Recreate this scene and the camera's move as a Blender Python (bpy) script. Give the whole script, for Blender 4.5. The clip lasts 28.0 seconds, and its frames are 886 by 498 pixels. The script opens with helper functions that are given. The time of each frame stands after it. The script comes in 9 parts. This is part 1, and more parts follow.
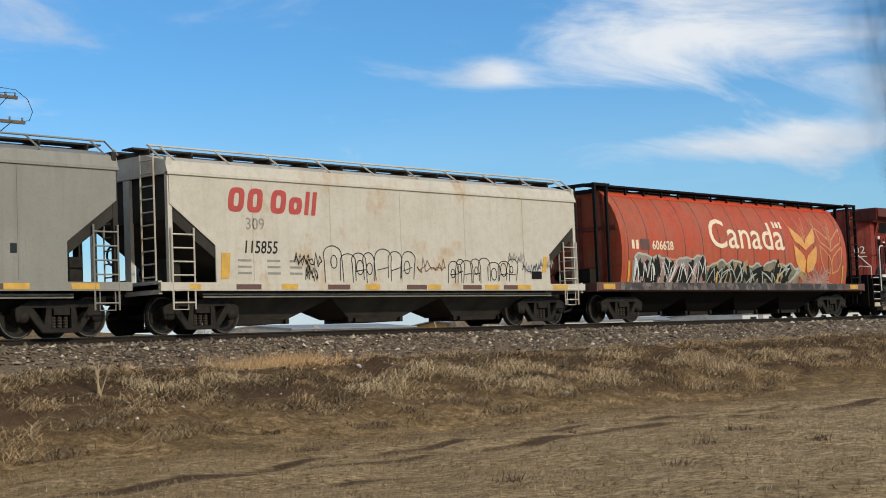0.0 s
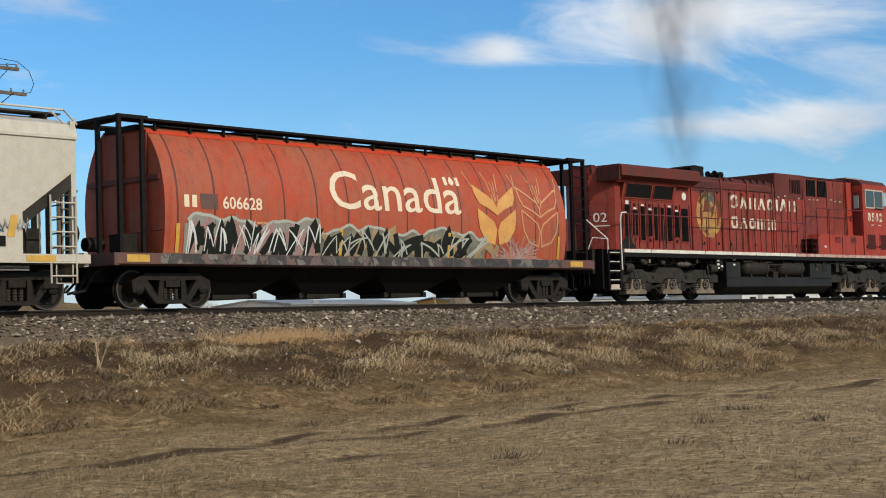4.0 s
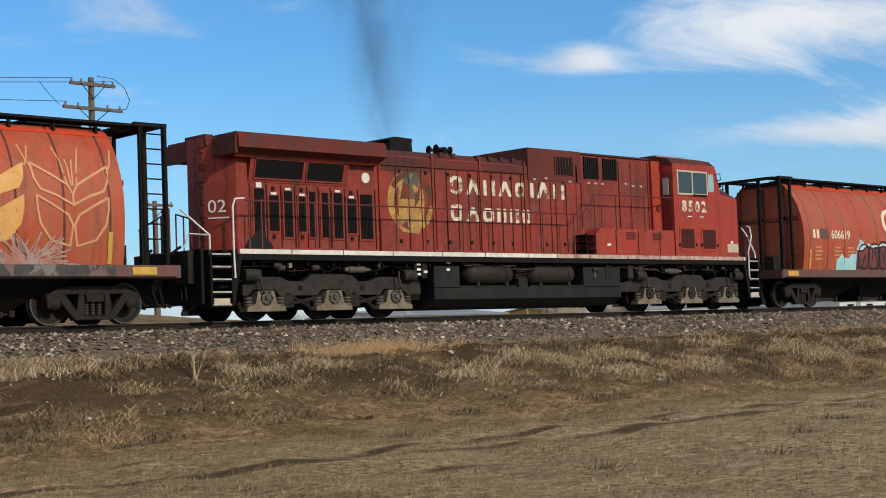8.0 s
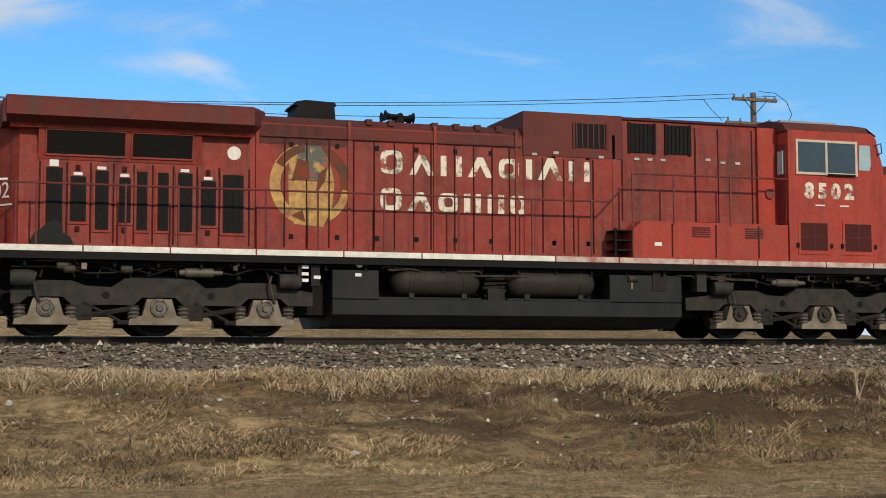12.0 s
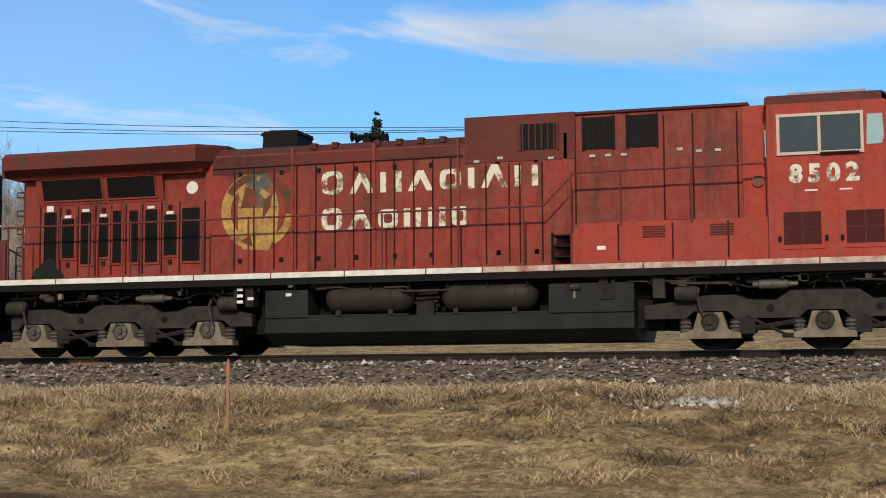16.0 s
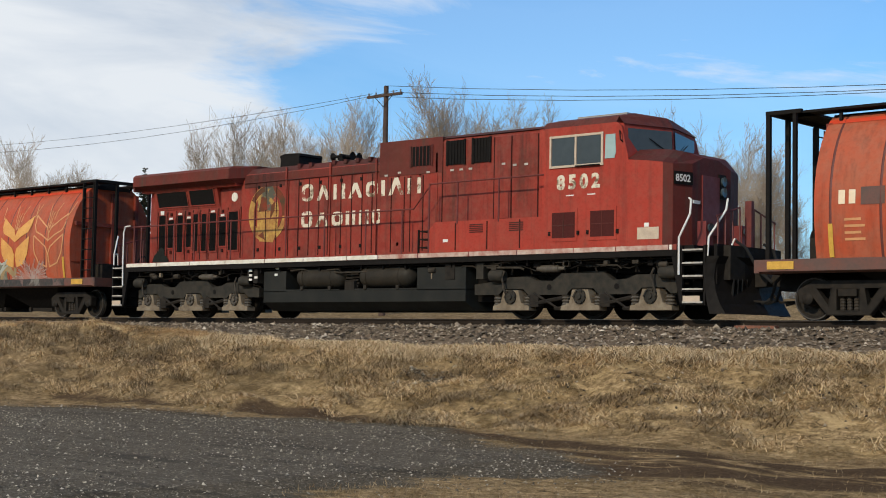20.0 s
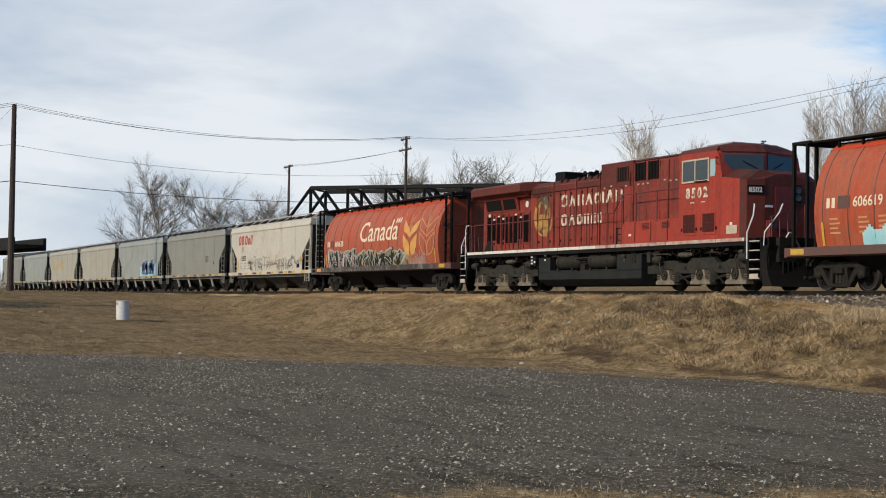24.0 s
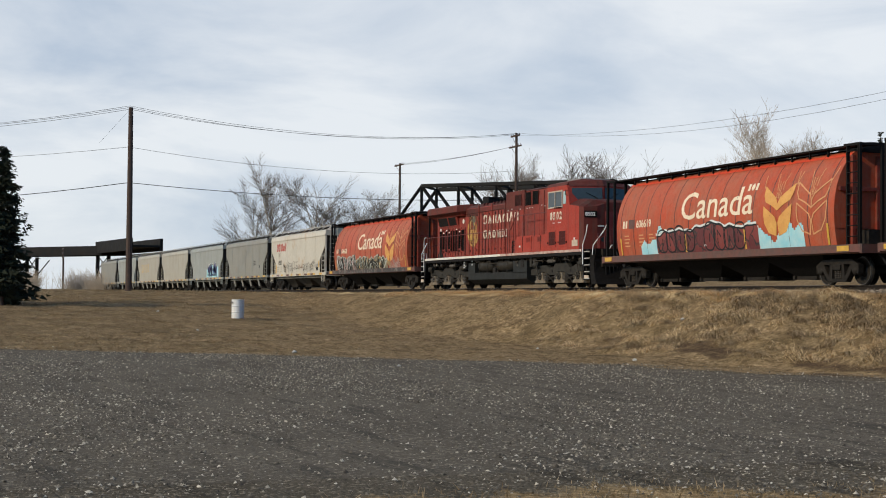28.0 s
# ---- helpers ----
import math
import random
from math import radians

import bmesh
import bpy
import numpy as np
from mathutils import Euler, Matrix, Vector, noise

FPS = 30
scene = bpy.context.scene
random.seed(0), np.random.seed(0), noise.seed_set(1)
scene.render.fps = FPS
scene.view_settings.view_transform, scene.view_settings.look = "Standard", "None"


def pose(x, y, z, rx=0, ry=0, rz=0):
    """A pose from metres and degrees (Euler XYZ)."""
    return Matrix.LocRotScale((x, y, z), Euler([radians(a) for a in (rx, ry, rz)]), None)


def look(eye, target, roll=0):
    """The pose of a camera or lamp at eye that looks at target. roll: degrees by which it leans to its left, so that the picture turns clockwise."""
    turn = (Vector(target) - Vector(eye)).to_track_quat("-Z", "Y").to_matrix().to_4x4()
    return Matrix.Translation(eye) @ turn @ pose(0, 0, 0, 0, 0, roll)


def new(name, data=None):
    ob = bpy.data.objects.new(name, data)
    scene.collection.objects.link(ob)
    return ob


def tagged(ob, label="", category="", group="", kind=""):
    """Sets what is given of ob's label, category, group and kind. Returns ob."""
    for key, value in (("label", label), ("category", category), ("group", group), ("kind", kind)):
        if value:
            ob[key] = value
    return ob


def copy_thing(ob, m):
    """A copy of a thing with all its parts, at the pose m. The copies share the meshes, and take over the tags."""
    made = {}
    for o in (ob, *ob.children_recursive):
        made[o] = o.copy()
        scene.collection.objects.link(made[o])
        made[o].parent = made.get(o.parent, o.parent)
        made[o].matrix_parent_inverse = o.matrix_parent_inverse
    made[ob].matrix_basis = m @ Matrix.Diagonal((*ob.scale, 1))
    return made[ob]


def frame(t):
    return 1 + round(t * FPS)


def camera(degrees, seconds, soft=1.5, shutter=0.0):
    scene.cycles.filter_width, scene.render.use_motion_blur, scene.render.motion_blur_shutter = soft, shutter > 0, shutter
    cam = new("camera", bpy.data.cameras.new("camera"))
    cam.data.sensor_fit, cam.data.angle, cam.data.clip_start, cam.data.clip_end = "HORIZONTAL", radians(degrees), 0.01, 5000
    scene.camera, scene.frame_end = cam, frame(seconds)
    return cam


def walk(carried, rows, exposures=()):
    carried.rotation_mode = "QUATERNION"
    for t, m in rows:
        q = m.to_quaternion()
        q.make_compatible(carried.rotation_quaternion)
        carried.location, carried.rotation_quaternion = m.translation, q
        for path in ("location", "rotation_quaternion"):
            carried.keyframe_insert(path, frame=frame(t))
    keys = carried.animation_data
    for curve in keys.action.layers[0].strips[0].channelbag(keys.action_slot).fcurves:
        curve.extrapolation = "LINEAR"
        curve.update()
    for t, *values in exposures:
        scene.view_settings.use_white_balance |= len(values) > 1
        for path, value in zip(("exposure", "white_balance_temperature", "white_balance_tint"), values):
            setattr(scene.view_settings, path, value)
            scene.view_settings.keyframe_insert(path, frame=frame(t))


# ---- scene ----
EYE = 1.6
RAIL = 2.13      # top of rail above the parking ground
TRACK = 28.52     # distance of the track from the camera


def aim(yaw, pitch, roll):
    """A pose of the hand-held camera: degrees to the right, up, and clockwise."""
    a, b = radians(yaw), radians(pitch)
    way = Vector((math.sin(a) * math.cos(b), math.cos(a) * math.cos(b), math.sin(b)))
    eye = Vector((0, 0, EYE))
    return look(eye, eye + way * 10, roll)


cam = camera(33.20, 28.0, soft=1.0)
walk(cam, [
    (0, aim(47.42, 3.76, -2.38)),
    (0.5, aim(47.38, 3.48, -2.20)),
    (1, aim(47.63, 3.32, -2.17)),
    (1.5, aim(48.17, 3.20, -2.11)),
    (2, aim(48.51, 2.89, -2.02)),
    (2.5, aim(48.27, 2.61, -1.76)),
    (4.5, aim(47.18, 2.89, -1.88)),
    (5, aim(47.09, 2.81, -2.06)),
    (5.5, aim(46.83, 2.74, -2.26)),
    (6, aim(45.95, 3.04, -2.36)),
    (6.5, aim(45.36, 3.24, -2.02)),
    (7, aim(45.08, 3.39, -1.97)),
    (7.5, aim(44.78, 3.39, -2.15)),
    (8, aim(43.85, 3.38, -2.18)),
    (8.5, aim(41.57, 3.48, -2.07)),
    (9, aim(38.44, 3.69, -1.84)),
    (9.5, aim(35.49, 3.94, -1.44)),
    (10, aim(32.96, 3.94, -1.16)),
    (10.5, aim(29.41, 4.00, -1.33)),
    (11, aim(26.27, 4.45, -1.11)),
    (11.5, aim(22.50, 4.72, -0.48)),
    (12, aim(18.72, 4.45, -0.15)),
    (12.5, aim(17.54, 4.35, -0.66)),
    (14.5, aim(4.95, 5.30, -1.42)),
    (15, aim(-1.46, 5.49, -1.23)),
    (15.5, aim(-9.44, 5.39, -0.79)),
    (16, aim(-16.61, 5.06, -0.34)),
    (16.5, aim(-23.36, 4.26, -0.55)),
    (17, aim(-29.05, 3.66, -0.43)),
    (17.5, aim(-32.59, 3.53, -0.06)),
    (18, aim(-33.03, 3.33, 0.08)),
    (18.5, aim(-32.86, 3.18, 0.37)),
    (19, aim(-33.00, 3.38, 0.49)),
    (19.5, aim(-36.03, 3.64, 0.60)),
    (20, aim(-41.81, 3.51, 0.98)),
    (20.5, aim(-46.46, 2.97, 1.29)),
    (21, aim(-50.46, 2.85, 1.33)),
    (21.5, aim(-53.59, 2.77, 1.47)),
    (22, aim(-56.41, 2.54, 1.61)),
    (22.5, aim(-59.42, 2.03, 1.53)),
    (24.5, aim(-66.92, 2.09, 0.73)),
    (25, aim(-68.32, 1.86, 0.51)),
    (25.5, aim(-68.81, 1.75, 0.37)),
    (26, aim(-69.23, 1.88, 0.35)),
    (26.5, aim(-69.54, 2.01, 0.15)),
    (27, aim(-69.51, 2.05, 0.13)),
    (27.5, aim(-69.53, 1.95, 0.37)),
    (28, aim(-69.67, 1.91, 0.55)),
], exposures=[(0, 0.0), (28, 0.0)])

# seconds, place of the engine's rear axle along the track
TRAIN = [
    (0, 55.80),
    (0.5, 53.63),
    (1, 51.46),
    (1.5, 49.30),
    (2, 47.12),
    (2.5, 44.94),
    (4.5, 36.30),
    (5, 34.11),
    (5.5, 31.90),
    (6, 29.65),
    (6.5, 27.37),
    (7, 25.09),
    (7.5, 22.81),
    (8, 20.50),
    (8.5, 18.18),
    (9, 15.87),
    (9.5, 13.53),
    (10, 11.21),
    (10.5, 8.87),
    (11, 6.51),
    (11.5, 4.15),
    (12, 1.78),
    (12.5, -0.58),
    (14.5, -9.83),
    (15, -12.17),
    (15.5, -14.56),
    (16, -16.99),
    (16.5, -19.38),
    (17, -21.73),
    (17.5, -24.13),
    (18, -26.53),
    (18.5, -28.92),
    (19, -31.30),
    (19.5, -33.68),
    (20, -36.07),
    (20.5, -38.44),
    (21, -40.83),
    (21.5, -43.20),
    (22, -45.55),
    (22.5, -47.94),
    (24.5, -58.15),
    (25, -60.63),
    (25.5, -63.04),
    (26, -65.41),
    (26.5, -67.75),
    (27, -70.08),
    (27.5, -72.42),
    (28, -74.76),
]

# ---- world and sun ----
SUN_AZ, SUN_EL = 171.0, 29.0    # degrees: compass with +y as north, and height
scene.view_settings.exposure = 0.0
world = bpy.data.worlds.new("world")
scene.world = world
world.use_nodes = True


def build_world():
    nt = world.node_tree
    nt.nodes.clear()
    N, L = nt.nodes.new, nt.links.new
    sky = N("ShaderNodeTexSky")
    sky.sky_type = "NISHITA"
    sky.sun_disc = False
    sky.sun_elevation = radians(SUN_EL)
    sky.sun_rotation = radians(SUN_AZ)
    sky.air_density, sky.dust_density, sky.ozone_density = 1.0, 0.6, 2.5
    tc = N("ShaderNodeTexCoord")
    sep = N("ShaderNodeSeparateXYZ")
    L(tc.outputs["Generated"], sep.inputs[0])

    def m(op, a, b=None, clamp=False):
        n = N("ShaderNodeMath")
        n.operation, n.use_clamp = op, clamp
        for i, v in enumerate((a, b)):
            if v is None:
                continue
            if isinstance(v, (int, float)):
                n.inputs[i].default_value = v
            else:
                L(v, n.inputs[i])
        return n.outputs[0]

    # direction as azimuth and height in degrees
    az = m("MULTIPLY", m("ARCTAN2", sep.outputs[0], sep.outputs[1]), 57.2958)
    el = m("MULTIPLY", m("ARCSINE", sep.outputs[2]), 57.2958)
    comb = N("ShaderNodeCombineXYZ")
    L(m("MULTIPLY", m("ADD", az, m("MULTIPLY", el, 0.9)), 0.045), comb.inputs[0])
    L(m("MULTIPLY", el, 0.13), comb.inputs[1])

    def cloud_noise(scale, detail, rough, dist, loc):
        mp = N("ShaderNodeMapping")
        mp.inputs["Location"].default_value = loc
        L(comb.outputs[0], mp.inputs[0])
        n = N("ShaderNodeTexNoise")
        n.inputs["Scale"].default_value = scale
        n.inputs["Detail"].default_value = detail
        n.inputs["Roughness"].default_value = rough
        n.inputs["Distortion"].default_value = dist
        L(mp.outputs[0], n.inputs["Vector"])
        return n.outputs[0]

    def span(v, a, b, lo=0.0, hi=1.0):
        n = N("ShaderNodeMapRange")
        n.interpolation_type = "SMOOTHSTEP"
        for i, x in enumerate((a, b, lo, hi)):
            n.inputs[i + 1].default_value = x
        L(v, n.inputs[0])
        return n.outputs[0]

    ragged_ = cloud_noise(2.4, 9, 0.60, 0.6, (3.0, 1.0, 0))
    # overcast in the west, single banks elsewhere
    cover = span(az, -41.0, -58.0, 0.0, 1.15)
    for a, e, wa, we, k in CLOUDS:
        d = m("ADD", m("POWER", m("ABSOLUTE", m("DIVIDE", m("SUBTRACT", az, a), wa)), 2.0), m("POWER", m("ABSOLUTE", m("DIVIDE", m("SUBTRACT", el, e), we)), 2.0))
        cover = m("ADD", cover, m("MULTIPLY", m("POWER", 2.718, m("MULTIPLY", d, -1.0)), k))
    haze = m("ADD", m("ADD", span(el, 12.0, 2.0, 0.0, 0.22), span(az, -8.0, -36.0, 0.0, 0.16)), span(el, 4.5, 1.2, 0.0, 0.50))
    v = m("ADD", cover, m("MULTIPLY", m("SUBTRACT", ragged_, 0.5), 2.0))
    mask = m("MAXIMUM", span(v, 0.06, 0.80, 0.0, 0.94), haze)
    cr = N("ShaderNodeValToRGB")
    cr.color_ramp.elements[0].position, cr.color_ramp.elements[0].color = 0.34, (5.0, 5.8, 6.9, 1)
    cr.color_ramp.elements[1].position, cr.color_ramp.elements[1].color = 0.60, (8.3, 8.6, 8.9, 1)
    L(cloud_noise(1.2, 7, 0.55, 0.6, (7.0, 4.0, 0)), cr.inputs[0])
    mix = N("ShaderNodeMix")
    mix.data_type = "RGBA"
    L(mask, mix.inputs[0])
    tint = N("ShaderNodeMix")
    tint.data_type, tint.blend_type = "RGBA", "MULTIPLY"
    tint.inputs[0].default_value = 1.0
    tint.inputs[7].default_value = (0.60, 1.12, 1.48, 1)
    L(sky.outputs[0], tint.inputs[6])
    L(tint.outputs[2], mix.inputs[6])
    L(cr.outputs[0], mix.inputs[7])
    bg = N("ShaderNodeBackground")
    bg.inputs[1].default_value = SKY_STRENGTH
    L(mix.outputs[2], bg.inputs[0])
    out = N("ShaderNodeOutputWorld")
    L(bg.outputs[0], out.inputs[0])


SKY_STRENGTH = 0.10
# azimuth and height in degrees, half widths, weight
CLOUDS = [(58.5, 11.9, 8.0, 2.2, 0.74), (49.6, 10.4, 1.2, 0.5, 0.5), (62.0, 7.2, 9.0, 0.7, 0.55), (66.0, 9.0, 4.0, 1.2, 0.4), (10.0, 12.6, 2.2, 0.6, 0.3),
          (-3.0, 13.5, 8.5, 1.4, 0.72), (8.0, 11.4, 3.0, 0.5, 0.5), (14.0, 15.5, 5.0, 0.8, 0.45), (-20.0, 13.4, 6.0, 0.9, 0.34), (-9.0, 12.6, 5.0, 0.7, 0.36), (1.5, 13.0, 5.0, 0.8, 0.42), (-33.0, 10.5, 6.0, 0.8, 0.08), (-44.0, 13.5, 4.0, 1.5, 0.4), (-24.0, 9.5, 5.0, 0.7, 0.2)]
build_world()
sun = new("sun", bpy.data.lights.new("sun", "SUN"))
sun.data.energy, sun.data.angle, sun.data.color = 3.15, radians(0.6), (1.0, 0.85, 0.64)
_a, _e = radians(SUN_AZ), radians(SUN_EL)
_to = Vector((math.sin(_a) * math.cos(_e), math.cos(_a) * math.cos(_e), math.sin(_e)))
sun.matrix_world = look(_to * 100, (0, 0, 0))

# ---- materials ----


class Nodes:
    """A small hand for node trees."""

    def __init__(self, name):
        self.mat = bpy.data.materials.new(name)
        self.mat.use_nodes = True
        self.nt = self.mat.node_tree
        self.bsdf = self.nt.nodes["Principled BSDF"]
        self.tc = self.add("ShaderNodeTexCoord")

    def add(self, kind):
        return self.nt.nodes.new(kind)

    def link(self, a, b):
        self.nt.links.new(a, b)

    def coords(self, scale=(1, 1, 1), source="Object", loc=(0, 0, 0)):
        mp = self.add("ShaderNodeMapping")
        mp.inputs["Scale"].default_value = scale
        mp.inputs["Location"].default_value = loc
        self.link(self.tc.outputs[source], mp.inputs[0])
        return mp.outputs[0]

    def noise(self, scale, detail=4, rough=0.55, vec=None, dist=0.0):
        n = self.add("ShaderNodeTexNoise")
        n.inputs["Scale"].default_value = scale
        n.inputs["Detail"].default_value = detail
        n.inputs["Roughness"].default_value = rough
        n.inputs["Distortion"].default_value = dist
        self.link(vec if vec is not None else self.tc.outputs["Object"], n.inputs["Vector"])
        return n.outputs[0]

    def span(self, v, a, b, lo=0.0, hi=1.0):
        n = self.add("ShaderNodeMapRange")
        for i, x in enumerate((a, b, lo, hi)):
            n.inputs[i + 1].default_value = x
        self.link(v, n.inputs[0])
        return n.outputs[0]

    def math(self, op, a, b=0.5):
        n = self.add("ShaderNodeMath")
        n.operation = op
        for i, v in enumerate((a, b)):
            if isinstance(v, (int, float)):
                n.inputs[i].default_value = v
            else:
                self.link(v, n.inputs[i])
        return n.outputs[0]

    def blend(self, fac, a, b, mode="MIX"):
        n = self.add("ShaderNodeMix")
        n.data_type, n.blend_type = "RGBA", mode
        for i, v in ((0, fac), (6, a), (7, b)):
            if isinstance(v, (int, float)):
                n.inputs[i].default_value = v
            elif isinstance(v, tuple):
                n.inputs[i].default_value = (*v, 1)
            else:
                self.link(v, n.inputs[i])
        return n.outputs[2]

    def bump(self, v, strength=0.3, depth=0.01):
        n = self.add("ShaderNodeBump")
        n.inputs["Strength"].default_value = strength
        n.inputs["Distance"].default_value = depth
        self.link(v, n.inputs["Height"])
        self.link(n.outputs[0], self.bsdf.inputs["Normal"])

    def finish(self, color, rough=0.6, metal=0.0):
        for key, v in (("Base Color", color), ("Roughness", rough), ("Metallic", metal)):
            if isinstance(v, (int, float)):
                self.bsdf.inputs[key].default_value = v
            elif isinstance(v, tuple):
                self.bsdf.inputs[key].default_value = (*v, 1)
            else:
                self.link(v, self.bsdf.inputs[key])
        return self.mat


def paint(name, color, faded, dirt=(0.05, 0.04, 0.03), streak=0.45, rust=None, rough=0.5, dust=0.25, amount=0.5, rusty=0.57):
    """Weathered paint: faded blotches, rain streaks down the side, dust below, rust spots."""
    n = Nodes(name)
    n.bsdf.inputs["Specular IOR Level"].default_value = 0.25
    big = n.noise(0.7, 3)
    c = n.blend(n.span(big, 0.35, 0.68), color, faded)
    st = n.noise(2.2, 5, 0.6, n.coords((2.6, 2.6, 0.16)))
    c = n.blend(n.math("MULTIPLY", n.span(st, 0.50, 0.78), streak), c, dirt)
    fine = n.noise(16.0, 4, 0.65)
    c = n.blend(n.math("MULTIPLY", n.span(fine, 0.5, 0.85), 0.35), c, dirt)
    if rust:
        r = n.math("MULTIPLY", n.span(n.noise(0.9, 6, 0.66, n.coords((1.0, 1.0, 0.7), loc=(3.1, 0, 1))), rusty, rusty + 0.13), amount)
        c = n.blend(r, c, rust)
    if dust:
        d = n.math("MULTIPLY", n.span(n.noise(5.0, 4), 0.42, 0.8), dust)
        c = n.blend(d, c, (0.22, 0.18, 0.13))
    n.bump(n.noise(3.0, 3), 0.12, 0.02)
    return n.finish(c, n.span(fine, 0.2, 0.8, rough - 0.1, rough + 0.2))


def plain(name, color, rough=0.6, metal=0.0, vary=0.35, scale=8.0, bump=0.15, other=None):
    n = Nodes(name)
    if max(color) < 0.1 and rough > 0.3:
        n.bsdf.inputs["Specular IOR Level"].default_value = 0.1    # dull grimy iron
    o = other or tuple(x * (1 - vary) for x in color)
    c = n.blend(n.span(n.noise(scale, 5), 0.3, 0.72), color, o)
    c = n.blend(n.math("MULTIPLY", n.span(n.noise(scale * 6, 3), 0.45, 0.8), 0.4), c, tuple(x * (1 - vary) for x in o))
    n.bump(n.noise(scale * 4, 3), bump, 0.01)
    return n.finish(c, n.span(n.noise(scale * 2), 0.2, 0.8, rough - 0.12, rough + 0.12), metal)


ENGINE_RED = paint("engine_red", (0.250, 0.028, 0.0165), (0.168, 0.027, 0.0185), dirt=(0.030, 0.013, 0.010), streak=0.80, rust=(0.070, 0.022, 0.014), amount=0.55, rough=0.6, dust=0.16, rusty=0.52)
ENGINE_DARK = paint("engine_roof_red", (0.080, 0.013, 0.010), (0.045, 0.013, 0.010), streak=0.7, dust=0.05, rough=0.65)
HOPPER_RED = paint("hopper_red", (0.405, 0.060, 0.021), (0.345, 0.092, 0.044), dirt=(0.075, 0.028, 0.017), streak=0.55, dust=0.24)
HOPPER_CREAM = paint("hopper_cream", (0.503, 0.472, 0.402), (0.456, 0.424, 0.354), dirt=(0.270, 0.205, 0.140), streak=0.24, rust=(0.380, 0.228, 0.097), amount=0.7, dust=0.2, rusty=0.55)
HOPPER_GREY = paint("hopper_grey", (0.235, 0.231, 0.204), (0.200, 0.200, 0.174), dirt=(0.122, 0.104, 0.087), streak=0.4, rust=(0.226, 0.131, 0.070), amount=0.3)
HOPPER_PALE = paint("hopper_pale", (0.287, 0.304, 0.283), (0.244, 0.261, 0.244), dirt=(0.131, 0.113, 0.087), streak=0.45)
HOPPER_BEIGE = paint("hopper_beige", (0.365, 0.344, 0.287), (0.322, 0.300, 0.248), dirt=(0.139, 0.113, 0.078), streak=0.45)
BLACK = plain("black_paint", (0.006, 0.0055, 0.005), 0.65, vary=0.5, other=(0.012, 0.010, 0.009))
IRON = plain("truck_iron", (0.012, 0.011, 0.010), 0.65, 0.0, 0.5, 7, 0.3, (0.030, 0.025, 0.020))
IRON_GREY = plain("engine_truck_iron", (0.019, 0.0195, 0.018), 0.7, 0.0, 0.5, 6, 0.3, (0.046, 0.040, 0.032))
DUSTY = plain("dusty_iron", (0.205, 0.168, 0.118), 0.8, 0.0, 0.5, 4, 0.3, (0.10, 0.072, 0.045))
TANK_GREY = plain("tank_grey", (0.013, 0.0145, 0.0142), 0.55, 0.0, 0.35, 2.0, 0.1, (0.026, 0.026, 0.023))
TANK_BROWN = plain("air_tank_brown", (0.036, 0.031, 0.024), 0.55, 0.0, 0.35, 2.5, 0.1, (0.020, 0.018, 0.015))
STEEL = plain("polished_steel", (0.45, 0.43, 0.40), 0.3, 0.9, 0.3, 6, 0.05)
RAIL_RUST = plain("rail_rust", (0.030, 0.023, 0.018), 0.7, 0.1, 0.4, 10, 0.2)
WHITE = plain("worn_white_paint", (0.74, 0.72, 0.66), 0.6, 0, 0.3, 4, 0.1, (0.50, 0.46, 0.38))
YELLOW = plain("worn_yellow_paint", (0.62, 0.36, 0.05), 0.55, 0, 0.3, 5, 0.1)
RUBBER = plain("black_rubber", (0.02, 0.02, 0.02), 0.7)
GRILLE = plain("grille_black", (0.009, 0.008, 0.0075), 0.6, 0, 0.3, 12, 0.2)
CREOSOTE = plain("tie_wood", (0.10, 0.075, 0.055), 0.9, 0, 0.4, 6, 0.4, (0.16, 0.13, 0.10))
POLE_WOOD = plain("pole_wood", (0.16, 0.12, 0.09), 0.9, 0, 0.4, 5, 0.4, (0.09, 0.07, 0.055))
POLE_DARK = plain("pole_wood_dark", (0.055, 0.042, 0.036), 0.85, 0, 0.4, 5, 0.3, (0.10, 0.065, 0.05))
BRIDGE_STEEL = plain("bridge_steel", (0.012, 0.013, 0.014), 0.7, 0.0, 0.4, 0.8, 0.1, (0.022, 0.019, 0.016))
BARK = plain("bare_bark", (0.33, 0.285, 0.23), 0.9, 0, 0.35, 3, 0.2, (0.44, 0.39, 0.33))
TWIG_DARK = plain("dark_twig_bark", (0.18, 0.145, 0.115), 0.9, 0, 0.3, 3, 0.1)
TWIG = plain("twig_bark", (0.40, 0.325, 0.245), 0.9, 0, 0.3, 3, 0.1)

# ---- mesh helpers ----


def add_faces(bm, verts, faces):
    vs = [bm.verts.new(v) for v in verts]
    for f in faces:
        try:
            bm.faces.new([vs[i] for i in f])
        except ValueError:
            pass
    return vs


def box(bm, x0, x1, y0, y1, z0, z1):
    return add_faces(bm, [(x, y, z) for x in (x0, x1) for y in (y0, y1) for z in (z0, z1)],
                     [(0, 1, 3, 2), (4, 6, 7, 5), (0, 4, 5, 1), (2, 3, 7, 6), (0, 2, 6, 4), (1, 5, 7, 3)])


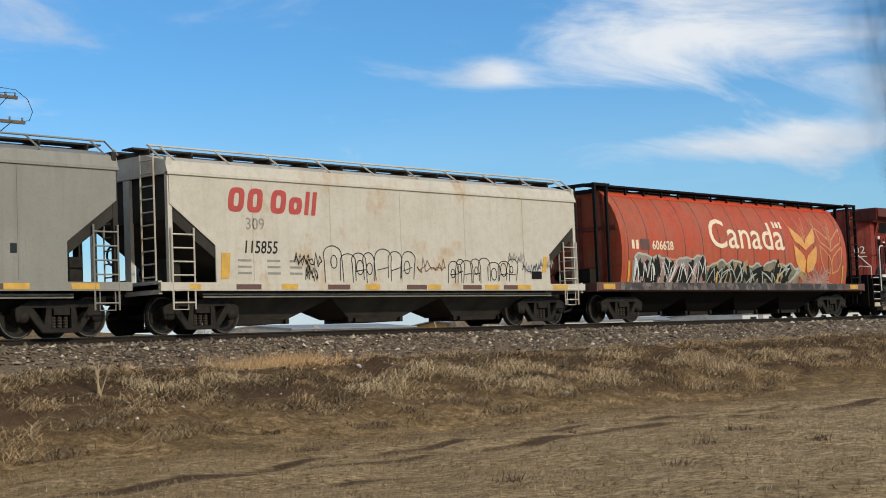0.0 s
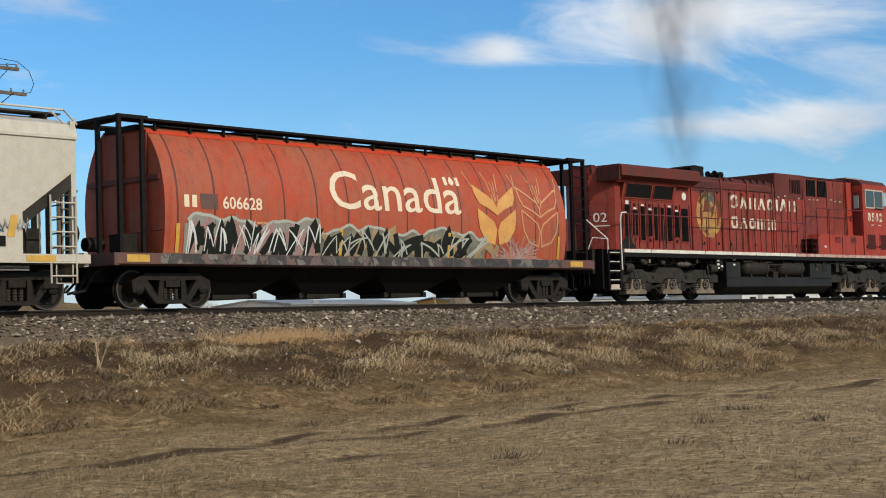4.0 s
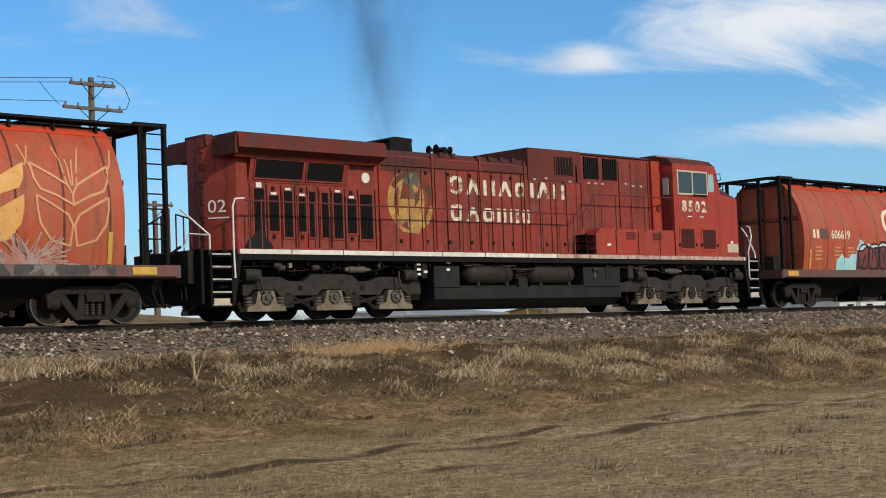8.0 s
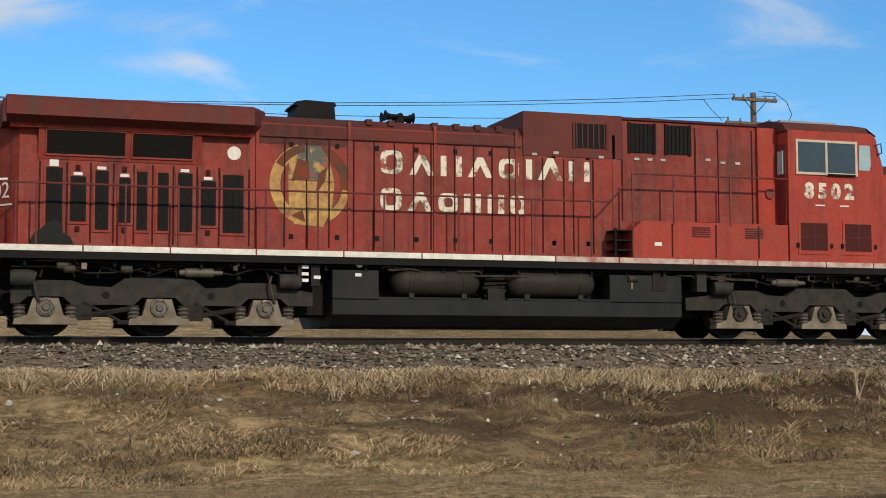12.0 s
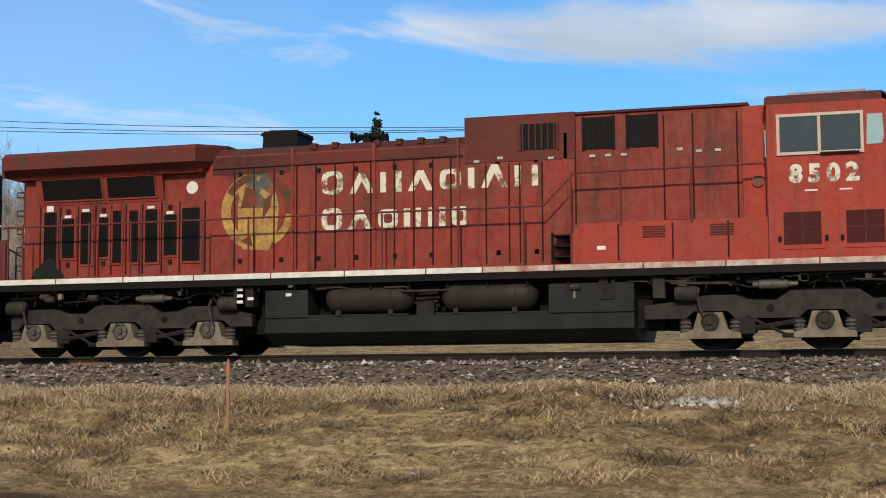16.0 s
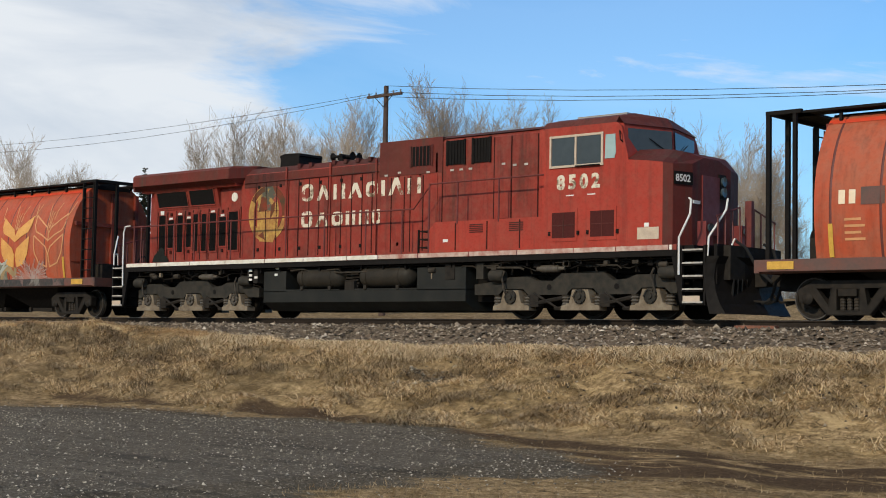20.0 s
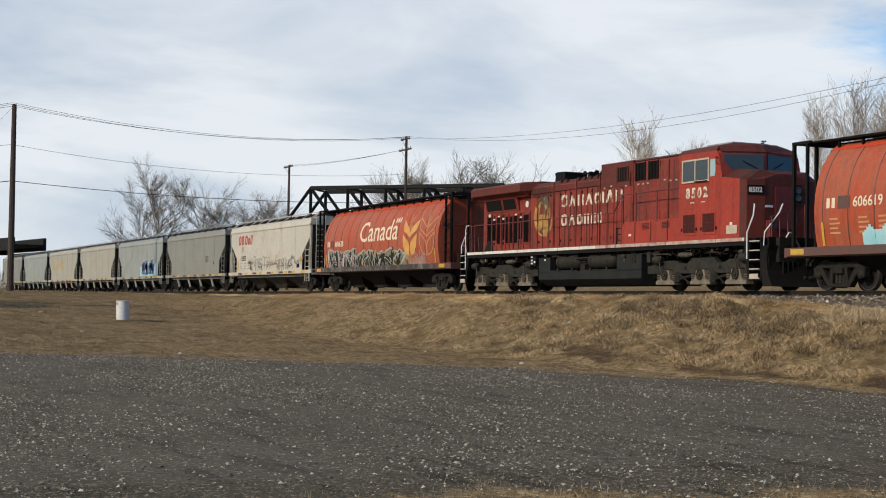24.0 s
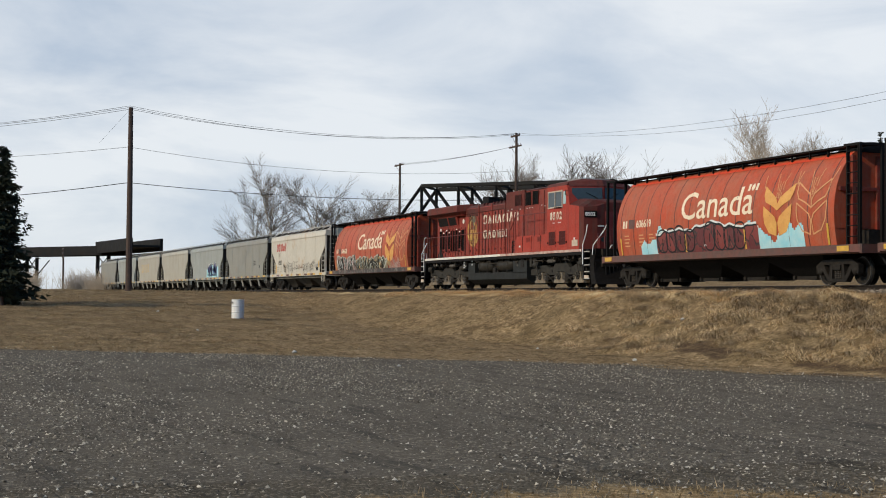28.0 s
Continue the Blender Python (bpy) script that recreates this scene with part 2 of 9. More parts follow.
def prism(bm, pts, y0, y1):
    """An outline in x and z (counter-clockwise seen from -y), pushed from y0 to y1."""
    n = len(pts)
    vs = [(x, y0, z) for x, z in pts] + [(x, y1, z) for x, z in pts]
    return add_faces(bm, vs, [tuple(range(n)), tuple(range(2 * n - 1, n - 1, -1))] + [(i, i + n, (i + 1) % n + n, (i + 1) % n) for i in range(n)])


def prism_x(bm, pts, x0, x1):
    """An outline in y and z pushed from x0 to x1."""
    n = len(pts)
    vs = [(x0, y, z) for y, z in pts] + [(x1, y, z) for y, z in pts]
    return add_faces(bm, vs, [tuple(range(n - 1, -1, -1)), tuple(range(n, 2 * n))] + [(i, (i + 1) % n, (i + 1) % n + n, i + n) for i in range(n)])


def rod(bm, a, b, r, seg=6, r2=None, caps=True):
    a, b = Vector(a), Vector(b)
    r2 = r if r2 is None else r2
    d = (b - a).normalized()
    u = d.orthogonal().normalized()
    w = d.cross(u)
    ring = [(math.cos(2 * math.pi * i / seg), math.sin(2 * math.pi * i / seg)) for i in range(seg)]
    vs = [a + (u * c + w * s) * r for c, s in ring] + [b + (u * c + w * s) * r2 for c, s in ring]
    fs = [(i, (i + 1) % seg, (i + 1) % seg + seg, i + seg) for i in range(seg)]
    if caps:
        fs += [tuple(range(seg - 1, -1, -1)), tuple(range(seg, 2 * seg))]
    return add_faces(bm, vs, fs)


def pipe(bm, pts, r, seg=6):
    """A bent tube through the points, in one piece."""
    pts = [Vector(p) for p in pts]
    vs, n = [], len(pts)
    u = None
    for i, p in enumerate(pts):
        d = (pts[min(i + 1, n - 1)] - pts[max(i - 1, 0)]).normalized()
        u = d.orthogonal().normalized() if u is None else (u - d * u.dot(d)).normalized()
        w = d.cross(u)
        vs += [p + (u * math.cos(2 * math.pi * k / seg) + w * math.sin(2 * math.pi * k / seg)) * r for k in range(seg)]
    fs = [(i * seg + k, i * seg + (k + 1) % seg, (i + 1) * seg + (k + 1) % seg, (i + 1) * seg + k) for i in range(n - 1) for k in range(seg)]
    fs += [tuple(range(seg - 1, -1, -1)), tuple(range((n - 1) * seg, n * seg))]
    return add_faces(bm, vs, fs)


def lathe(bm, profile, center, axis="y", seg=20):
    """profile: (along, radius) turned about an axis through center."""
    c = Vector(center)
    vs, fs, n = [], [], len(profile)
    for i in range(seg):
        a = 2 * math.pi * i / seg
        for d, r in profile:
            p = (r * math.cos(a), d, r * math.sin(a)) if axis == "y" else (d, r * math.cos(a), r * math.sin(a)) if axis == "x" else (r * math.cos(a), r * math.sin(a), d)
            vs.append(c + Vector(p))
    for i in range(seg):
        j = (i + 1) % seg
        fs += [(i * n + k, i * n + k + 1, j * n + k + 1, j * n + k) for k in range(n - 1)]
    return add_faces(bm, vs, fs)


def mesh_of(name, bm, material, smooth=False, bevel=0.0):
    if bevel:
        bmesh.ops.bevel(bm, geom=[e for e in bm.edges if len(e.link_faces) == 2 and e.calc_face_angle(0) > 0.5], offset=bevel, segments=2, affect="EDGES", clamp_overlap=True)
    bmesh.ops.recalc_face_normals(bm, faces=bm.faces)
    me = bpy.data.meshes.new(name)
    bm.to_mesh(me)
    bm.free()
    me.materials.append(material)
    if smooth:
        me.polygons.foreach_set("use_smooth", [True] * len(me.polygons))
        me.set_sharp_from_angle(angle=radians(35))
    return me


def part(name, bm, material, parent, label="", smooth=False, bevel=0.0, at=None):
    ob = new(name, mesh_of(name, bm, material, smooth, bevel))
    ob.parent = parent
    if at is not None:
        ob.matrix_basis = at
    return tagged(ob, label)


def same(name, me, parent, at=None, label=""):
    """One more part on a mesh that stands already."""
    ob = new(name, me)
    ob.parent = parent
    if at is not None:
        ob.matrix_basis = at
    return tagged(ob, label)


def pieces(name, bm, material, parent, label=""):
    """Every loose piece of the mesh as a part of its own."""
    todo = set(bm.verts)
    while todo:
        island, queue = [], [todo.pop()]
        while queue:
            v = queue.pop()
            island.append(v)
            for e in v.link_edges:
                o = e.other_vert(v)
                if o in todo:
                    todo.discard(o)
                    queue.append(o)
        index = {v: i for i, v in enumerate(island)}
        one = bmesh.new()
        add_faces(one, [v.co for v in island], [tuple(index[v] for v in f.verts) for f in {f for v in island for f in v.link_faces}])
        part(name, one, material, parent, label)
    bm.free()


def big_mesh(name, verts, faces, material, kind="stuff", label="", category="", smooth=False):
    me = bpy.data.meshes.new(name)
    verts = np.asarray(verts, dtype=np.float32)
    faces = np.asarray(faces, dtype=np.int32)
    k = faces.shape[1]
    me.vertices.add(len(verts))
    me.vertices.foreach_set("co", verts.ravel())
    me.loops.add(faces.size)
    me.loops.foreach_set("vertex_index", faces.ravel())
    me.polygons.add(len(faces))
    me.polygons.foreach_set("loop_start", np.arange(len(faces), dtype=np.int32) * k)
    me.polygons.foreach_set("loop_total", np.full(len(faces), k, dtype=np.int32))
    if smooth:
        me.polygons.foreach_set("use_smooth", np.ones(len(faces), dtype=bool))
    me.update(calc_edges=True)
    me.validate()
    me.materials.append(material)
    return tagged(new(name, me), label, category, "", kind)


def lettering(name, text, size, material, parent, place, depth=0.004, wrap=None, stretch=1.0, label="", bold=0.0, shear=0.0, gap=1.0, at=None):
    """Words in the built-in font, reading along +x on a side that faces -y; place: x, y, z of the lower left corner."""
    cu = bpy.data.curves.new(name, "FONT")
    cu.body, cu.size, cu.extrude, cu.offset, cu.shear = text, size, depth, bold, shear
    cu.resolution_u = 3
    cu.space_character = gap
    tmp = bpy.data.objects.new(name, cu)
    scene.collection.objects.link(tmp)
    me = bpy.data.meshes.new_from_object(tmp.evaluated_get(bpy.context.evaluated_depsgraph_get()))
    bpy.data.objects.remove(tmp)
    x0, y0, z0 = place
    bm = bmesh.new()
    bm.from_mesh(me)
    bpy.data.meshes.remove(me)
    if wrap:
        for k in range(1, 12):
            bmesh.ops.bisect_plane(bm, geom=bm.verts[:] + bm.edges[:] + bm.faces[:], plane_co=(0, size * k / 10 - 0.2 * size, 0), plane_no=(0, 1, 0))
    for v in bm.verts:
        x, z, d = v.co.x * stretch, v.co.y, v.co.z
        v.co = (x0 + x, (y0 if wrap is None else -wrap(z0 + z) - 0.008) - d, z0 + z)
    # every letter is a part of its own
    made, todo = None, set(bm.verts)
    while todo:
        island, queue = set(), [todo.pop()]
        while queue:
            v = queue.pop()
            island.add(v)
            for e in v.link_edges:
                o = e.other_vert(v)
                if o in todo:
                    todo.discard(o)
                    queue.append(o)
        index = {v: i for i, v in enumerate(island)}
        faces = {f for v in island for f in v.link_faces}
        one = bmesh.new()
        add_faces(one, [v.co for v in island], [tuple(index[v] for v in f.verts) for f in faces])
        made = part(name, one, material, parent, label, at=at)
    bm.free()
    return made

# ---- ground ----


def smooth01(a, b, v):
    t = np.clip((v - a) / (b - a), 0, 1)
    return t * t * (3 - 2 * t)


def lumps(x, y):
    """Soft uneven ground."""
    return (np.sin(x * 0.61 + 1.3 * np.sin(y * 0.43)) * np.sin(y * 0.83 + 0.7) * 0.5 + np.sin(x * 1.7 + y * 0.9 + 2 * np.sin(y * 0.31)) * 0.3
            + np.sin(x * 3.3 - y * 2.1 + 1.7 * np.sin(x * 0.7)) * 0.2)


def road_edge(x):
    """How far the gravel of the parking ground reaches towards the track."""
    e = np.interp(x, [-60, -50, -44.4, -40.5, -35, -29, -22, -17.8, -13.5, -11.2, -9.0], [-14, -3, 4.5, 9, 15.5, 18.6, 20.4, 20.3, 17.3, 15.4, 13.0])
    return e + 0.35 * np.sin(x * 0.9) + 0.2 * np.sin(x * 2.3 + 1)


def gravel_depth(x, y):
    """Metres inside the gravel, negative outside it."""
    return np.minimum(road_edge(x) - y, -10.9 - x + 0.5 * np.sin(y * 0.9) + 0.25 * np.sin(y * 2.7 + 1))


# wheel-churned streaks: both ends and half width
CHURNED = [((-38.5, 21.2), (-33.5, 20.4), 0.30), ((-37.0, 20.4), (-33.3, 20.2), 0.25), ((-31.5, 20.9), (-26.2, 20.7), 0.30), ((-29.7, 19.3), (-24.6, 19.7), 0.35), ((-24.6, 20.9), (-18.0, 20.6), 0.35),
           ((-19.0, 20.3), (-13.6, 18.2), 0.30), ((-15.0, 18.9), (-7.2, 17.8), 0.35), ((-14.2, 17.6), (-9.0, 16.9), 0.22), ((-12.6, 15.1), (-6.4, 16.0), 0.45), ((-13.6, 15.9), (-10.6, 15.9), 0.2)]


def churn(x, y):
    """How much of the turf is churned to mud."""
    m = np.zeros(np.broadcast(x, y).shape)
    for (xa, ya), (xb, yb), w in CHURNED:
        dx, dy = xb - xa, yb - ya
        t = np.clip(((x - xa) * dx + (y - ya) * dy) / (dx * dx + dy * dy), 0, 1)
        d = np.hypot(x - xa - t * dx, y - ya - t * dy)
        m = np.maximum(m, (0.72 if xb < -24 else 1.0) * np.exp(-(d / (w * 1.5)) ** 2) * np.clip(8 * t * (1 - t) + 0.35, 0, 1))
    for line, k in rut_lines(x):
        m = np.maximum(m, k * np.exp(-((y - line) / 0.30) ** 2))
    return m


def rut_lines(x):
    """The wheel ruts across the field east of the parking ground: places across, and where each one shows."""
    low = np.interp(x, [5.5, 6.6, 7.5, 8.7, 10, 12, 14, 16, 18.5, 22, 26.5, 30, 36], [17.6, 17.0, 16.45, 15.85, 15.6, 15.5, 15.6, 15.45, 15.65, 15.75, 16.2, 15.5, 15.6]) + 0.06 * np.sin(x * 1.9)
    high = np.interp(x, [12.1, 13.4, 14.8, 17.5, 20.5, 25, 28.7, 34], [15.75, 16.3, 16.8, 17.05, 17.05, 17.4, 17.0, 16.6]) + 0.07 * np.sin(x * 1.6 + 1)
    near = 13.3 + 0.05 * np.sin(x * 2.0)
    return ((low, np.clip((x - 5.5) / 1.5, 0, 1) * np.clip((37 - x) / 4, 0, 1)), (high, 0.85 * np.clip((x - 12) / 1.0, 0, 1) * np.clip((32 - x) / 4, 0, 1)), (near, 0.7 * np.clip((x - 11.8) / 0.6, 0, 1) * np.clip((14.8 - x) / 0.6, 0, 1)))


def humps(x, y):
    """Grassy humps of about a step's length on the bank."""
    return np.sin(x * 2.3 + 1.9 * np.sin(y * 1.3)) * np.sin(y * 3.1 + 1.4 * np.sin(x * 1.1)) + 0.6 * np.sin(x * 4.9 + y * 1.7) * np.sin(y * 5.3 - x * 1.3)


def ground_z(x, y):
    x, y = np.asarray(x, dtype=float), np.asarray(y, dtype=float)
    west = 1.95 * smooth01(45, 112, -x)    # the field climbs to the track in the west
    foot = 20.2 + 0.5 * np.sin(x * 0.23) + 0.3 * np.sin(x * 0.61 + 1)
    t = np.clip((y - foot) / (25.1 - foot), 0, 1)
    bank = 1.38 * (0.45 * t + 0.55 * t * t * (3 - 2 * t))
    top = 1.38 + 0.52 * smooth01(25, 37, -x)    # the turf reaches the rail in the west
    top = np.maximum(top, west)
    z = west + (top - west) * bank / 1.38
    z = np.where(y > 25.1, top, z)
    z = np.where(y > 26.6, 1.38, z)
    rough = np.clip(-gravel_depth(x, y) / 1.5, 0, 1) * np.clip((25.6 - y) / 1.0, 0, 1)
    z = z + lumps(x, y) * 0.10 * rough
    z = z + humps(x, y) * 0.075 * np.clip((y - 19.8) / 1.5, 0, 1) * np.clip((25.4 - y) / 0.6, 0, 1) * np.clip((x + 60) / 10, 0, 1)
    for line, k in rut_lines(x):
        z = z - 0.05 * k * np.exp(-((y - line) / 0.28) ** 2)
    far = y > 32.0
    z = np.where(far, 1.25 + (2.8 - 1.2 * smooth01(26, 44, x)) * smooth01(33, 64, y) + 0.08 * lumps(x * 0.3, y * 0.3), z)
    return z


def ground_grid(xs, ys):
    gx, gy = np.meshgrid(xs, ys, indexing="ij")
    v = np.stack([gx, gy, ground_z(gx, gy)], -1).reshape(-1, 3)
    n, k = len(xs), len(ys)
    i, j = np.meshgrid(np.arange(n - 1), np.arange(k - 1), indexing="ij")
    a = (i * k + j).ravel()
    return v, np.stack([a, a + k, a + k + 1, a + 1], 1)


def gravel_look(n):
    """Colour and relief of the crushed gravel."""
    big = n.noise(0.25, 4, 0.6, n.coords((1, 2.2, 1)))
    v = n.add("ShaderNodeTexVoronoi")
    v.inputs["Scale"].default_value = 28.0
    n.link(n.coords((1, 1, 0)), v.inputs["Vector"])
    fine = n.noise(45.0, 3, 0.6, n.coords((1, 1, 0)))
    streak = n.noise(0.9, 6, 0.7, n.coords((0.35, 2.2, 1), loc=(3, 1, 0)))
    c = n.blend(n.span(big, 0.35, 0.68), (0.112, 0.094, 0.068), (0.072, 0.060, 0.043))
    c = n.blend(n.math("MULTIPLY", n.span(v.outputs["Color"], 0.66, 0.92), 0.95), c, (0.265, 0.225, 0.165))
    c = n.blend(n.math("MULTIPLY", n.span(fine, 0.45, 0.7), 0.7), c, (0.034, 0.030, 0.022))
    c = n.blend(n.math("MULTIPLY", n.span(streak, 0.53, 0.62), 0.6), c, (0.028, 0.024, 0.018))
    return c, n.math("ADD", n.math("MULTIPLY", v.outputs["Distance"], -1.0), n.math("MULTIPLY", fine, 0.3))


def ground_material():
    n = Nodes("dry_field")
    n.bsdf.inputs["Specular IOR Level"].default_value = 0.04    # dull soil and straw
    co = n.coords()
    big = n.noise(0.35, 4, 0.6, co)
    mid = n.noise(1.5, 6, 0.70, n.coords((0.8, 1.4, 1)))
    mat_ = n.noise(7.0, 8, 0.80, n.coords((1.0, 0.9, 1)), 0.2)
    fine = n.noise(30.0, 5, 0.75, n.coords((0.9, 1.0, 1)))
    straw = n.blend(n.span(mat_, 0.37, 0.49), (0.050, 0.035, 0.019), (0.265, 0.180, 0.088))
    straw = n.blend(n.span(mat_, 0.51, 0.64), straw, (0.58, 0.425, 0.235))
    straw = n.blend(n.math("MULTIPLY", n.span(mid, 0.48, 0.60), 0.70), straw, (0.095, 0.062, 0.029))
    straw = n.blend(n.math("MULTIPLY", n.span(big, 0.46, 0.66), 0.30), straw, (0.119, 0.090, 0.036))
    straw = n.blend(n.math("MULTIPLY", n.span(fine, 0.52, 0.72), 0.6), straw, (0.52, 0.375, 0.20))
    straw = n.blend(n.math("MULTIPLY", n.span(fine, 0.46, 0.30), 0.65), straw, (0.060, 0.041, 0.022))
    soil = n.blend(n.span(fine, 0.35, 0.70), (0.030, 0.019, 0.012), (0.098, 0.064, 0.039))
    sep = n.add("ShaderNodeSeparateXYZ")
    n.link(n.tc.outputs["Object"], sep.inputs[0])
    X, Y = sep.outputs[0], sep.outputs[1]
    # bare dark soil on the upper bank in the east
    bank = n.math("MULTIPLY", n.span(Y, 20.4, 22.8), n.span(Y, 26.0, 24.9))
    bank = n.math("MULTIPLY", bank, n.span(X, -6.0, 8.0))
    f = n.math("MULTIPLY", bank, n.span(n.noise(0.9, 6, 0.65, n.coords((0.45, 1.4, 1))), 0.33, 0.50, 0.25, 0.95))
    f = n.math("MAXIMUM", f, n.math("MULTIPLY", n.span(big, 0.58, 0.72), 0.35))
    # churned mud where wheels leave the gravel
    mud = n.math("MULTIPLY", n.span(Y, 14.0, 14.8), n.span(Y, 20.0, 18.6))
    mud = n.math("MULTIPLY", n.math("MULTIPLY", mud, n.span(X, -14.0, -11.0)), n.span(X, 0.0, -6.0))
    mud = n.math("MULTIPLY", mud, n.span(n.noise(1.1, 6, 0.65, n.coords((0.30, 1.5, 1), loc=(2, 5, 0))), 0.46, 0.55))
    f = n.math("MAXIMUM", f, n.math("MULTIPLY", mud, 0.92))
    tracks = n.add("ShaderNodeAttribute")
    tracks.attribute_name = "churn"
    torn = n.noise(1.6, 6, 0.7, n.coords((0.35, 1.6, 1), loc=(5, 2, 0)))
    f = n.math("MAXIMUM", f, n.math("MULTIPLY", n.span(n.math("ADD", tracks.outputs["Fac"], n.math("MULTIPLY", n.math("SUBTRACT", torn, 0.5), 1.0)), 0.36, 0.70), 0.90))
    # paler mown grass on the flat in the east
    flat = n.math("MULTIPLY", n.math("MULTIPLY", n.span(X, 4.0, 24.0), n.span(Y, 21.0, 17.5)), n.span(mat_, 0.40, 0.60))
    straw = n.blend(n.math("MULTIPLY", flat, 0.45), straw, (0.62, 0.485, 0.30))
    # browner, thinner grass in the east
    straw = n.blend(n.math("MULTIPLY", n.math("MULTIPLY", n.span(X, 7.0, 16.0), n.span(Y, 17.0, 19.5)), 0.55), straw, (0.64, 0.60, 0.55), "MULTIPLY")
    # greyer in the west
    straw = n.blend(n.math("MULTIPLY", n.span(X, -18.0, -34.0), 0.8), straw, (0.72, 0.72, 0.76), "MULTIPLY")
    # pale tussocks on the bank and along its top
    tuss = n.math("MULTIPLY", n.span(n.noise(1.7, 5, 0.6, n.coords((0.75, 1.5, 1), loc=(1, 4, 0)), 0.5), 0.53, 0.62), n.math("MULTIPLY", n.math("MULTIPLY", n.span(Y, 19.5, 21.5), n.span(X, 14.0, 8.0)), n.span(X, -30.0, -12.0)))
    straw = n.blend(n.math("MULTIPLY", tuss, 0.6), straw, (0.50, 0.365, 0.185))
    crest = n.math("MULTIPLY", n.math("MULTIPLY", n.span(Y, 24.2, 24.8), n.span(Y, 25.8, 25.3)), n.math("MULTIPLY", n.span(X, 15.0, 12.0), n.span(n.noise(0.8, 5, 0.65), 0.40, 0.52)))
    straw = n.blend(n.math("MULTIPLY", crest, 0.85), straw, (0.64, 0.49, 0.27))
    c = n.blend(f, straw, soil)
    # gravel strewn over the turf along the parking ground's edge
    grit = n.add("ShaderNodeAttribute")
    grit.attribute_name = "grit"
    g = n.span(n.math("ADD", grit.outputs["Fac"], n.math("MULTIPLY", n.math("SUBTRACT", n.noise(1.1, 7, 0.72, n.coords((0.6, 1.4, 1), loc=(1, 7, 0))), 0.5), 1.3)), 0.42, 0.66)
    stones, relief = gravel_look(n)
    c = n.blend(g, c, stones)
    n.bump(n.blend(g, fine, relief), 0.5, 0.03)
    return n.finish(c, 0.95)


def gravel_material():
    n = Nodes("parking_gravel")
    n.bsdf.inputs["Specular IOR Level"].default_value = 0.12
    c, relief = gravel_look(n)
    n.bump(relief, 0.35, 0.015)
    return n.finish(c, 0.9)


FIELD, GRAVEL = ground_material(), gravel_material()


def build_ground():
    xs = np.concatenate([[-4000, -2000, -900, -500, -320, -220, -170], np.arange(-140, -60, 2.0), np.arange(-60, 70, 0.3), np.arange(70, 120, 2.5), [160, 240, 400, 900, 2000, 4000]])
    ys = np.concatenate([[-3000, -900, -200, -60, -20, -5, 0, 2], np.arange(3, 12, 0.5), np.arange(12, 26.5, 0.2), np.arange(26.5, 34, 0.5), [36, 40, 46, 55, 70, 90, 130, 200, 350, 700, 1500, 4000]])
    v, f = ground_grid(xs, ys)
    field = tagged(big_mesh("ground", v, f, FIELD, "structure", smooth=True), "dry straw-coloured grass field with a bank up to the track", "ground")
    x, y = v[:, 0], v[:, 1]
    for name, value in (("grit", np.clip(gravel_depth(x, y) / 1.8 + 0.5, 0, 1)), ("churn", churn(x, y))):
        field.data.attributes.new(name, "FLOAT", "POINT").data.foreach_set("value", value.astype(np.float32))
    # gravel of the parking ground, a sheet of its own on the field
    xs = np.arange(-60, -12.4, 0.25)
    rows = []
    t = np.linspace(0, 1, 44)
    for x in xs:
        e = float(road_edge(np.array(x))) - 1.0
        lo = min(-45.0, e - 1)
        rows.append([(x, lo + (e - lo) * (1 - (1 - k) ** 2)) for k in t])
    g = np.array(rows)
    z = ground_z(g[..., 0], g[..., 1]) + 0.008
    z[-1] -= 0.03
    z[:, -1] -= 0.03
    v = np.concatenate([g, z[..., None]], -1).reshape(-1, 3)
    n, k = g.shape[:2]
    i, j = np.meshgrid(np.arange(n - 1), np.arange(k - 1), indexing="ij")
    a = (i * k + j).ravel()
    tagged(big_mesh("road", v, np.stack([a, a + k, a + k + 1, a + 1], 1), GRAVEL, "structure", smooth=True), "grey crushed-gravel parking ground beside the field", "gravel road")


build_ground()

# ---- track ----
BALLAST = plain("ballast_stone", (0.085, 0.061, 0.040), 0.9, 0, 0.5, 14, 0.8, (0.21, 0.165, 0.12))


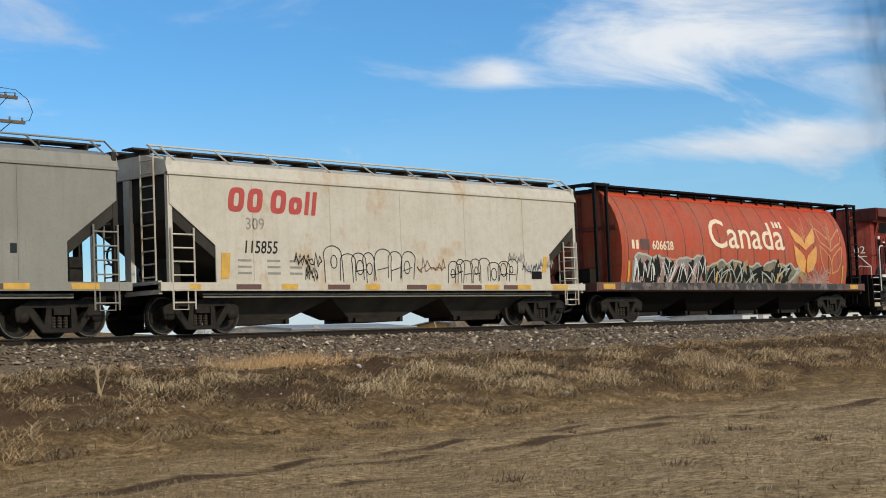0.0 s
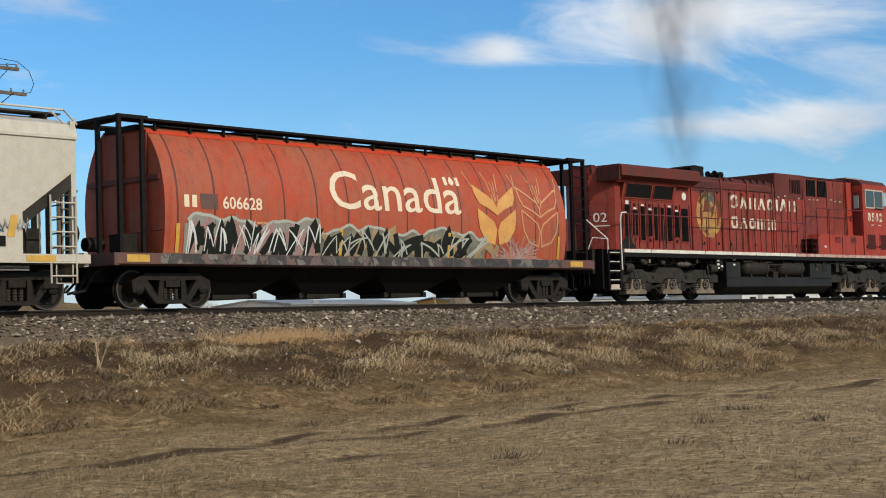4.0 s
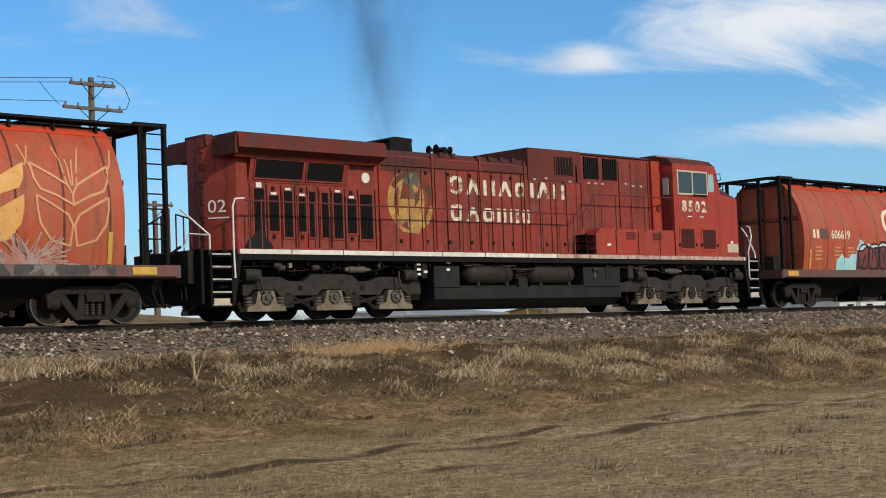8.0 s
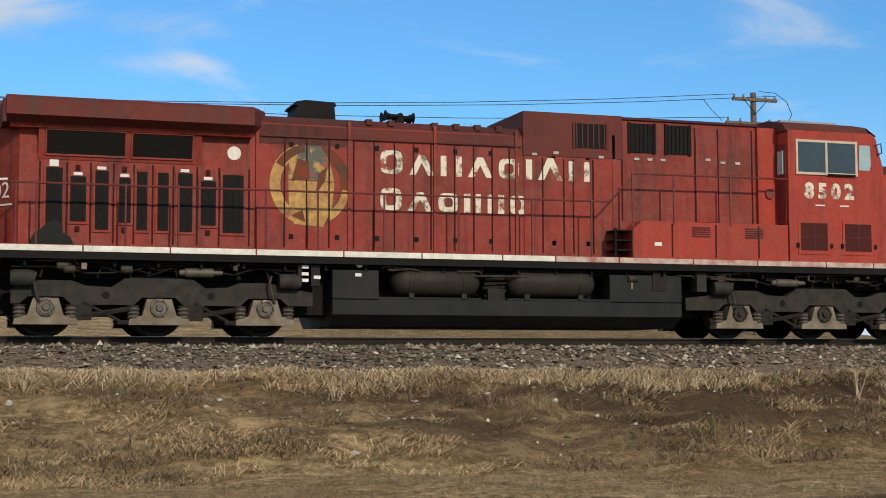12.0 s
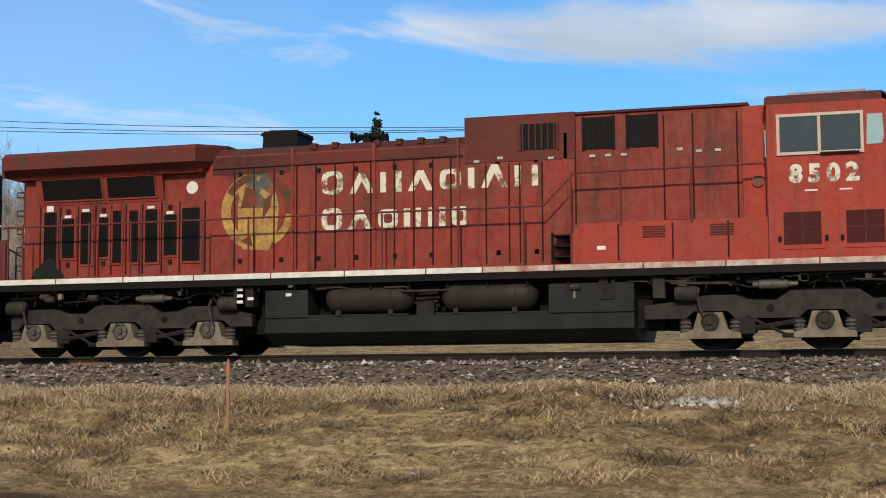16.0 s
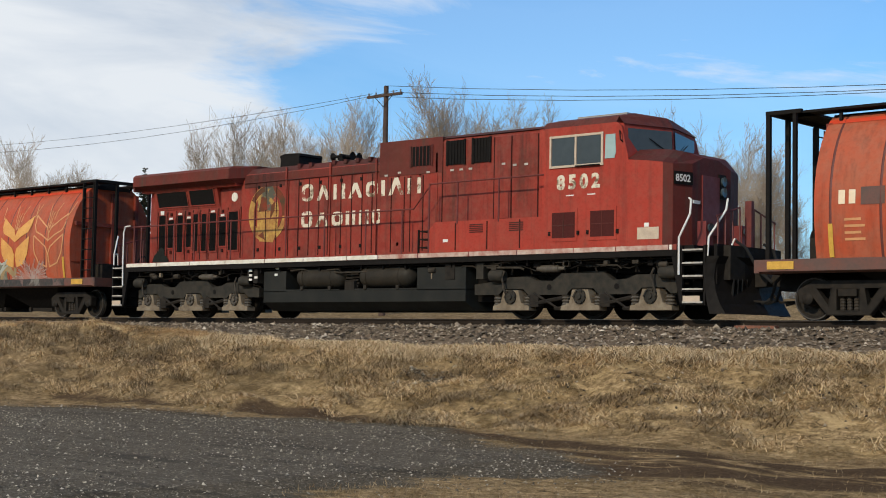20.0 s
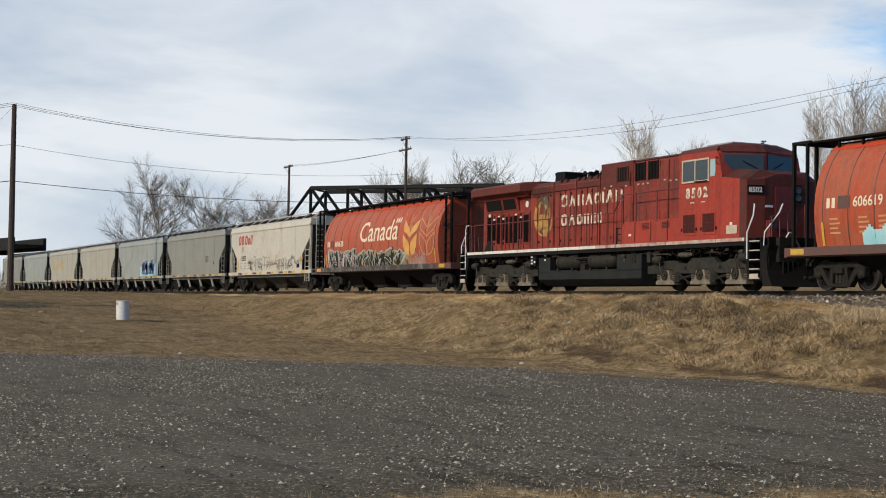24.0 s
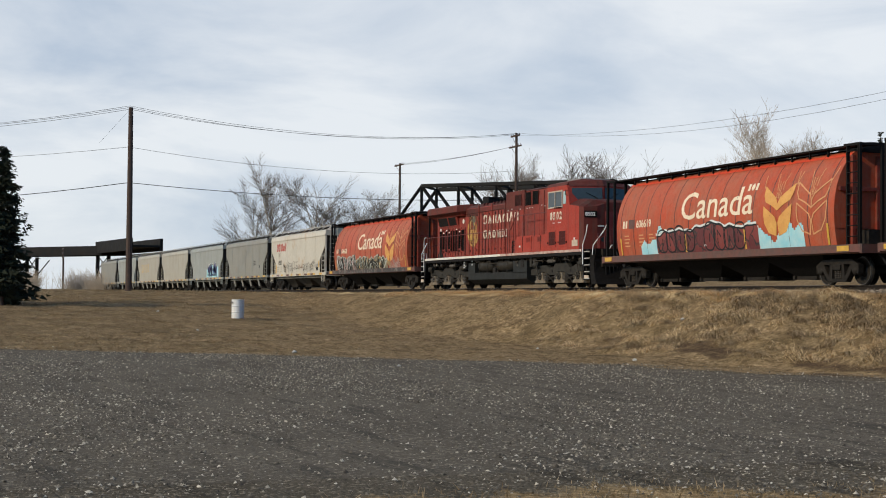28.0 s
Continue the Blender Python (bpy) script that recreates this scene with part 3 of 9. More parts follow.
def build_track():
    xs = np.array([-600, -300, -150, -80, *np.arange(-60, 70, 2.0), 90, 150, 400])
    half = [(-3.6, 1.25), (-2.9, 1.42), (-1.75, RAIL - 0.24), (-1.2, RAIL - 0.20), (1.2, RAIL - 0.20), (1.75, RAIL - 0.24), (2.9, 1.42), (3.8, 0.9)]
    v = np.array([(x, TRACK + y, z) for x in xs for y, z in half])
    k, n = len(half), len(xs)
    i, j = np.meshgrid(np.arange(n - 1), np.arange(k - 1), indexing="ij")
    a = (i * k + j).ravel()
    BED = tagged(big_mesh("ballast_bed", v, np.stack([a, a + k, a + k + 1, a + 1], 1), BALLAST, "structure"), "grey crushed-stone ballast bed under the track", "ballast")
    prof = [(-0.07, -0.17), (0.07, -0.17), (0.07, -0.155), (0.012, -0.135), (0.012, -0.045), (0.036, -0.035), (0.036, 0), (-0.036, 0), (-0.036, -0.035), (-0.012, -0.045), (-0.012, -0.135), (-0.07, -0.155)]
    for side in (-0.755, 0.755):
        bm = bmesh.new()
        prism_x(bm, [(TRACK + side + y, RAIL + z) for y, z in prof], -600, 400)
        rail = tagged(new("rail", mesh_of("rail", bm, RAIL_RUST)), "brown rusted steel rail with a worn running surface", "rail", "rails", "structure")
        bm = bmesh.new()
        box(bm, -600, 400, TRACK + side - 0.03, TRACK + side + 0.03, RAIL + 0.001, RAIL + 0.004)
        part("running_surface", bm, STEEL, rail, "bright worn steel top")
    bm = bmesh.new()
    box(bm, -0.11, 0.11, -1.30, 1.30, -0.16, 0.0)
    tie = mesh_of("tie", bm, CREOSOTE, False, 0.01)
    for k in range(220):
        same("tie", tie, BED, pose(-58 + 0.55 * k, TRACK, RAIL - 0.175))


build_track()

# ---- railway vehicles: x along the train, y across (the camera is on the -y side), z from the rail's top ----


def wheelset_mesh(r):
    bm = bmesh.new()
    for s in (-1, 1):
        y = s * 0.745
        prof = [(y - s * 0.05, 0.05), (y - s * 0.05, r + 0.025), (y - s * 0.02, r + 0.025), (y - s * 0.01, r), (y + s * 0.075, r - 0.008), (y + s * 0.075, r - 0.07), (y + s * 0.03, r - 0.10),
                (y + s * 0.01, 0.20), (y + s * 0.075, 0.15), (y + s * 0.085, 0.0)]
        lathe(bm, prof, (0, 0, 0), "y", 28)
        for k in range(5):
            a = 2 * math.pi * k / 5
            lathe(bm, [(y + s * 0.02, 0.0), (y + s * 0.032, 0.03)], (0.29 * r / 0.46 * math.cos(a), 0, 0.29 * r / 0.46 * math.sin(a)), "y", 6)
    rod(bm, (0, -0.98, 0), (0, 0.98, 0), 0.075, 10)
    return mesh_of("wheelset", bm, IRON, True)


def rim_mesh(r, material):
    bm = bmesh.new()
    lathe(bm, [(0.757, r + 0.002), (0.805, r - 0.004), (0.824, r - 0.012), (0.824, r - 0.035)], (0, 0, 0), "y", 28)
    return mesh_of("tread", bm, material, True)


TREAD_STEEL = plain("worn_tread_steel", (0.10, 0.09, 0.08), 0.5, 0.5, 0.3, 6, 0.05)
TREAD_DULL = plain("dull_tread_steel", (0.035, 0.031, 0.027), 0.55, 0.3, 0.3, 6, 0.05)
CAR_WHEEL, CAR_TREAD = wheelset_mesh(0.44), rim_mesh(0.44, TREAD_STEEL)
ENGINE_WHEEL, ENGINE_TREAD = wheelset_mesh(0.52), rim_mesh(0.52, TREAD_DULL)
TURNING = []    # (wheelset, its x, its radius)


def add_wheelset(thing, x, radius, turning=True):
    ob = same("wheelset", CAR_WHEEL if radius < 0.5 else ENGINE_WHEEL, thing, pose(x, 0, radius))
    for turn in (0, 180):
        same("tread", CAR_TREAD if radius < 0.5 else ENGINE_TREAD, ob, pose(0, 0, 0, 0, 0, turn), "worn wheel tread")
    if turning:
        TURNING.append((ob, x, radius))


def car_truck_mesh():
    """One cast side frame with its two open pockets, in x and z about the truck's centre."""
    bm = bmesh.new()
    outer = [(-1.10, 0.62), (-1.08, 0.36), (-1.00, 0.34), (-0.98, 0.50), (-0.80, 0.50), (-0.46, 0.10), (0.46, 0.10), (0.80, 0.50), (0.98, 0.50), (1.00, 0.34), (1.08, 0.36), (1.10, 0.62), (0.74, 0.80), (-0.74, 0.80)]
    holes = [[(-0.68, 0.64), (-0.42, 0.30), (-0.36, 0.64)], [(-0.24, 0.62), (-0.24, 0.20), (0.24, 0.20), (0.24, 0.62)], [(0.36, 0.64), (0.42, 0.30), (0.68, 0.64)]]
    for y in (-0.09, 0.09):
        edges = []
        for loop in [outer] + holes:
            vs = [bm.verts.new((x, y, z)) for x, z in loop]
            edges += [bm.edges.new((vs[i], vs[(i + 1) % len(vs)])) for i in range(len(vs))]
        bmesh.ops.triangle_fill(bm, use_beauty=True, use_dissolve=False, edges=edges)
    for loop in [outer] + holes:
        n = len(loop)
        for i in range(n):
            (x0, z0), (x1, z1) = loop[i], loop[(i + 1) % n]
            add_faces(bm, [(x0, -0.09, z0), (x1, -0.09, z1), (x1, 0.09, z1), (x0, 0.09, z0)], [(0, 1, 2, 3)])
    bmesh.ops.remove_doubles(bm, verts=bm.verts, dist=0.0005)
    return mesh_of("side_frame", bm, IRON, False, 0.012)


def bolster_mesh():
    bm = bmesh.new()
    prism_x(bm, [(-1.14, 0.48), (1.14, 0.48), (1.14, 0.62), (0.9, 0.78), (-0.9, 0.78), (-1.14, 0.62)], -0.20, 0.20)
    return mesh_of("bolster", bm, IRON, False, 0.015)


def springs_mesh():
    bm = bmesh.new()
    lathe(bm, [(0.20 + 0.03 * k, 0.062 if k % 2 else 0.048) for k in range(10)], (0, 0, 0), "z", 8)
    return mesh_of("spring", bm, SPRING_BROWN, False)


SPRING_BROWN = plain("spring_brown", (0.05, 0.042, 0.034), 0.8, 0, 0.4, 7, 0.3)


def bearing_mesh():
    bm = bmesh.new()
    lathe(bm, [(0.10, 0.13), (-0.08, 0.125), (-0.11, 0.09), (-0.12, 0.0)], (0, 0, 0), "y", 14)
    return mesh_of("bearing", bm, IRON, True)


SIDE_FRAME, BOLSTER, SPRINGS, BEARING = car_truck_mesh(), bolster_mesh(), springs_mesh(), bearing_mesh()


def add_car_truck(thing, x, turning=True):
    t = same("truck", BOLSTER, thing, pose(x, 0, 0), "dark cast-iron two-axle truck")
    for y in (-1.02, 1.02):
        same("side_frame", SIDE_FRAME, t, pose(0, y, 0))
        for d in (-0.15, 0.0, 0.15):
            same("spring", SPRINGS, t, pose(d, y, 0))
        for d in (-0.89, 0.89):
            same("bearing", BEARING, t, pose(d, y, 0.44, 0, 0, 0 if y < 0 else 180))
    for d in (-0.89, 0.89):
        add_wheelset(thing, x + d, 0.44, turning)


def coupler_mesh():
    bm = bmesh.new()
    box(bm, -0.7, 0.1, -0.07, 0.07, 0.80, 0.96)
    prism(bm, [(0.05, 0.72), (0.32, 0.74), (0.38, 0.88), (0.32, 1.02), (0.05, 1.04)], -0.16, 0.16)
    box(bm, -0.75, -0.45, -0.30, 0.30, 0.72, 1.06)
    pipe(bm, [(-0.4, -0.28, 0.8), (0.0, -0.30, 0.42), (0.32, -0.16, 0.40), (0.5, -0.1, 0.55)], 0.03, 6)
    return mesh_of("coupler", bm, IRON, False, 0.012)


COUPLER = coupler_mesh()


def ladder(name, thing, x, y, z0, z1, width, steps, material, along="x", r=0.02):
    bm = bmesh.new()
    d = (width / 2, 0) if along == "x" else (0, width / 2)
    for s in (-1, 1):
        rod(bm, (x + s * d[0], y + s * d[1], z0), (x + s * d[0], y + s * d[1], z1), r, 5)
    for k in range(steps):
        z = z0 + (z1 - z0) * (k + 0.5) / steps
        rod(bm, (x - d[0], y - d[1], z), (x + d[0], y + d[1], z), r * 0.85, 5)
    return part(name, bm, material, thing)


def hull(z):
    """Half width of the round hopper's body at the height z."""
    if z > 2.3:
        return 1.57 * math.sqrt(max(0.0, 1 - ((z - 2.3) / 2.12) ** 2))
    return 1.57 * math.sqrt(max(0.0, 1 - ((z - 2.3) / 2.9) ** 2))


def patch(bm, fn, us, zs, wrap, lift):
    """A thin sheet on the round side: fn(u, z) tells where it holds paint."""
    for u0, u1 in zip(us, us[1:]):
        for z0, z1 in zip(zs, zs[1:]):
            if fn((u0 + u1) / 2, (z0 + z1) / 2):
                add_faces(bm, [(u0, -wrap(z0) - lift, z0), (u1, -wrap(z0) - lift, z0), (u1, -wrap(z1) - lift, z1), (u0, -wrap(z1) - lift, z1)], [(0, 1, 2, 3)])


def leaf_shape(bm, root, tip, width, lift, wrap, bend=0.0, seg=9):
    """A pointed leaf on the round side."""
    (x0, z0), (x1, z1) = root, tip
    l, r = [], []
    for k in range(seg + 1):
        t = k / seg
        w = width * math.sin(math.pi * min(1, t ** 0.8)) * (1 - 0.15 * t)
        cx, cz = x0 + (x1 - x0) * t + bend * math.sin(math.pi * t), z0 + (z1 - z0) * t
        l.append((cx - w, cz))
        r.append((cx + w, cz))
    for k in range(seg):
        q = [l[k], r[k], r[k + 1], l[k + 1]]
        add_faces(bm, [(x, -wrap(z) - lift, z) for x, z in q], [(0, 1, 2, 3)])


def ribbon(bm, pts, width, lift, wrap):
    """A painted line on the side, along x and z points, in one piece."""
    pts = [Vector(p) for i, p in enumerate(pts) if i == 0 or (Vector(p) - Vector(pts[i - 1])).length > 1e-5]
    vs, n = [], len(pts)
    for i, p in enumerate(pts):
        a = (p - pts[i - 1]).normalized() if i else (pts[1] - p).normalized()
        b = (pts[i + 1] - p).normalized() if i < n - 1 else a
        d = a + b
        d = d.normalized() if d.length > 0.3 else b
        m = Vector((-d.y, d.x)) * width / 2 / max(0.55, abs(d.dot(b)))
        vs += [(p.x - m.x, p.y - m.y), (p.x + m.x, p.y + m.y)]
    add_faces(bm, [(x, -wrap(z) - lift, z) for x, z in vs], [(2 * i, 2 * i + 2, 2 * i + 3, 2 * i + 1) for i in range(n - 1)])


def wild_letters(thing, u0, u1, z0, top, seed, step, width, material, lift, wrap, label):
    """Jagged spray-painted strokes, one piece for each letter."""
    r = random.Random(seed)
    u = u0
    while u < u1:
        w, h = step * r.uniform(0.75, 1.15), top(u) - z0
        bm = bmesh.new()
        pts = [(u + w * r.uniform(-0.1, 0.15), z0 + h * r.uniform(0.0, 0.15))]
        for k in range(r.randint(4, 6)):
            hi = k % 2 == 0
            pts.append((u + w * r.uniform(0.0, 1.05), z0 + h * (r.uniform(0.6, 0.98) if hi else r.uniform(0.02, 0.45))))
        fine = []
        for p, q in zip(pts, pts[1:]):
            fine += [(p[0] + (q[0] - p[0]) * t, p[1] + (q[1] - p[1]) * t + 0.05 * math.sin(math.pi * t)) for t in (0, 0.25, 0.5, 0.75)]
        ribbon(bm, fine + [pts[-1]], width * r.uniform(0.7, 1.3), lift, wrap)
        part("graffiti_letter", bm, material, thing, label)
        u += w * 0.95


def tag_material(name, colors, scale, edge):
    """Spray paint in angular fields with dark outlines."""
    n = Nodes(name)
    co = n.coords((1.0, 0.2, 0.8))
    w = n.add("ShaderNodeTexVoronoi")
    w.inputs["Scale"].default_value = scale
    w.inputs["Randomness"].default_value = 1.0
    wob = n.noise(scale * 0.8, 3, 0.5, co)
    add = n.add("ShaderNodeVectorMath")
    add.operation = "ADD"
    n.link(co, add.inputs[0])
    cv = n.add("ShaderNodeCombineXYZ")
    n.link(n.math("MULTIPLY", wob, 0.9), cv.inputs[0])
    n.link(n.math("MULTIPLY", wob, -1.1), cv.inputs[2])
    n.link(cv.outputs[0], add.inputs[1])
    n.link(add.outputs[0], w.inputs["Vector"])
    s = n.add("ShaderNodeSeparateColor")
    n.link(w.outputs["Color"], s.inputs[0])
    r = n.add("ShaderNodeValToRGB")
    r.color_ramp.interpolation = "CONSTANT"
    el = r.color_ramp.elements
    while len(el) < len(colors):
        el.new(0.5)
    for i, c in enumerate(colors):
        el[i].position, el[i].color = i / len(colors), (*c, 1)
    n.link(s.outputs[0], r.inputs[0])
    e = n.add("ShaderNodeTexVoronoi")
    e.feature = "DISTANCE_TO_EDGE"
    e.inputs["Scale"].default_value = scale
    n.link(add.outputs[0], e.inputs["Vector"])
    c = n.blend(n.span(e.outputs["Distance"], 0.025, 0.045), edge, r.outputs[0])
    c = n.blend(n.math("MULTIPLY", n.span(n.noise(9, 4), 0.45, 0.8), 0.35), c, (0.14, 0.10, 0.08))
    return n.finish(c, 0.6)


TAG_SILL = tag_material("tag_dark_sill", [(0.02, 0.017, 0.015), (0.07, 0.055, 0.045), (0.03, 0.022, 0.02), (0.12, 0.075, 0.065), (0.02, 0.02, 0.02), (0.05, 0.045, 0.04), (0.14, 0.13, 0.115)], 4.4, (0.03, 0.025, 0.022))
TAG_BLUE = plain("tag_sky_blue", (0.22, 0.52, 0.60), 0.6, 0, 0.25, 3, 0.05, (0.42, 0.60, 0.62))
TAG_MAROON = tag_material("tag_maroon", [(0.13, 0.02, 0.02), (0.10, 0.016, 0.018), (0.18, 0.03, 0.025)], 1.7, (0.02, 0.012, 0.012))
TAG_WHITE = plain("tag_white", (0.62, 0.64, 0.62), 0.6, 0, 0.2, 4, 0.05)
TAG_GREY = tag_material("tag_grey_pink", [(0.30, 0.20, 0.17), (0.34, 0.25, 0.22), (0.24, 0.13, 0.11), (0.36, 0.16, 0.12)], 5.0, (0.38, 0.28, 0.25))
MARKER = plain("black_marker", (0.025, 0.03, 0.032), 0.6, 0, 0.3, 5, 0.05)
RED_LETTER = plain("red_letter_paint", (0.43, 0.050, 0.035), 0.55, 0, 0.25, 4, 0.05)
CREAM_LETTER = plain("cream_letter_paint", (0.72, 0.62, 0.47), 0.6, 0, 0.2, 4, 0.05, (0.66, 0.52, 0.36))
WHEAT = plain("wheat_gold_paint", (0.62, 0.33, 0.08), 0.6, 0, 0.25, 3, 0.05, (0.52, 0.24, 0.06))
WHEAT_LINE = plain("wheat_line_paint", (0.58, 0.28, 0.12), 0.6, 0, 0.2, 3, 0.05)
# body red darkened: the shade of the car ends is in the colour
HOPPER_SHADE = paint("hopper_end_shaded_red", (0.20, 0.026, 0.015), (0.13, 0.021, 0.014), streak=0.7)


def ragged(seed, top, amp):
    r = random.Random(seed)
    ph = [r.uniform(0, 6.28) for _ in range(4)]
    return lambda u: top + amp * (0.5 * math.sin(u * 2.1 + ph[0]) + 0.35 * math.sin(u * 5.3 + ph[1]) + 0.3 * abs(math.sin(u * 4.1 + ph[2])) + 0.2 * math.sin(u * 11 + ph[3]))


def round_hopper_body(thing):
    L = 7.25
    zs = [1.12, 1.5, 1.9, 2.3, 2.7, 3.05, 3.35, 3.6, 3.8, 3.95, 4.08, 4.16]
    bm = bmesh.new()
    ring = [(-hull(z), z) for z in zs] + [(hull(z), z) for z in reversed(zs)]
    prism_x(bm, ring, -L, L)
    part("body", bm, HOPPER_RED, thing, "sun-faded orange-red curved body", True)
    # weld seams round the body
    for k in range(14):
        x = -L + 0.35 + k * (2 * L - 0.7) / 13
        for s in (-1, 1):
            bm = bmesh.new()
            for z0, z1 in zip(zs, zs[1:]):
                a, b = hull(z0), hull(z1)
                add_faces(bm, [(x - 0.028, s * (a + 0.001), z0), (x + 0.028, s * (a + 0.001), z0), (x + 0.028, s * (b + 0.001), z1), (x - 0.028, s * (b + 0.001), z1),
                               (x, s * (a + 0.016), z0), (x, s * (b + 0.016), z1)], [(0, 4, 5, 3), (4, 1, 2, 5)])
            part("seam", bm, SEAM, thing)
    # bright strip under the eave
    bm = bmesh.new()
    patch(bm, lambda u, z: True, [-L, L], [3.98, 4.07], hull, 0.012)
    part("eave_strip", bm, EAVE_RED, thing, "brighter red strip below the roof edge")
    # side sill
    for s in (-1, 1):
        bm = bmesh.new()
        y0, y1, y2 = s * 1.56, s * 1.44, s * 1.36
        prism_x(bm, [(y0, 0.98), (y0, 1.22), (y1, 1.22), (y2, 0.98), (y2, 0.94), (y1, 0.94)], -8.55, 8.55)
        part("side_sill", bm, SILL_BROWN, thing, "dull red-brown side sill")
    # roof: black walkway, hatches
    bm = bmesh.new()
    prism_x(bm, [(-0.66, 4.10), (0.66, 4.10), (0.60, 4.22), (-0.60, 4.22)], -L - 0.05, L + 0.05)
    part("roof_cap", bm, BLACK, thing, "black sooty roof cap")
    for s in (-1, 1):
        bm = bmesh.new()
        box(bm, -8.15, 8.15, s * 0.80 - 0.24, s * 0.80 + 0.24, 4.26, 4.31)
        for k in range(17):
            x = -8.0 + k
            if abs(x) < L:
                prism(bm, [(x - 0.03, 4.05), (x + 0.03, 4.05), (x + 0.03, 4.27), (x - 0.03, 4.27)], s * 0.90 - 0.03, s * 0.90 + 0.03)
        part("running_board", bm, BLACK, thing)
    bm = bmesh.new()
    for x in (-8.0, 8.0):
        box(bm, x - 0.3, x + 0.3, -1.02, 1.02, 4.26, 4.30)
    pieces("end_walkway", bm, BLACK, thing)
    bm = bmesh.new()
    for k in range(6):
        box(bm, -6.3 + k * 2.4, -5.0 + k * 2.4, -0.32, 0.32, 4.22, 4.36)
    pieces("roof_hatch", bm, BLACK, thing)
    # ends
    for s in (-1, 1):
        bm = bmesh.new()
        add_faces(bm, [(s * (L + 0.02), -hull(1.9) * 0.97, 1.75), (s * (L + 0.02), hull(1.9) * 0.97, 1.75), (s * (L - 1.6), 1.2, 1.1), (s * (L - 1.6), -1.2, 1.1)], [(0, 1, 2, 3)])
        for y in (-0.9, 0, 0.9):
            box(bm, s * L - 0.05, s * L + 0.10, y - 0.06, y + 0.06, 1.2, 4.0)
        box(bm, s * L - 0.05, s * L + 0.09, -1.4, 1.4, 2.9, 3.02)
        part("end_sheet", bm, HOPPER_SHADE, thing)
        bm = bmesh.new()
        for y in (-1.42, -0.62, 0.62, 1.42):
            box(bm, s * 8.35 - 0.045, s * 8.35 + 0.045, y - 0.045, y + 0.045, 1.2, 4.28)
        for y in (-1.42, 1.42):
            box(bm, s * 7.75 - 0.04, s * 7.75 + 0.04, y - 0.04, y + 0.04, 1.2, 4.28)
            box(bm, min(s * 7.6, s * 8.4), max(s * 7.6, s * 8.4), y - 0.05, y + 0.05, 4.2, 4.28)
        box(bm, s * 8.35 - 0.04, s * 8.35 + 0.04, -1.42, 1.42, 4.20, 4.27)
        part("end_frame", bm, BLACK, thing, "black square-tube end frame")
        if s > 0:
            ladder("ladder", thing, 8.05, -1.47, 1.3, 4.2, 0.55, 9, BLACK)
        else:
            ladder("ladder", thing, -8.46, 0.95, 1.3, 4.2, 0.5, 9, BLACK, "y")
        bm = bmesh.new()
        box(bm, min(s * 7.0, s * 8.6), max(s * 7.0, s * 8.6), -1.5, 1.5, 1.00, 1.08)
        box(bm, s * 8.55 - 0.06, s * 8.55 + 0.06, -1.55, 1.55, 0.95, 1.22)
        part("end_platform", bm, SILL_BROWN, thing)
        bm = bmesh.new()
        lathe(bm, [(-0.22, 0.16), (0.22, 0.16)], (s * 7.9, 0.3, 1.5), "x", 12)
        lathe(bm, [(-0.02, 0.22), (0.02, 0.25), (0.03, 0.2)], (s * 8.3, 0.5, 1.75), "x", 14)
        box(bm, s * 7.6 - 0.2, s * 7.6 + 0.2, -0.7, -0.2, 1.1, 1.7)
        pieces("brake_gear", bm, IRON, thing)


SEAM = plain("seam_dark_red", (0.12, 0.026, 0.017), 0.6, 0, 0.3, 3, 0.1)
EAVE_RED = plain("eave_red", (0.62, 0.06, 0.022), 0.5, 0, 0.2, 3, 0.05)
SILL_BROWN = plain("sill_red_brown", (0.13, 0.042, 0.028), 0.65, 0, 0.35, 3, 0.1, (0.075, 0.050, 0.042))


def bays(thing, centers, half, bottom, z_top, material, outlet=0.55):
    """Discharge hoppers below the floor, with gaps of sky between them."""
    for c in centers:
        bm = bmesh.new()
        zb = 0.30
        vs = [(c - half, -1.25, z_top), (c + half, -1.25, z_top), (c + half, 1.25, z_top), (c - half, 1.25, z_top),
              (c - bottom, -0.55, zb), (c + bottom, -0.55, zb), (c + bottom, 0.55, zb), (c - bottom, 0.55, zb)]
        add_faces(bm, vs, [(0, 1, 5, 4), (1, 2, 6, 5), (2, 3, 7, 6), (3, 0, 4, 7), (4, 5, 6, 7), (3, 2, 1, 0)])
        part("discharge_hopper", bm, material, thing)
        bm = bmesh.new()
        box(bm, c - outlet, c + outlet, -0.6, 0.6, 0.20, 0.31)
        rod(bm, (c - outlet - 0.28, -0.5, 0.26), (c + outlet + 0.28, -0.5, 0.26), 0.035, 6)
        for d in (-1, 1):
            box(bm, c + d * (outlet + 0.2) - 0.06, c + d * (outlet + 0.2) + 0.06, -0.6, -0.4, 0.20, 0.34)
        part("outlet_gate", bm, IRON, thing)
    bm = bmesh.new()
    box(bm, -8.0, 8.0, -0.22, 0.22, 0.72, 1.1)
    part("centre_sill", bm, BLACK, thing)


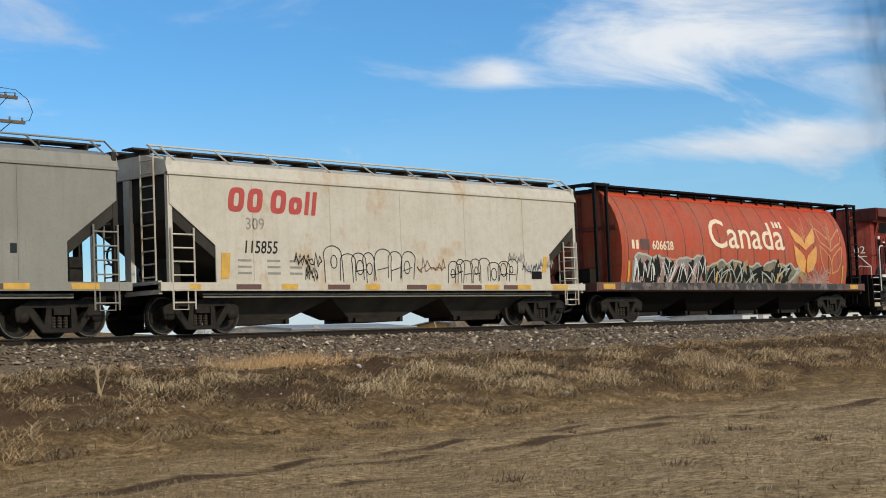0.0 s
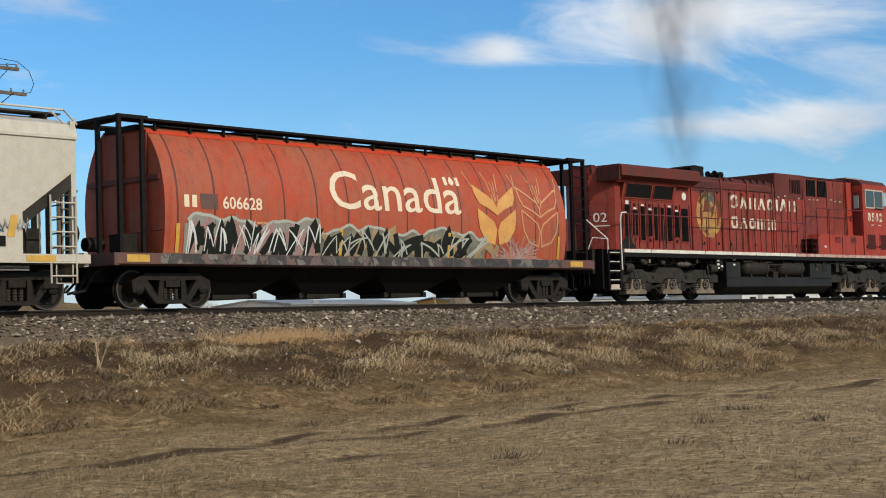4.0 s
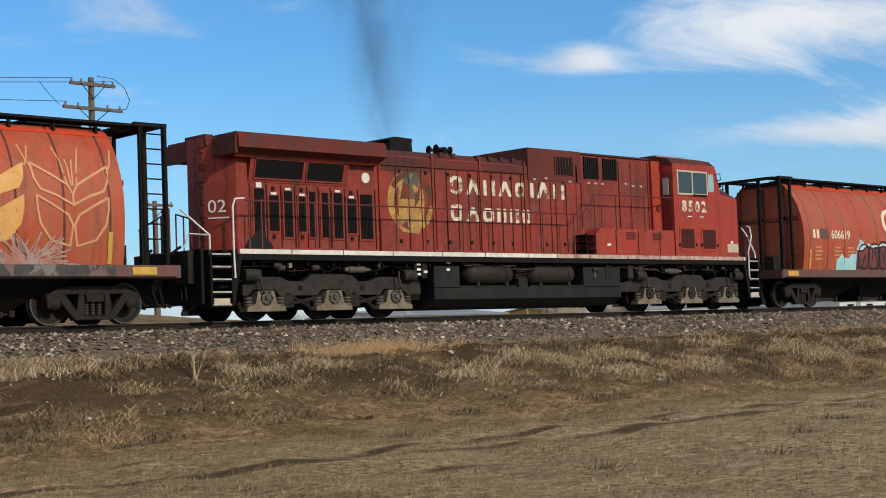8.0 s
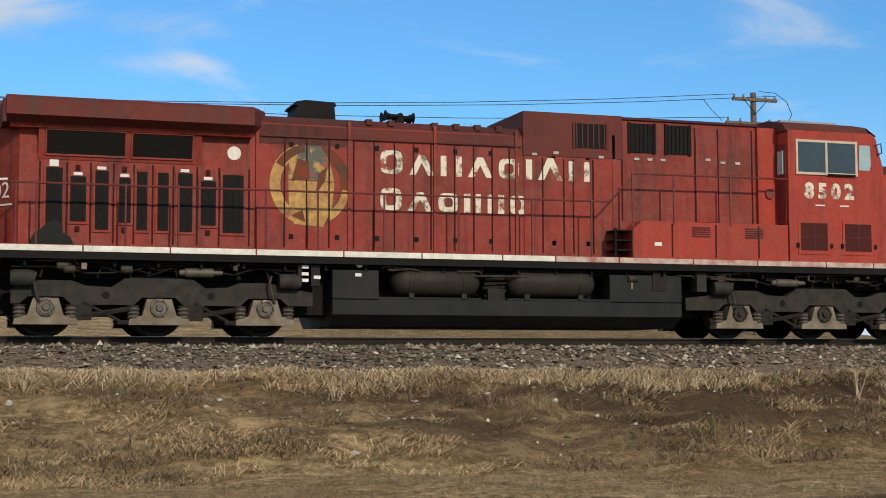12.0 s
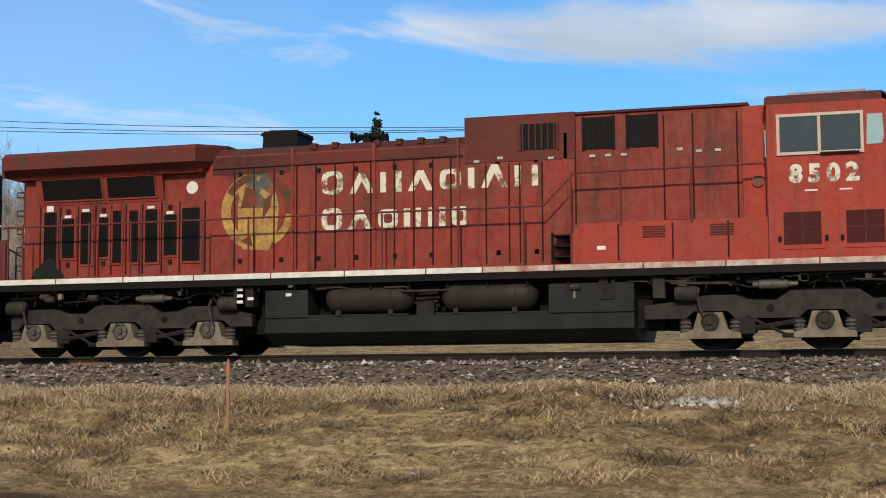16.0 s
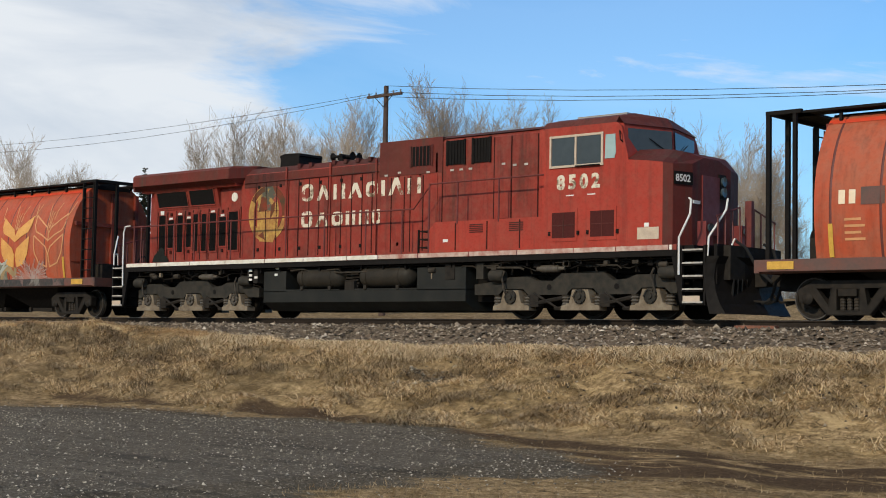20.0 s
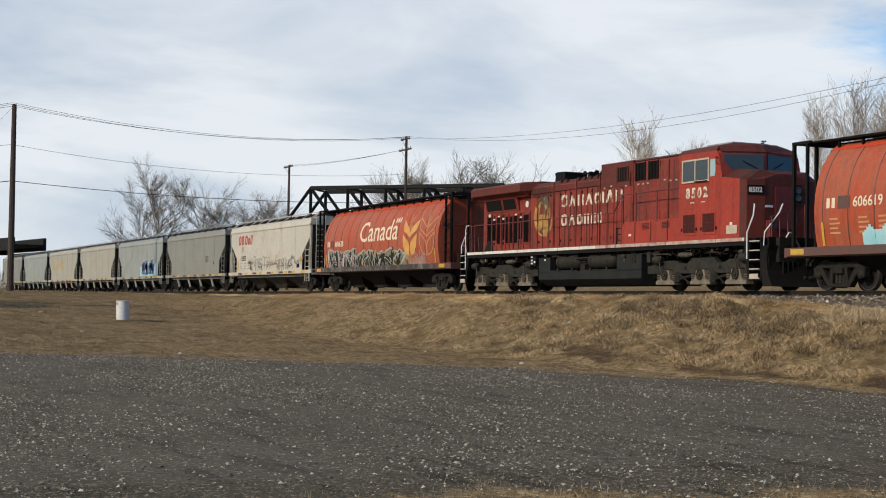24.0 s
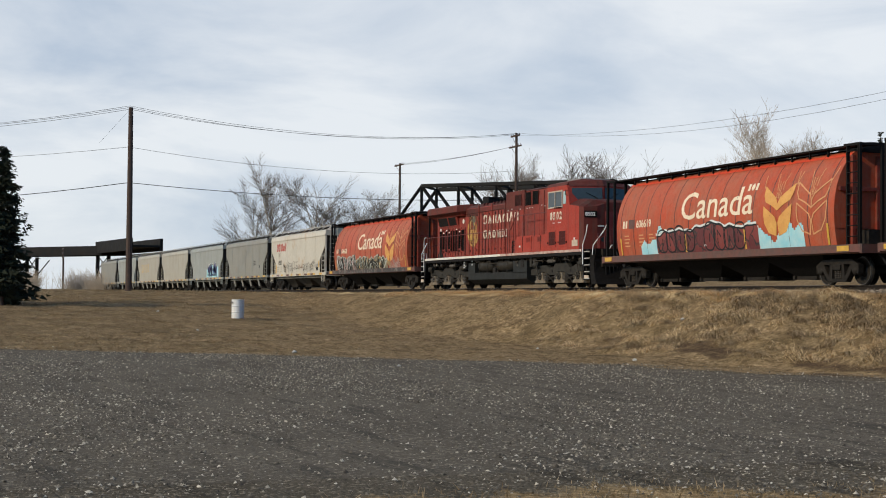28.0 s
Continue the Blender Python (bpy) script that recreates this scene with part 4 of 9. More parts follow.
def round_hopper(label, number, style):
    thing = tagged(new("hopper_car"), label, "train car", "freight cars")
    round_hopper_body(thing)
    bays(thing, (-4.65, -1.65, 1.37, 4.40), 1.85, 0.62, 0.96, BLACK)
    for x in (-6.75, 6.75):
        add_car_truck(thing, x)
    for s in (-1, 1):
        bm = bmesh.new()
        box(bm, s * 8.1 - 0.5, s * 8.1 + 0.5, -0.5, 0.5, 0.62, 1.05)
        part("draft_gear", bm, BLACK, thing)
        for y in (-0.75, -0.45, 0.7):
            bm = bmesh.new()
            pipe(bm, [(s * 8.3, y, 1.0), (s * 8.55, y, 0.8), (s * 8.75, y * 0.8, 0.42), (s * 9.0, y * 0.7, 0.36)], 0.035, 6)
            part("air_hose", bm, RUBBER, thing)
    same("coupler", COUPLER, thing, pose(8.62, 0, 0))
    same("coupler", COUPLER, thing, pose(-8.62, 0, 0, 0, 0, 180))
    lettering("country_name", "Canada", 1.40, CREAM_LETTER, thing, (-2.25, 0, 2.42), 0.003, hull, 1.17, "cream painted country name", 0.008)
    # small flag over the last letter: two bars and a leaf
    bm = bmesh.new()
    for u in (2.14, 2.62):
        patch(bm, lambda a, z: True, [u, u + 0.14], [3.20, 3.32, 3.44], hull, 0.012)
    leaf_shape(bm, (2.45, 3.20), (2.45, 3.46), 0.11, 0.012, hull)
    part("flag_mark", bm, CREAM_LETTER, thing)
    lettering("car_number", number, 0.40, CREAM_LETTER, thing, (-5.62, 0, 2.28), 0.003, hull, 1.0, "", 0.006)
    bm = bmesh.new()
    patch(bm, lambda a, z: True, [-6.72, -6.58], [2.28, 2.56], hull, 0.01)
    patch(bm, lambda a, z: True, [-6.50, -6.36], [2.28, 2.56], hull, 0.01)
    pieces("owner_mark", bm, CREAM_LETTER, thing)
    bm = bmesh.new()
    patch(bm, lambda a, z: True, [-6.25, -5.75], [2.25, 2.60], hull, 0.009)
    part("paint_patch", bm, SILL_BROWN, thing)
    # wheat ears: four gold leaves and thin awns; beside them the same in outline
    leaf_hi = [(0.88, 3.29), (0.46, 3.06), (0.11, 2.86), (0.0, 2.66), (0.0, 2.44), (0.35, 2.62), (0.72, 2.75), (0.84, 2.96)]
    leaf_lo = [(0.82, 2.62), (0.48, 2.44), (0.13, 2.24), (0.02, 2.03), (0.08, 1.60), (0.51, 1.72), (0.75, 2.05), (0.81, 2.35)]
    for c, filled in ((4.14, True), (6.05, False)):
        for d in (-1, 1):
            for leaf in (leaf_hi, leaf_lo):
                bm = bmesh.new()
                if filled:
                    edge, back = leaf[:5], [leaf[0]] + leaf[:4:-1] + [leaf[4]]
                    v = []
                    for (xa, za), (xb, zb) in zip(edge, back):
                        v += [(c + d * (xa + (xb - xa) * q / 4), -hull(za + (zb - za) * q / 4) - 0.016, za + (zb - za) * q / 4) for q in range(5)]
                    add_faces(bm, v, [(5 * k + q, 5 * k + 5 + q, 5 * k + 6 + q, 5 * k + 1 + q) for k in range(4) for q in range(4)])
                    part("wheat_leaf", bm, WHEAT, thing, "gold painted wheat leaf")
                else:
                    ribbon(bm, [(c + d * x, z) for x, z in leaf + leaf[:1]], 0.05, 0.013, hull)
                    part("wheat_line", bm, WHEAT_LINE, thing)
            for x0_, x1_, z1_ in ((0.90, 1.06, 3.66), (0.10, 0.30, 3.66), (0.02, 0.08, 3.40)):
                bm = bmesh.new()
                ribbon(bm, [(c + d * x0_, 3.22 if x0_ > 0.5 else 2.84), (c + d * (x0_ + x1_) / 2, (z1_ + 3.1) / 2), (c + d * x1_, z1_)], 0.035, 0.013, hull)
                part("wheat_line", bm, WHEAT_LINE, thing)
    # data stencils as plain bars
    bm = bmesh.new()
    for k in range(4):
        for u in (-6.6, -5.4, -4.6):
            patch(bm, lambda a, z: True, [u, u + 0.35 + 0.08 * (k % 2)], [1.95 - 0.13 * k, 2.00 - 0.13 * k], hull, 0.008)
    pieces("data_line", bm, WHEAT_LINE, thing)
    bm = bmesh.new()
    for u in (-6.95, -1.9, 2.1, 6.85):
        patch(bm, lambda a, z: True, [u, u + 0.10], [1.24, 1.5, 1.9], hull, 0.02)
    pieces("reflector", bm, YELLOW, thing)
    bm = bmesh.new()
    for u in (-8.3, 7.4):
        box(bm, u, u + 0.6, -1.575, -1.565, 1.02, 1.18)
    pieces("sill_reflector", bm, YELLOW, thing)
    us = [-6.9 + 0.09 * k for k in range(154)]
    zs = [1.14 + 0.07 * k for k in range(17)]
    if style == "mono":
        e1, e2, e3 = ragged(3, 1.96, 0.17), ragged(5, 1.84, 0.16), ragged(8, 1.80, 0.14)
        for name, mat, a, b, e in (("graffiti", TAG_PINK, -6.7, -2.6, e1), ("graffiti", TAG_OLIVE, -2.6, 3.6, e2)):
            bm = bmesh.new()
            patch(bm, lambda u, z: a < u < b and z < e(u), us, zs, hull, 0.012)
            part(name, bm, mat, thing, "spray-painted lettering too wild to read")
        wild_letters(thing, -6.6, -2.9, 1.16, e1, 55, 0.75, 0.20, TAG_ROSE, 0.015, hull, "rose spray-painted stroke")
        wild_letters(thing, -6.6, -2.9, 1.16, e1, 41, 0.50, 0.17, TAG_BLACK, 0.018, hull, "black spray-painted stroke")
        wild_letters(thing, -6.6, -2.9, 1.16, e1, 31, 0.60, 0.035, TAG_WHITE, 0.022, hull, "pale spray-painted stroke")
        wild_letters(thing, -2.5, 3.3, 1.16, e2, 53, 1.0, 0.16, TAG_TAN, 0.015, hull, "tan spray-painted stroke")
        wild_letters(thing, -2.4, 3.2, 1.16, e2, 43, 0.80, 0.24, TAG_BLACK, 0.018, hull, "black spray-painted stroke")
        wild_letters(thing, -2.5, 3.3, 1.16, e2, 33, 0.95, 0.045, TAG_LIGHT, 0.022, hull, "pale spray-painted stroke")
        r = random.Random(6)
        for k in range(60):
            a, q = math.pi * (k + 0.5) / 60, r.uniform(0.35, 1.0)
            bm = bmesh.new()
            u0, z0 = 5.05 + r.uniform(-0.3, 0.3), 1.2
            ribbon(bm, [(u0, z0), (u0 + 0.6 * q * math.cos(a), z0 + 0.34 * q * math.sin(a) + 0.05), (u0 + 1.15 * q * math.cos(a), z0 + 0.75 * q * math.sin(a))], 0.035, 0.015 + 0.00005 * k, hull)
            part("graffiti_stroke", bm, TAG_GREY, thing)
        bm = bmesh.new()
        for a, b, e in ((-6.7, -2.6, e1), (-2.6, 3.6, e2)):
            pts = [u for u in us if a < u < b]
            ribbon(bm, [(u, e(u) + 0.02) for u in pts], 0.07, 0.014, hull)
        part("graffiti_edge", bm, TAG_LIGHT, thing)
        bm = bmesh.new()
        box(bm, -7.4, 7.0, -1.568, -1.562, 0.99, 1.21)
        part("sill_graffiti", bm, TAG_SILL, thing)
    else:
        e1, e2 = ragged(4, 2.15, 0.10), ragged(9, 1.75, 0.35)
        bm = bmesh.new()
        patch(bm, lambda u, z: (-5.3 < u < -2.6 or 1.9 < u < 5.6) and z < e2(u) + 0.1 * math.sin(u * 3), us, zs, hull, 0.010)
        pieces("graffiti", bm, TAG_BLUE, thing, "sky-blue spray paint")
        bm = bmesh.new()
        patch(bm, lambda u, z: -4.0 < u < 3.0 and z < e1(u) - 0.06 * abs(u), us, zs, hull, 0.014)
        part("graffiti", bm, TAG_MAROON, thing, "maroon spray-painted lettering too wild to read")
        bm = bmesh.new()
        ribbon(bm, [(u, e1(u) - 0.06 * abs(u) + 0.03) for u in us if -4.0 < u < 3.0], 0.08, 0.018, hull)
        ribbon(bm, [(-4.0, 2.0), (-4.02, 1.2)], 0.07, 0.018, hull)
        ribbon(bm, [(3.0, 2.0), (3.02, 1.2)], 0.07, 0.018, hull)
        ribbon(bm, [(-0.6, 2.2), (-0.5, 1.4), (-0.4, 2.2)], 0.12, 0.02, hull)
        part("graffiti_edge", bm, TAG_WHITE, thing)
        bm = bmesh.new()
        ribbon(bm, [(u, e1(u) - 0.06 * abs(u) - 0.03) for u in us if -4.0 < u < 3.0], 0.06, 0.019, hull)
        part("graffiti_outline", bm, MARKER, thing)
        for u, n, sd in ((-3.55, 4, 3), (-0.15, 4, 6)):
            bm = bmesh.new()
            bubble_word(bm, u, 1.26, 0.92, n, sd, lambda z: hull(z) + 0.012, 0.055)
            pieces("graffiti_outline", bm, MARKER, thing)
    return thing


TAG_PINK = plain("tag_grey_green", (0.20, 0.225, 0.19), 0.7, 0, 0.3, 3.2, 0.05, (0.25, 0.20, 0.175))
TAG_DEEP = plain("tag_deep_blue", (0.03, 0.10, 0.30), 0.6, 0, 0.25, 3, 0.05, (0.08, 0.04, 0.08))
TAG_ROSE = plain("tag_rose", (0.33, 0.19, 0.17), 0.7, 0, 0.3, 3.0, 0.05, (0.25, 0.14, 0.125))
TAG_TAN = plain("tag_tan", (0.34, 0.24, 0.12), 0.7, 0, 0.3, 3, 0.05)
TAG_OLIVE = plain("tag_grey_olive", (0.22, 0.215, 0.16), 0.7, 0, 0.3, 2.6, 0.05, (0.07, 0.07, 0.05))
TAG_BLACK = plain("tag_black", (0.016, 0.018, 0.015), 0.6, 0, 0.3, 5, 0.05)
TAG_LIGHT = plain("tag_pale_edge", (0.38, 0.40, 0.35), 0.6, 0, 0.2, 4, 0.05)


def side_wall(z):
    """Half width of the straight hopper's side."""
    return 1.55 if z < 3.62 else 1.55 - 0.07 * (z - 3.62) / 0.3


def straight_hopper(label, material, style, turning=True):
    thing = tagged(new("hopper_car"), label, "train car", "freight cars")
    side = [(-6.15, 1.06), (6.15, 1.06), (6.15, 2.02), (7.42, 2.94), (7.42, 3.62), (-7.42, 3.62), (-7.42, 2.94), (-6.15, 2.02)]
    for y in (-1.55, 1.52):
        bm = bmesh.new()
        prism(bm, side, y, y + 0.03)
        part("side_sheet", bm, material, thing)
    # inner body, set back from the cut corners; its near-black colour paints the ends' shade
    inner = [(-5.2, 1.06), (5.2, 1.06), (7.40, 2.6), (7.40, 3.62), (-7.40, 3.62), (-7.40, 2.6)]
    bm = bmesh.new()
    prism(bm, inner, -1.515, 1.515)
    part("slope_sheet", bm, END_SHADED, thing, "sloping end sheets with their shade painted dark")
    bm = bmesh.new()
    prism_x(bm, [(-1.58, 3.62), (1.58, 3.62), (1.50, 3.92), (0.75, 4.12), (-0.75, 4.12), (-1.50, 3.92)], -7.48, 7.48)
    part("roof", bm, material, thing, "roof with a folded eave")
    bm = bmesh.new()
    for s in (-1, 1):
        box(bm, -7.48, 7.48, s * 1.545 - 0.045, s * 1.545 + 0.045, 3.60, 3.66)
    part("eave_fold", bm, material, thing)
    # faint upright seams
    for k in range(5):
        x = -5.0 + 2.5 * k
        bm = bmesh.new()
        box(bm, x - 0.02, x + 0.02, -1.558, -1.548, 1.2, 3.6)
        part("seam", bm, material, thing)
    # end posts and platform
    for s in (-1, 1):
        bm = bmesh.new()
        for y in (-1.48, 1.48):
            box(bm, s * 7.40 - 0.06, s * 7.40 + 0.06, y - 0.05, y + 0.05, 1.06, 4.0)
        box(bm, s * 7.43 - 0.05, s * 7.43 + 0.05, -0.12, 0.12, 1.06, 3.6)
        # on grey cars the end's shade is put into post and platform colour
        part("end_post", bm, END_SHADED if style == "grey" else material, thing)
        bm = bmesh.new()
        box(bm, min(s * 6.1, s * 7.75), max(s * 6.1, s * 7.75), -1.5, 1.5, 1.00, 1.12)
        box(bm, s * 7.7 - 0.05, s * 7.7 + 0.05, -1.5, 1.5, 0.9, 1.2)
        part("end_platform", bm, END_SHADED if style == "grey" else material, thing)
        ladder("ladder", thing, s * 7.1, -1.58, 0.55, 2.4, 0.62, 6, material, "x", 0.022)
        ladder("ladder", thing, s * 7.62, -1.0, 1.15, 4.1, 0.5, 10, material, "y", 0.022)
        bm = bmesh.new()
        lathe(bm, [(-0.35, 0.14), (0.35, 0.14)], (s * 6.6, 0.2, 1.45), "x", 12)
        lathe(bm, [(-0.02, 0.22), (0.02, 0.26), (0.03, 0.2)], (s * 7.6, 0.45, 1.9), "x", 14)
        box(bm, s * 6.8 - 0.2, s * 6.8 + 0.2, -0.8, -0.3, 1.12, 1.75)
        pieces("brake_gear", bm, IRON, thing)
        bm = bmesh.new()
        pipe(bm, [(s * 6.95, -1.52, 1.0), (s * 6.95, -1.52, 0.55), (s * 7.35, -1.52, 0.55), (s * 7.35, -1.52, 1.0)], 0.018, 5)
        part("sill_step", bm, material, thing)
    # roof running board with rails
    bm = bmesh.new()
    box(bm, -7.7, 7.7, -0.62, -0.18, 4.26, 4.30)
    box(bm, -7.7, 7.7, 0.18, 0.62, 4.26, 4.30)
    for k in range(13):
        x = -7.3 + k * 1.216
        box(bm, x - 0.02, x + 0.02, -0.7, 0.7, 4.1, 4.27)
    part("running_board", bm, BOARD_GREY, thing, "weathered grey grating walkway")
    for s in (-1, 1):
        for k in range(10):
            x = -7.2 + k * 1.6
            bm = bmesh.new()
            pipe(bm, [(x, s * 1.50, 3.93), (x, s * 0.95, 4.30)], 0.022, 5)
            part("board_bracket", bm, material, thing)
        bm = bmesh.new()
        pipe(bm, [(-7.55, s * 1.46, 3.95), (-7.55, s * 0.95, 4.32), (7.55, s * 0.95, 4.32), (7.55, s * 1.46, 3.95)], 0.025, 5)
        part("roof_rail", bm, material, thing)
    # sill
    for s in (-1, 1):
        bm = bmesh.new()
        box(bm, -7.75, 7.75, s * 1.54 - 0.05, s * 1.54 + 0.05, 0.97, 1.16)
        part("side_sill", bm, material, thing)
    for u, w in ((-6.95, 0.3), (-4.2, 0.5), (-1.4, 0.5), (0.9, 0.5), (3.2, 0.6), (4.6, 0.6), (6.2, 0.7)):
        bm = bmesh.new()
        box(bm, u, u + w, -1.598, -1.592, 1.0, 1.13)
        pieces("reflector", bm, YELLOW, thing)
    for u in (-5.6, -2.7, 0.1, 2.3, 4.0):
        bm = bmesh.new()
        box(bm, u, u + 0.75, -1.597, -1.591, 1.0, 1.12)
        part("brown_sill_patch", bm, SILL_BROWN, thing)
    for z in (0.84, 0.90):
        bm = bmesh.new()
        rod(bm, (-6.4, -1.35, z), (6.4, -1.35, z), 0.025, 6)
        part("train_line", bm, PIPE_GREY, thing)
    if style == "grey":
        bays(thing, (-4.35, -1.45, 1.45, 4.35), 1.45, 0.5, 1.0, BLACK)
        for c in (-4.35, -1.45, 1.45, 4.35):
            bm = bmesh.new()
            prism(bm, [(c - 0.35, 0.32), (c - 0.05, 0.32), (c - 0.75, 1.0), (c - 1.10, 1.0)], -1.36, -1.30)
            part("bay_side", bm, material, thing)
    else:
        bays(thing, (-4.15, -0.1, 3.95), 2.42, 0.95, 1.0, BAY_DARK, 0.75)
    for x in (-6.25, 6.25):
        add_car_truck(thing, x, turning)
    same("coupler", COUPLER, thing, pose(7.65, 0, 0))
    same("coupler", COUPLER, thing, pose(-7.65, 0, 0, 0, 0, 180))
    return thing


# near-black stand-in for the shade on car ends, not their own paint
END_SHADED = plain("end_sheet_shaded", (0.022, 0.020, 0.018), 0.8, 0, 0.4, 2, 0.2, (0.05, 0.045, 0.038))
BAY_DARK = plain("bay_dark", (0.035, 0.032, 0.028), 0.75, 0, 0.4, 1.5, 0.2, (0.085, 0.075, 0.06))
BOARD_GREY = plain("board_grey", (0.065, 0.057, 0.050), 0.8, 0, 0.4, 2, 0.2)
PIPE_GREY = plain("pipe_grey", (0.30, 0.29, 0.26), 0.6, 0.2, 0.3, 3, 0.1)


def block_letters(name, thing, shapes, x, z0, z1, gap, material, lift=1.556, slant=0.0, bold=1.0):
    """A maker's name as plain shapes, one a letter: ring, wedge, twin bars or single bar."""
    for kind, w, h in shapes:
        zz = z0 + (z1 - z0) * h
        hh, s = zz - z0, min(0.12, w * 0.3) * bold

        def put(bm, pts):
            prism(bm, [(x + u + slant * v, z0 + v) for u, v in pts], -lift - 0.004, -lift)

        bm = bmesh.new()
        if kind == "ring":
            c, q = (w / 2, hh / 2), 16
            for k in range(q):
                a0, a1 = 2 * math.pi * k / q, 2 * math.pi * (k + 1) / q

                def pt(a, f):
                    ca, sa = math.cos(a), math.sin(a)
                    return c[0] + (w / 2 - f) * math.copysign(abs(ca) ** 0.6, ca), c[1] + (hh / 2 - f * 0.8) * math.copysign(abs(sa) ** 0.6, sa)
                put(bm, [pt(a0, 0), pt(a1, 0), pt(a1, s), pt(a0, s)])
        elif kind == "stack":
            for k in (0, 1):
                put(bm, [(0, hh * (0.02 + 0.53 * k)), (w, hh * (0.02 + 0.53 * k)), (w, hh * (0.45 + 0.53 * k)), (0, hh * (0.45 + 0.53 * k))])
        elif kind == "wedge":
            put(bm, [(0, 0), (s * 1.1, 0), (w / 2, hh * 0.62), (w - s * 1.1, 0), (w, 0), (w * 0.62, hh), (w * 0.38, hh)])
        elif kind == "twin":
            put(bm, [(0, 0), (s, 0), (s, hh), (0, hh)])
            put(bm, [(w - s, 0), (w, 0), (w, hh), (w - s, hh)])
        else:
            put(bm, [(0, 0), (w, 0), (w, hh), (0, hh)])
        bmesh.ops.remove_doubles(bm, verts=bm.verts, dist=0.0005)
        part(name, bm, material, thing)
        x += w + gap


def arch_word(bm, x, z, size, count, seed, wrap, width=0.024):
    """Merged arch letters in thin marker, open at the bottom."""
    r = random.Random(seed)
    for k in range(count):
        w, h = size * r.uniform(0.50, 0.78), size * r.uniform(0.75, 1.05)
        lean, foot = r.uniform(-0.06, 0.10) * size, r.uniform(-0.12, 0.05) * size
        pts = [(x, z + foot), (x + lean * 0.4, z + h * 0.55)]
        pts += [(x + lean + w / 2 - w / 2 * math.cos(math.pi * i / 10), z + h * 0.72 + h * 0.28 * math.sin(math.pi * i / 10)) for i in range(11)]
        pts += [(x + w + lean * 0.5, z + h * 0.5), (x + w * r.uniform(0.9, 1.05), z + foot)]
        ribbon(bm, pts, width, 0.008, wrap)
        if r.random() < 0.75:
            cx, cz, q = x + w * 0.5, z + h * r.uniform(0.35, 0.6), w * r.uniform(0.14, 0.26)
            ribbon(bm, [(cx + q * math.cos(2 * math.pi * i / 12), cz + 1.5 * q * math.sin(2 * math.pi * i / 12)) for i in range(13)], width, 0.008, wrap)
        if r.random() < 0.6:
            ribbon(bm, [(x + w * 0.2, z + h * 0.3), (x + w * 0.9, z + h * r.uniform(0.25, 0.45))], width, 0.008, wrap)
        x += w * r.uniform(0.72, 0.92)


def bubble_word(bm, x, z, size, count, seed, wrap, width=0.045):
    """Looping outline letters in marker."""
    r = random.Random(seed)
    for k in range(count):
        cx, h, w = x + k * size * 0.72, size * r.uniform(0.85, 1.15), size * 0.40
        ph = r.uniform(-0.15, 0.15)
        pts = []
        for i in range(21):
            a = 2 * math.pi * i / 20
            q = 2.6
            ca, sa = math.cos(a), math.sin(a)
            pts.append((cx + w * math.copysign(abs(ca) ** (2 / q), ca) + ph * sa * size * 0.5, z + h * 0.5 * (1 + math.copysign(abs(sa) ** (2 / q), sa))))
        ribbon(bm, pts, width, 0.008, wrap)
        if k % 2:
            ribbon(bm, [(cx - w * 0.3, z + h * 0.25), (cx - w * 0.3, z + h * 0.75), (cx + w * 0.3, z + h * 0.5)], width, 0.008, wrap)
        else:
            ribbon(bm, [(cx, z + h * 0.3), (cx + w * 0.1, z + h * 0.6)], width, 0.008, wrap)


def scrawl(bm, x, z, w, h, seed, wrap, width=0.03, n=14):
    r = random.Random(seed)
    pts = [(x + w * k / n, z + h * (r.random() if k % 2 else r.random() * 0.4)) for k in range(n + 1)]
    ribbon(bm, pts, width, 0.008, wrap)


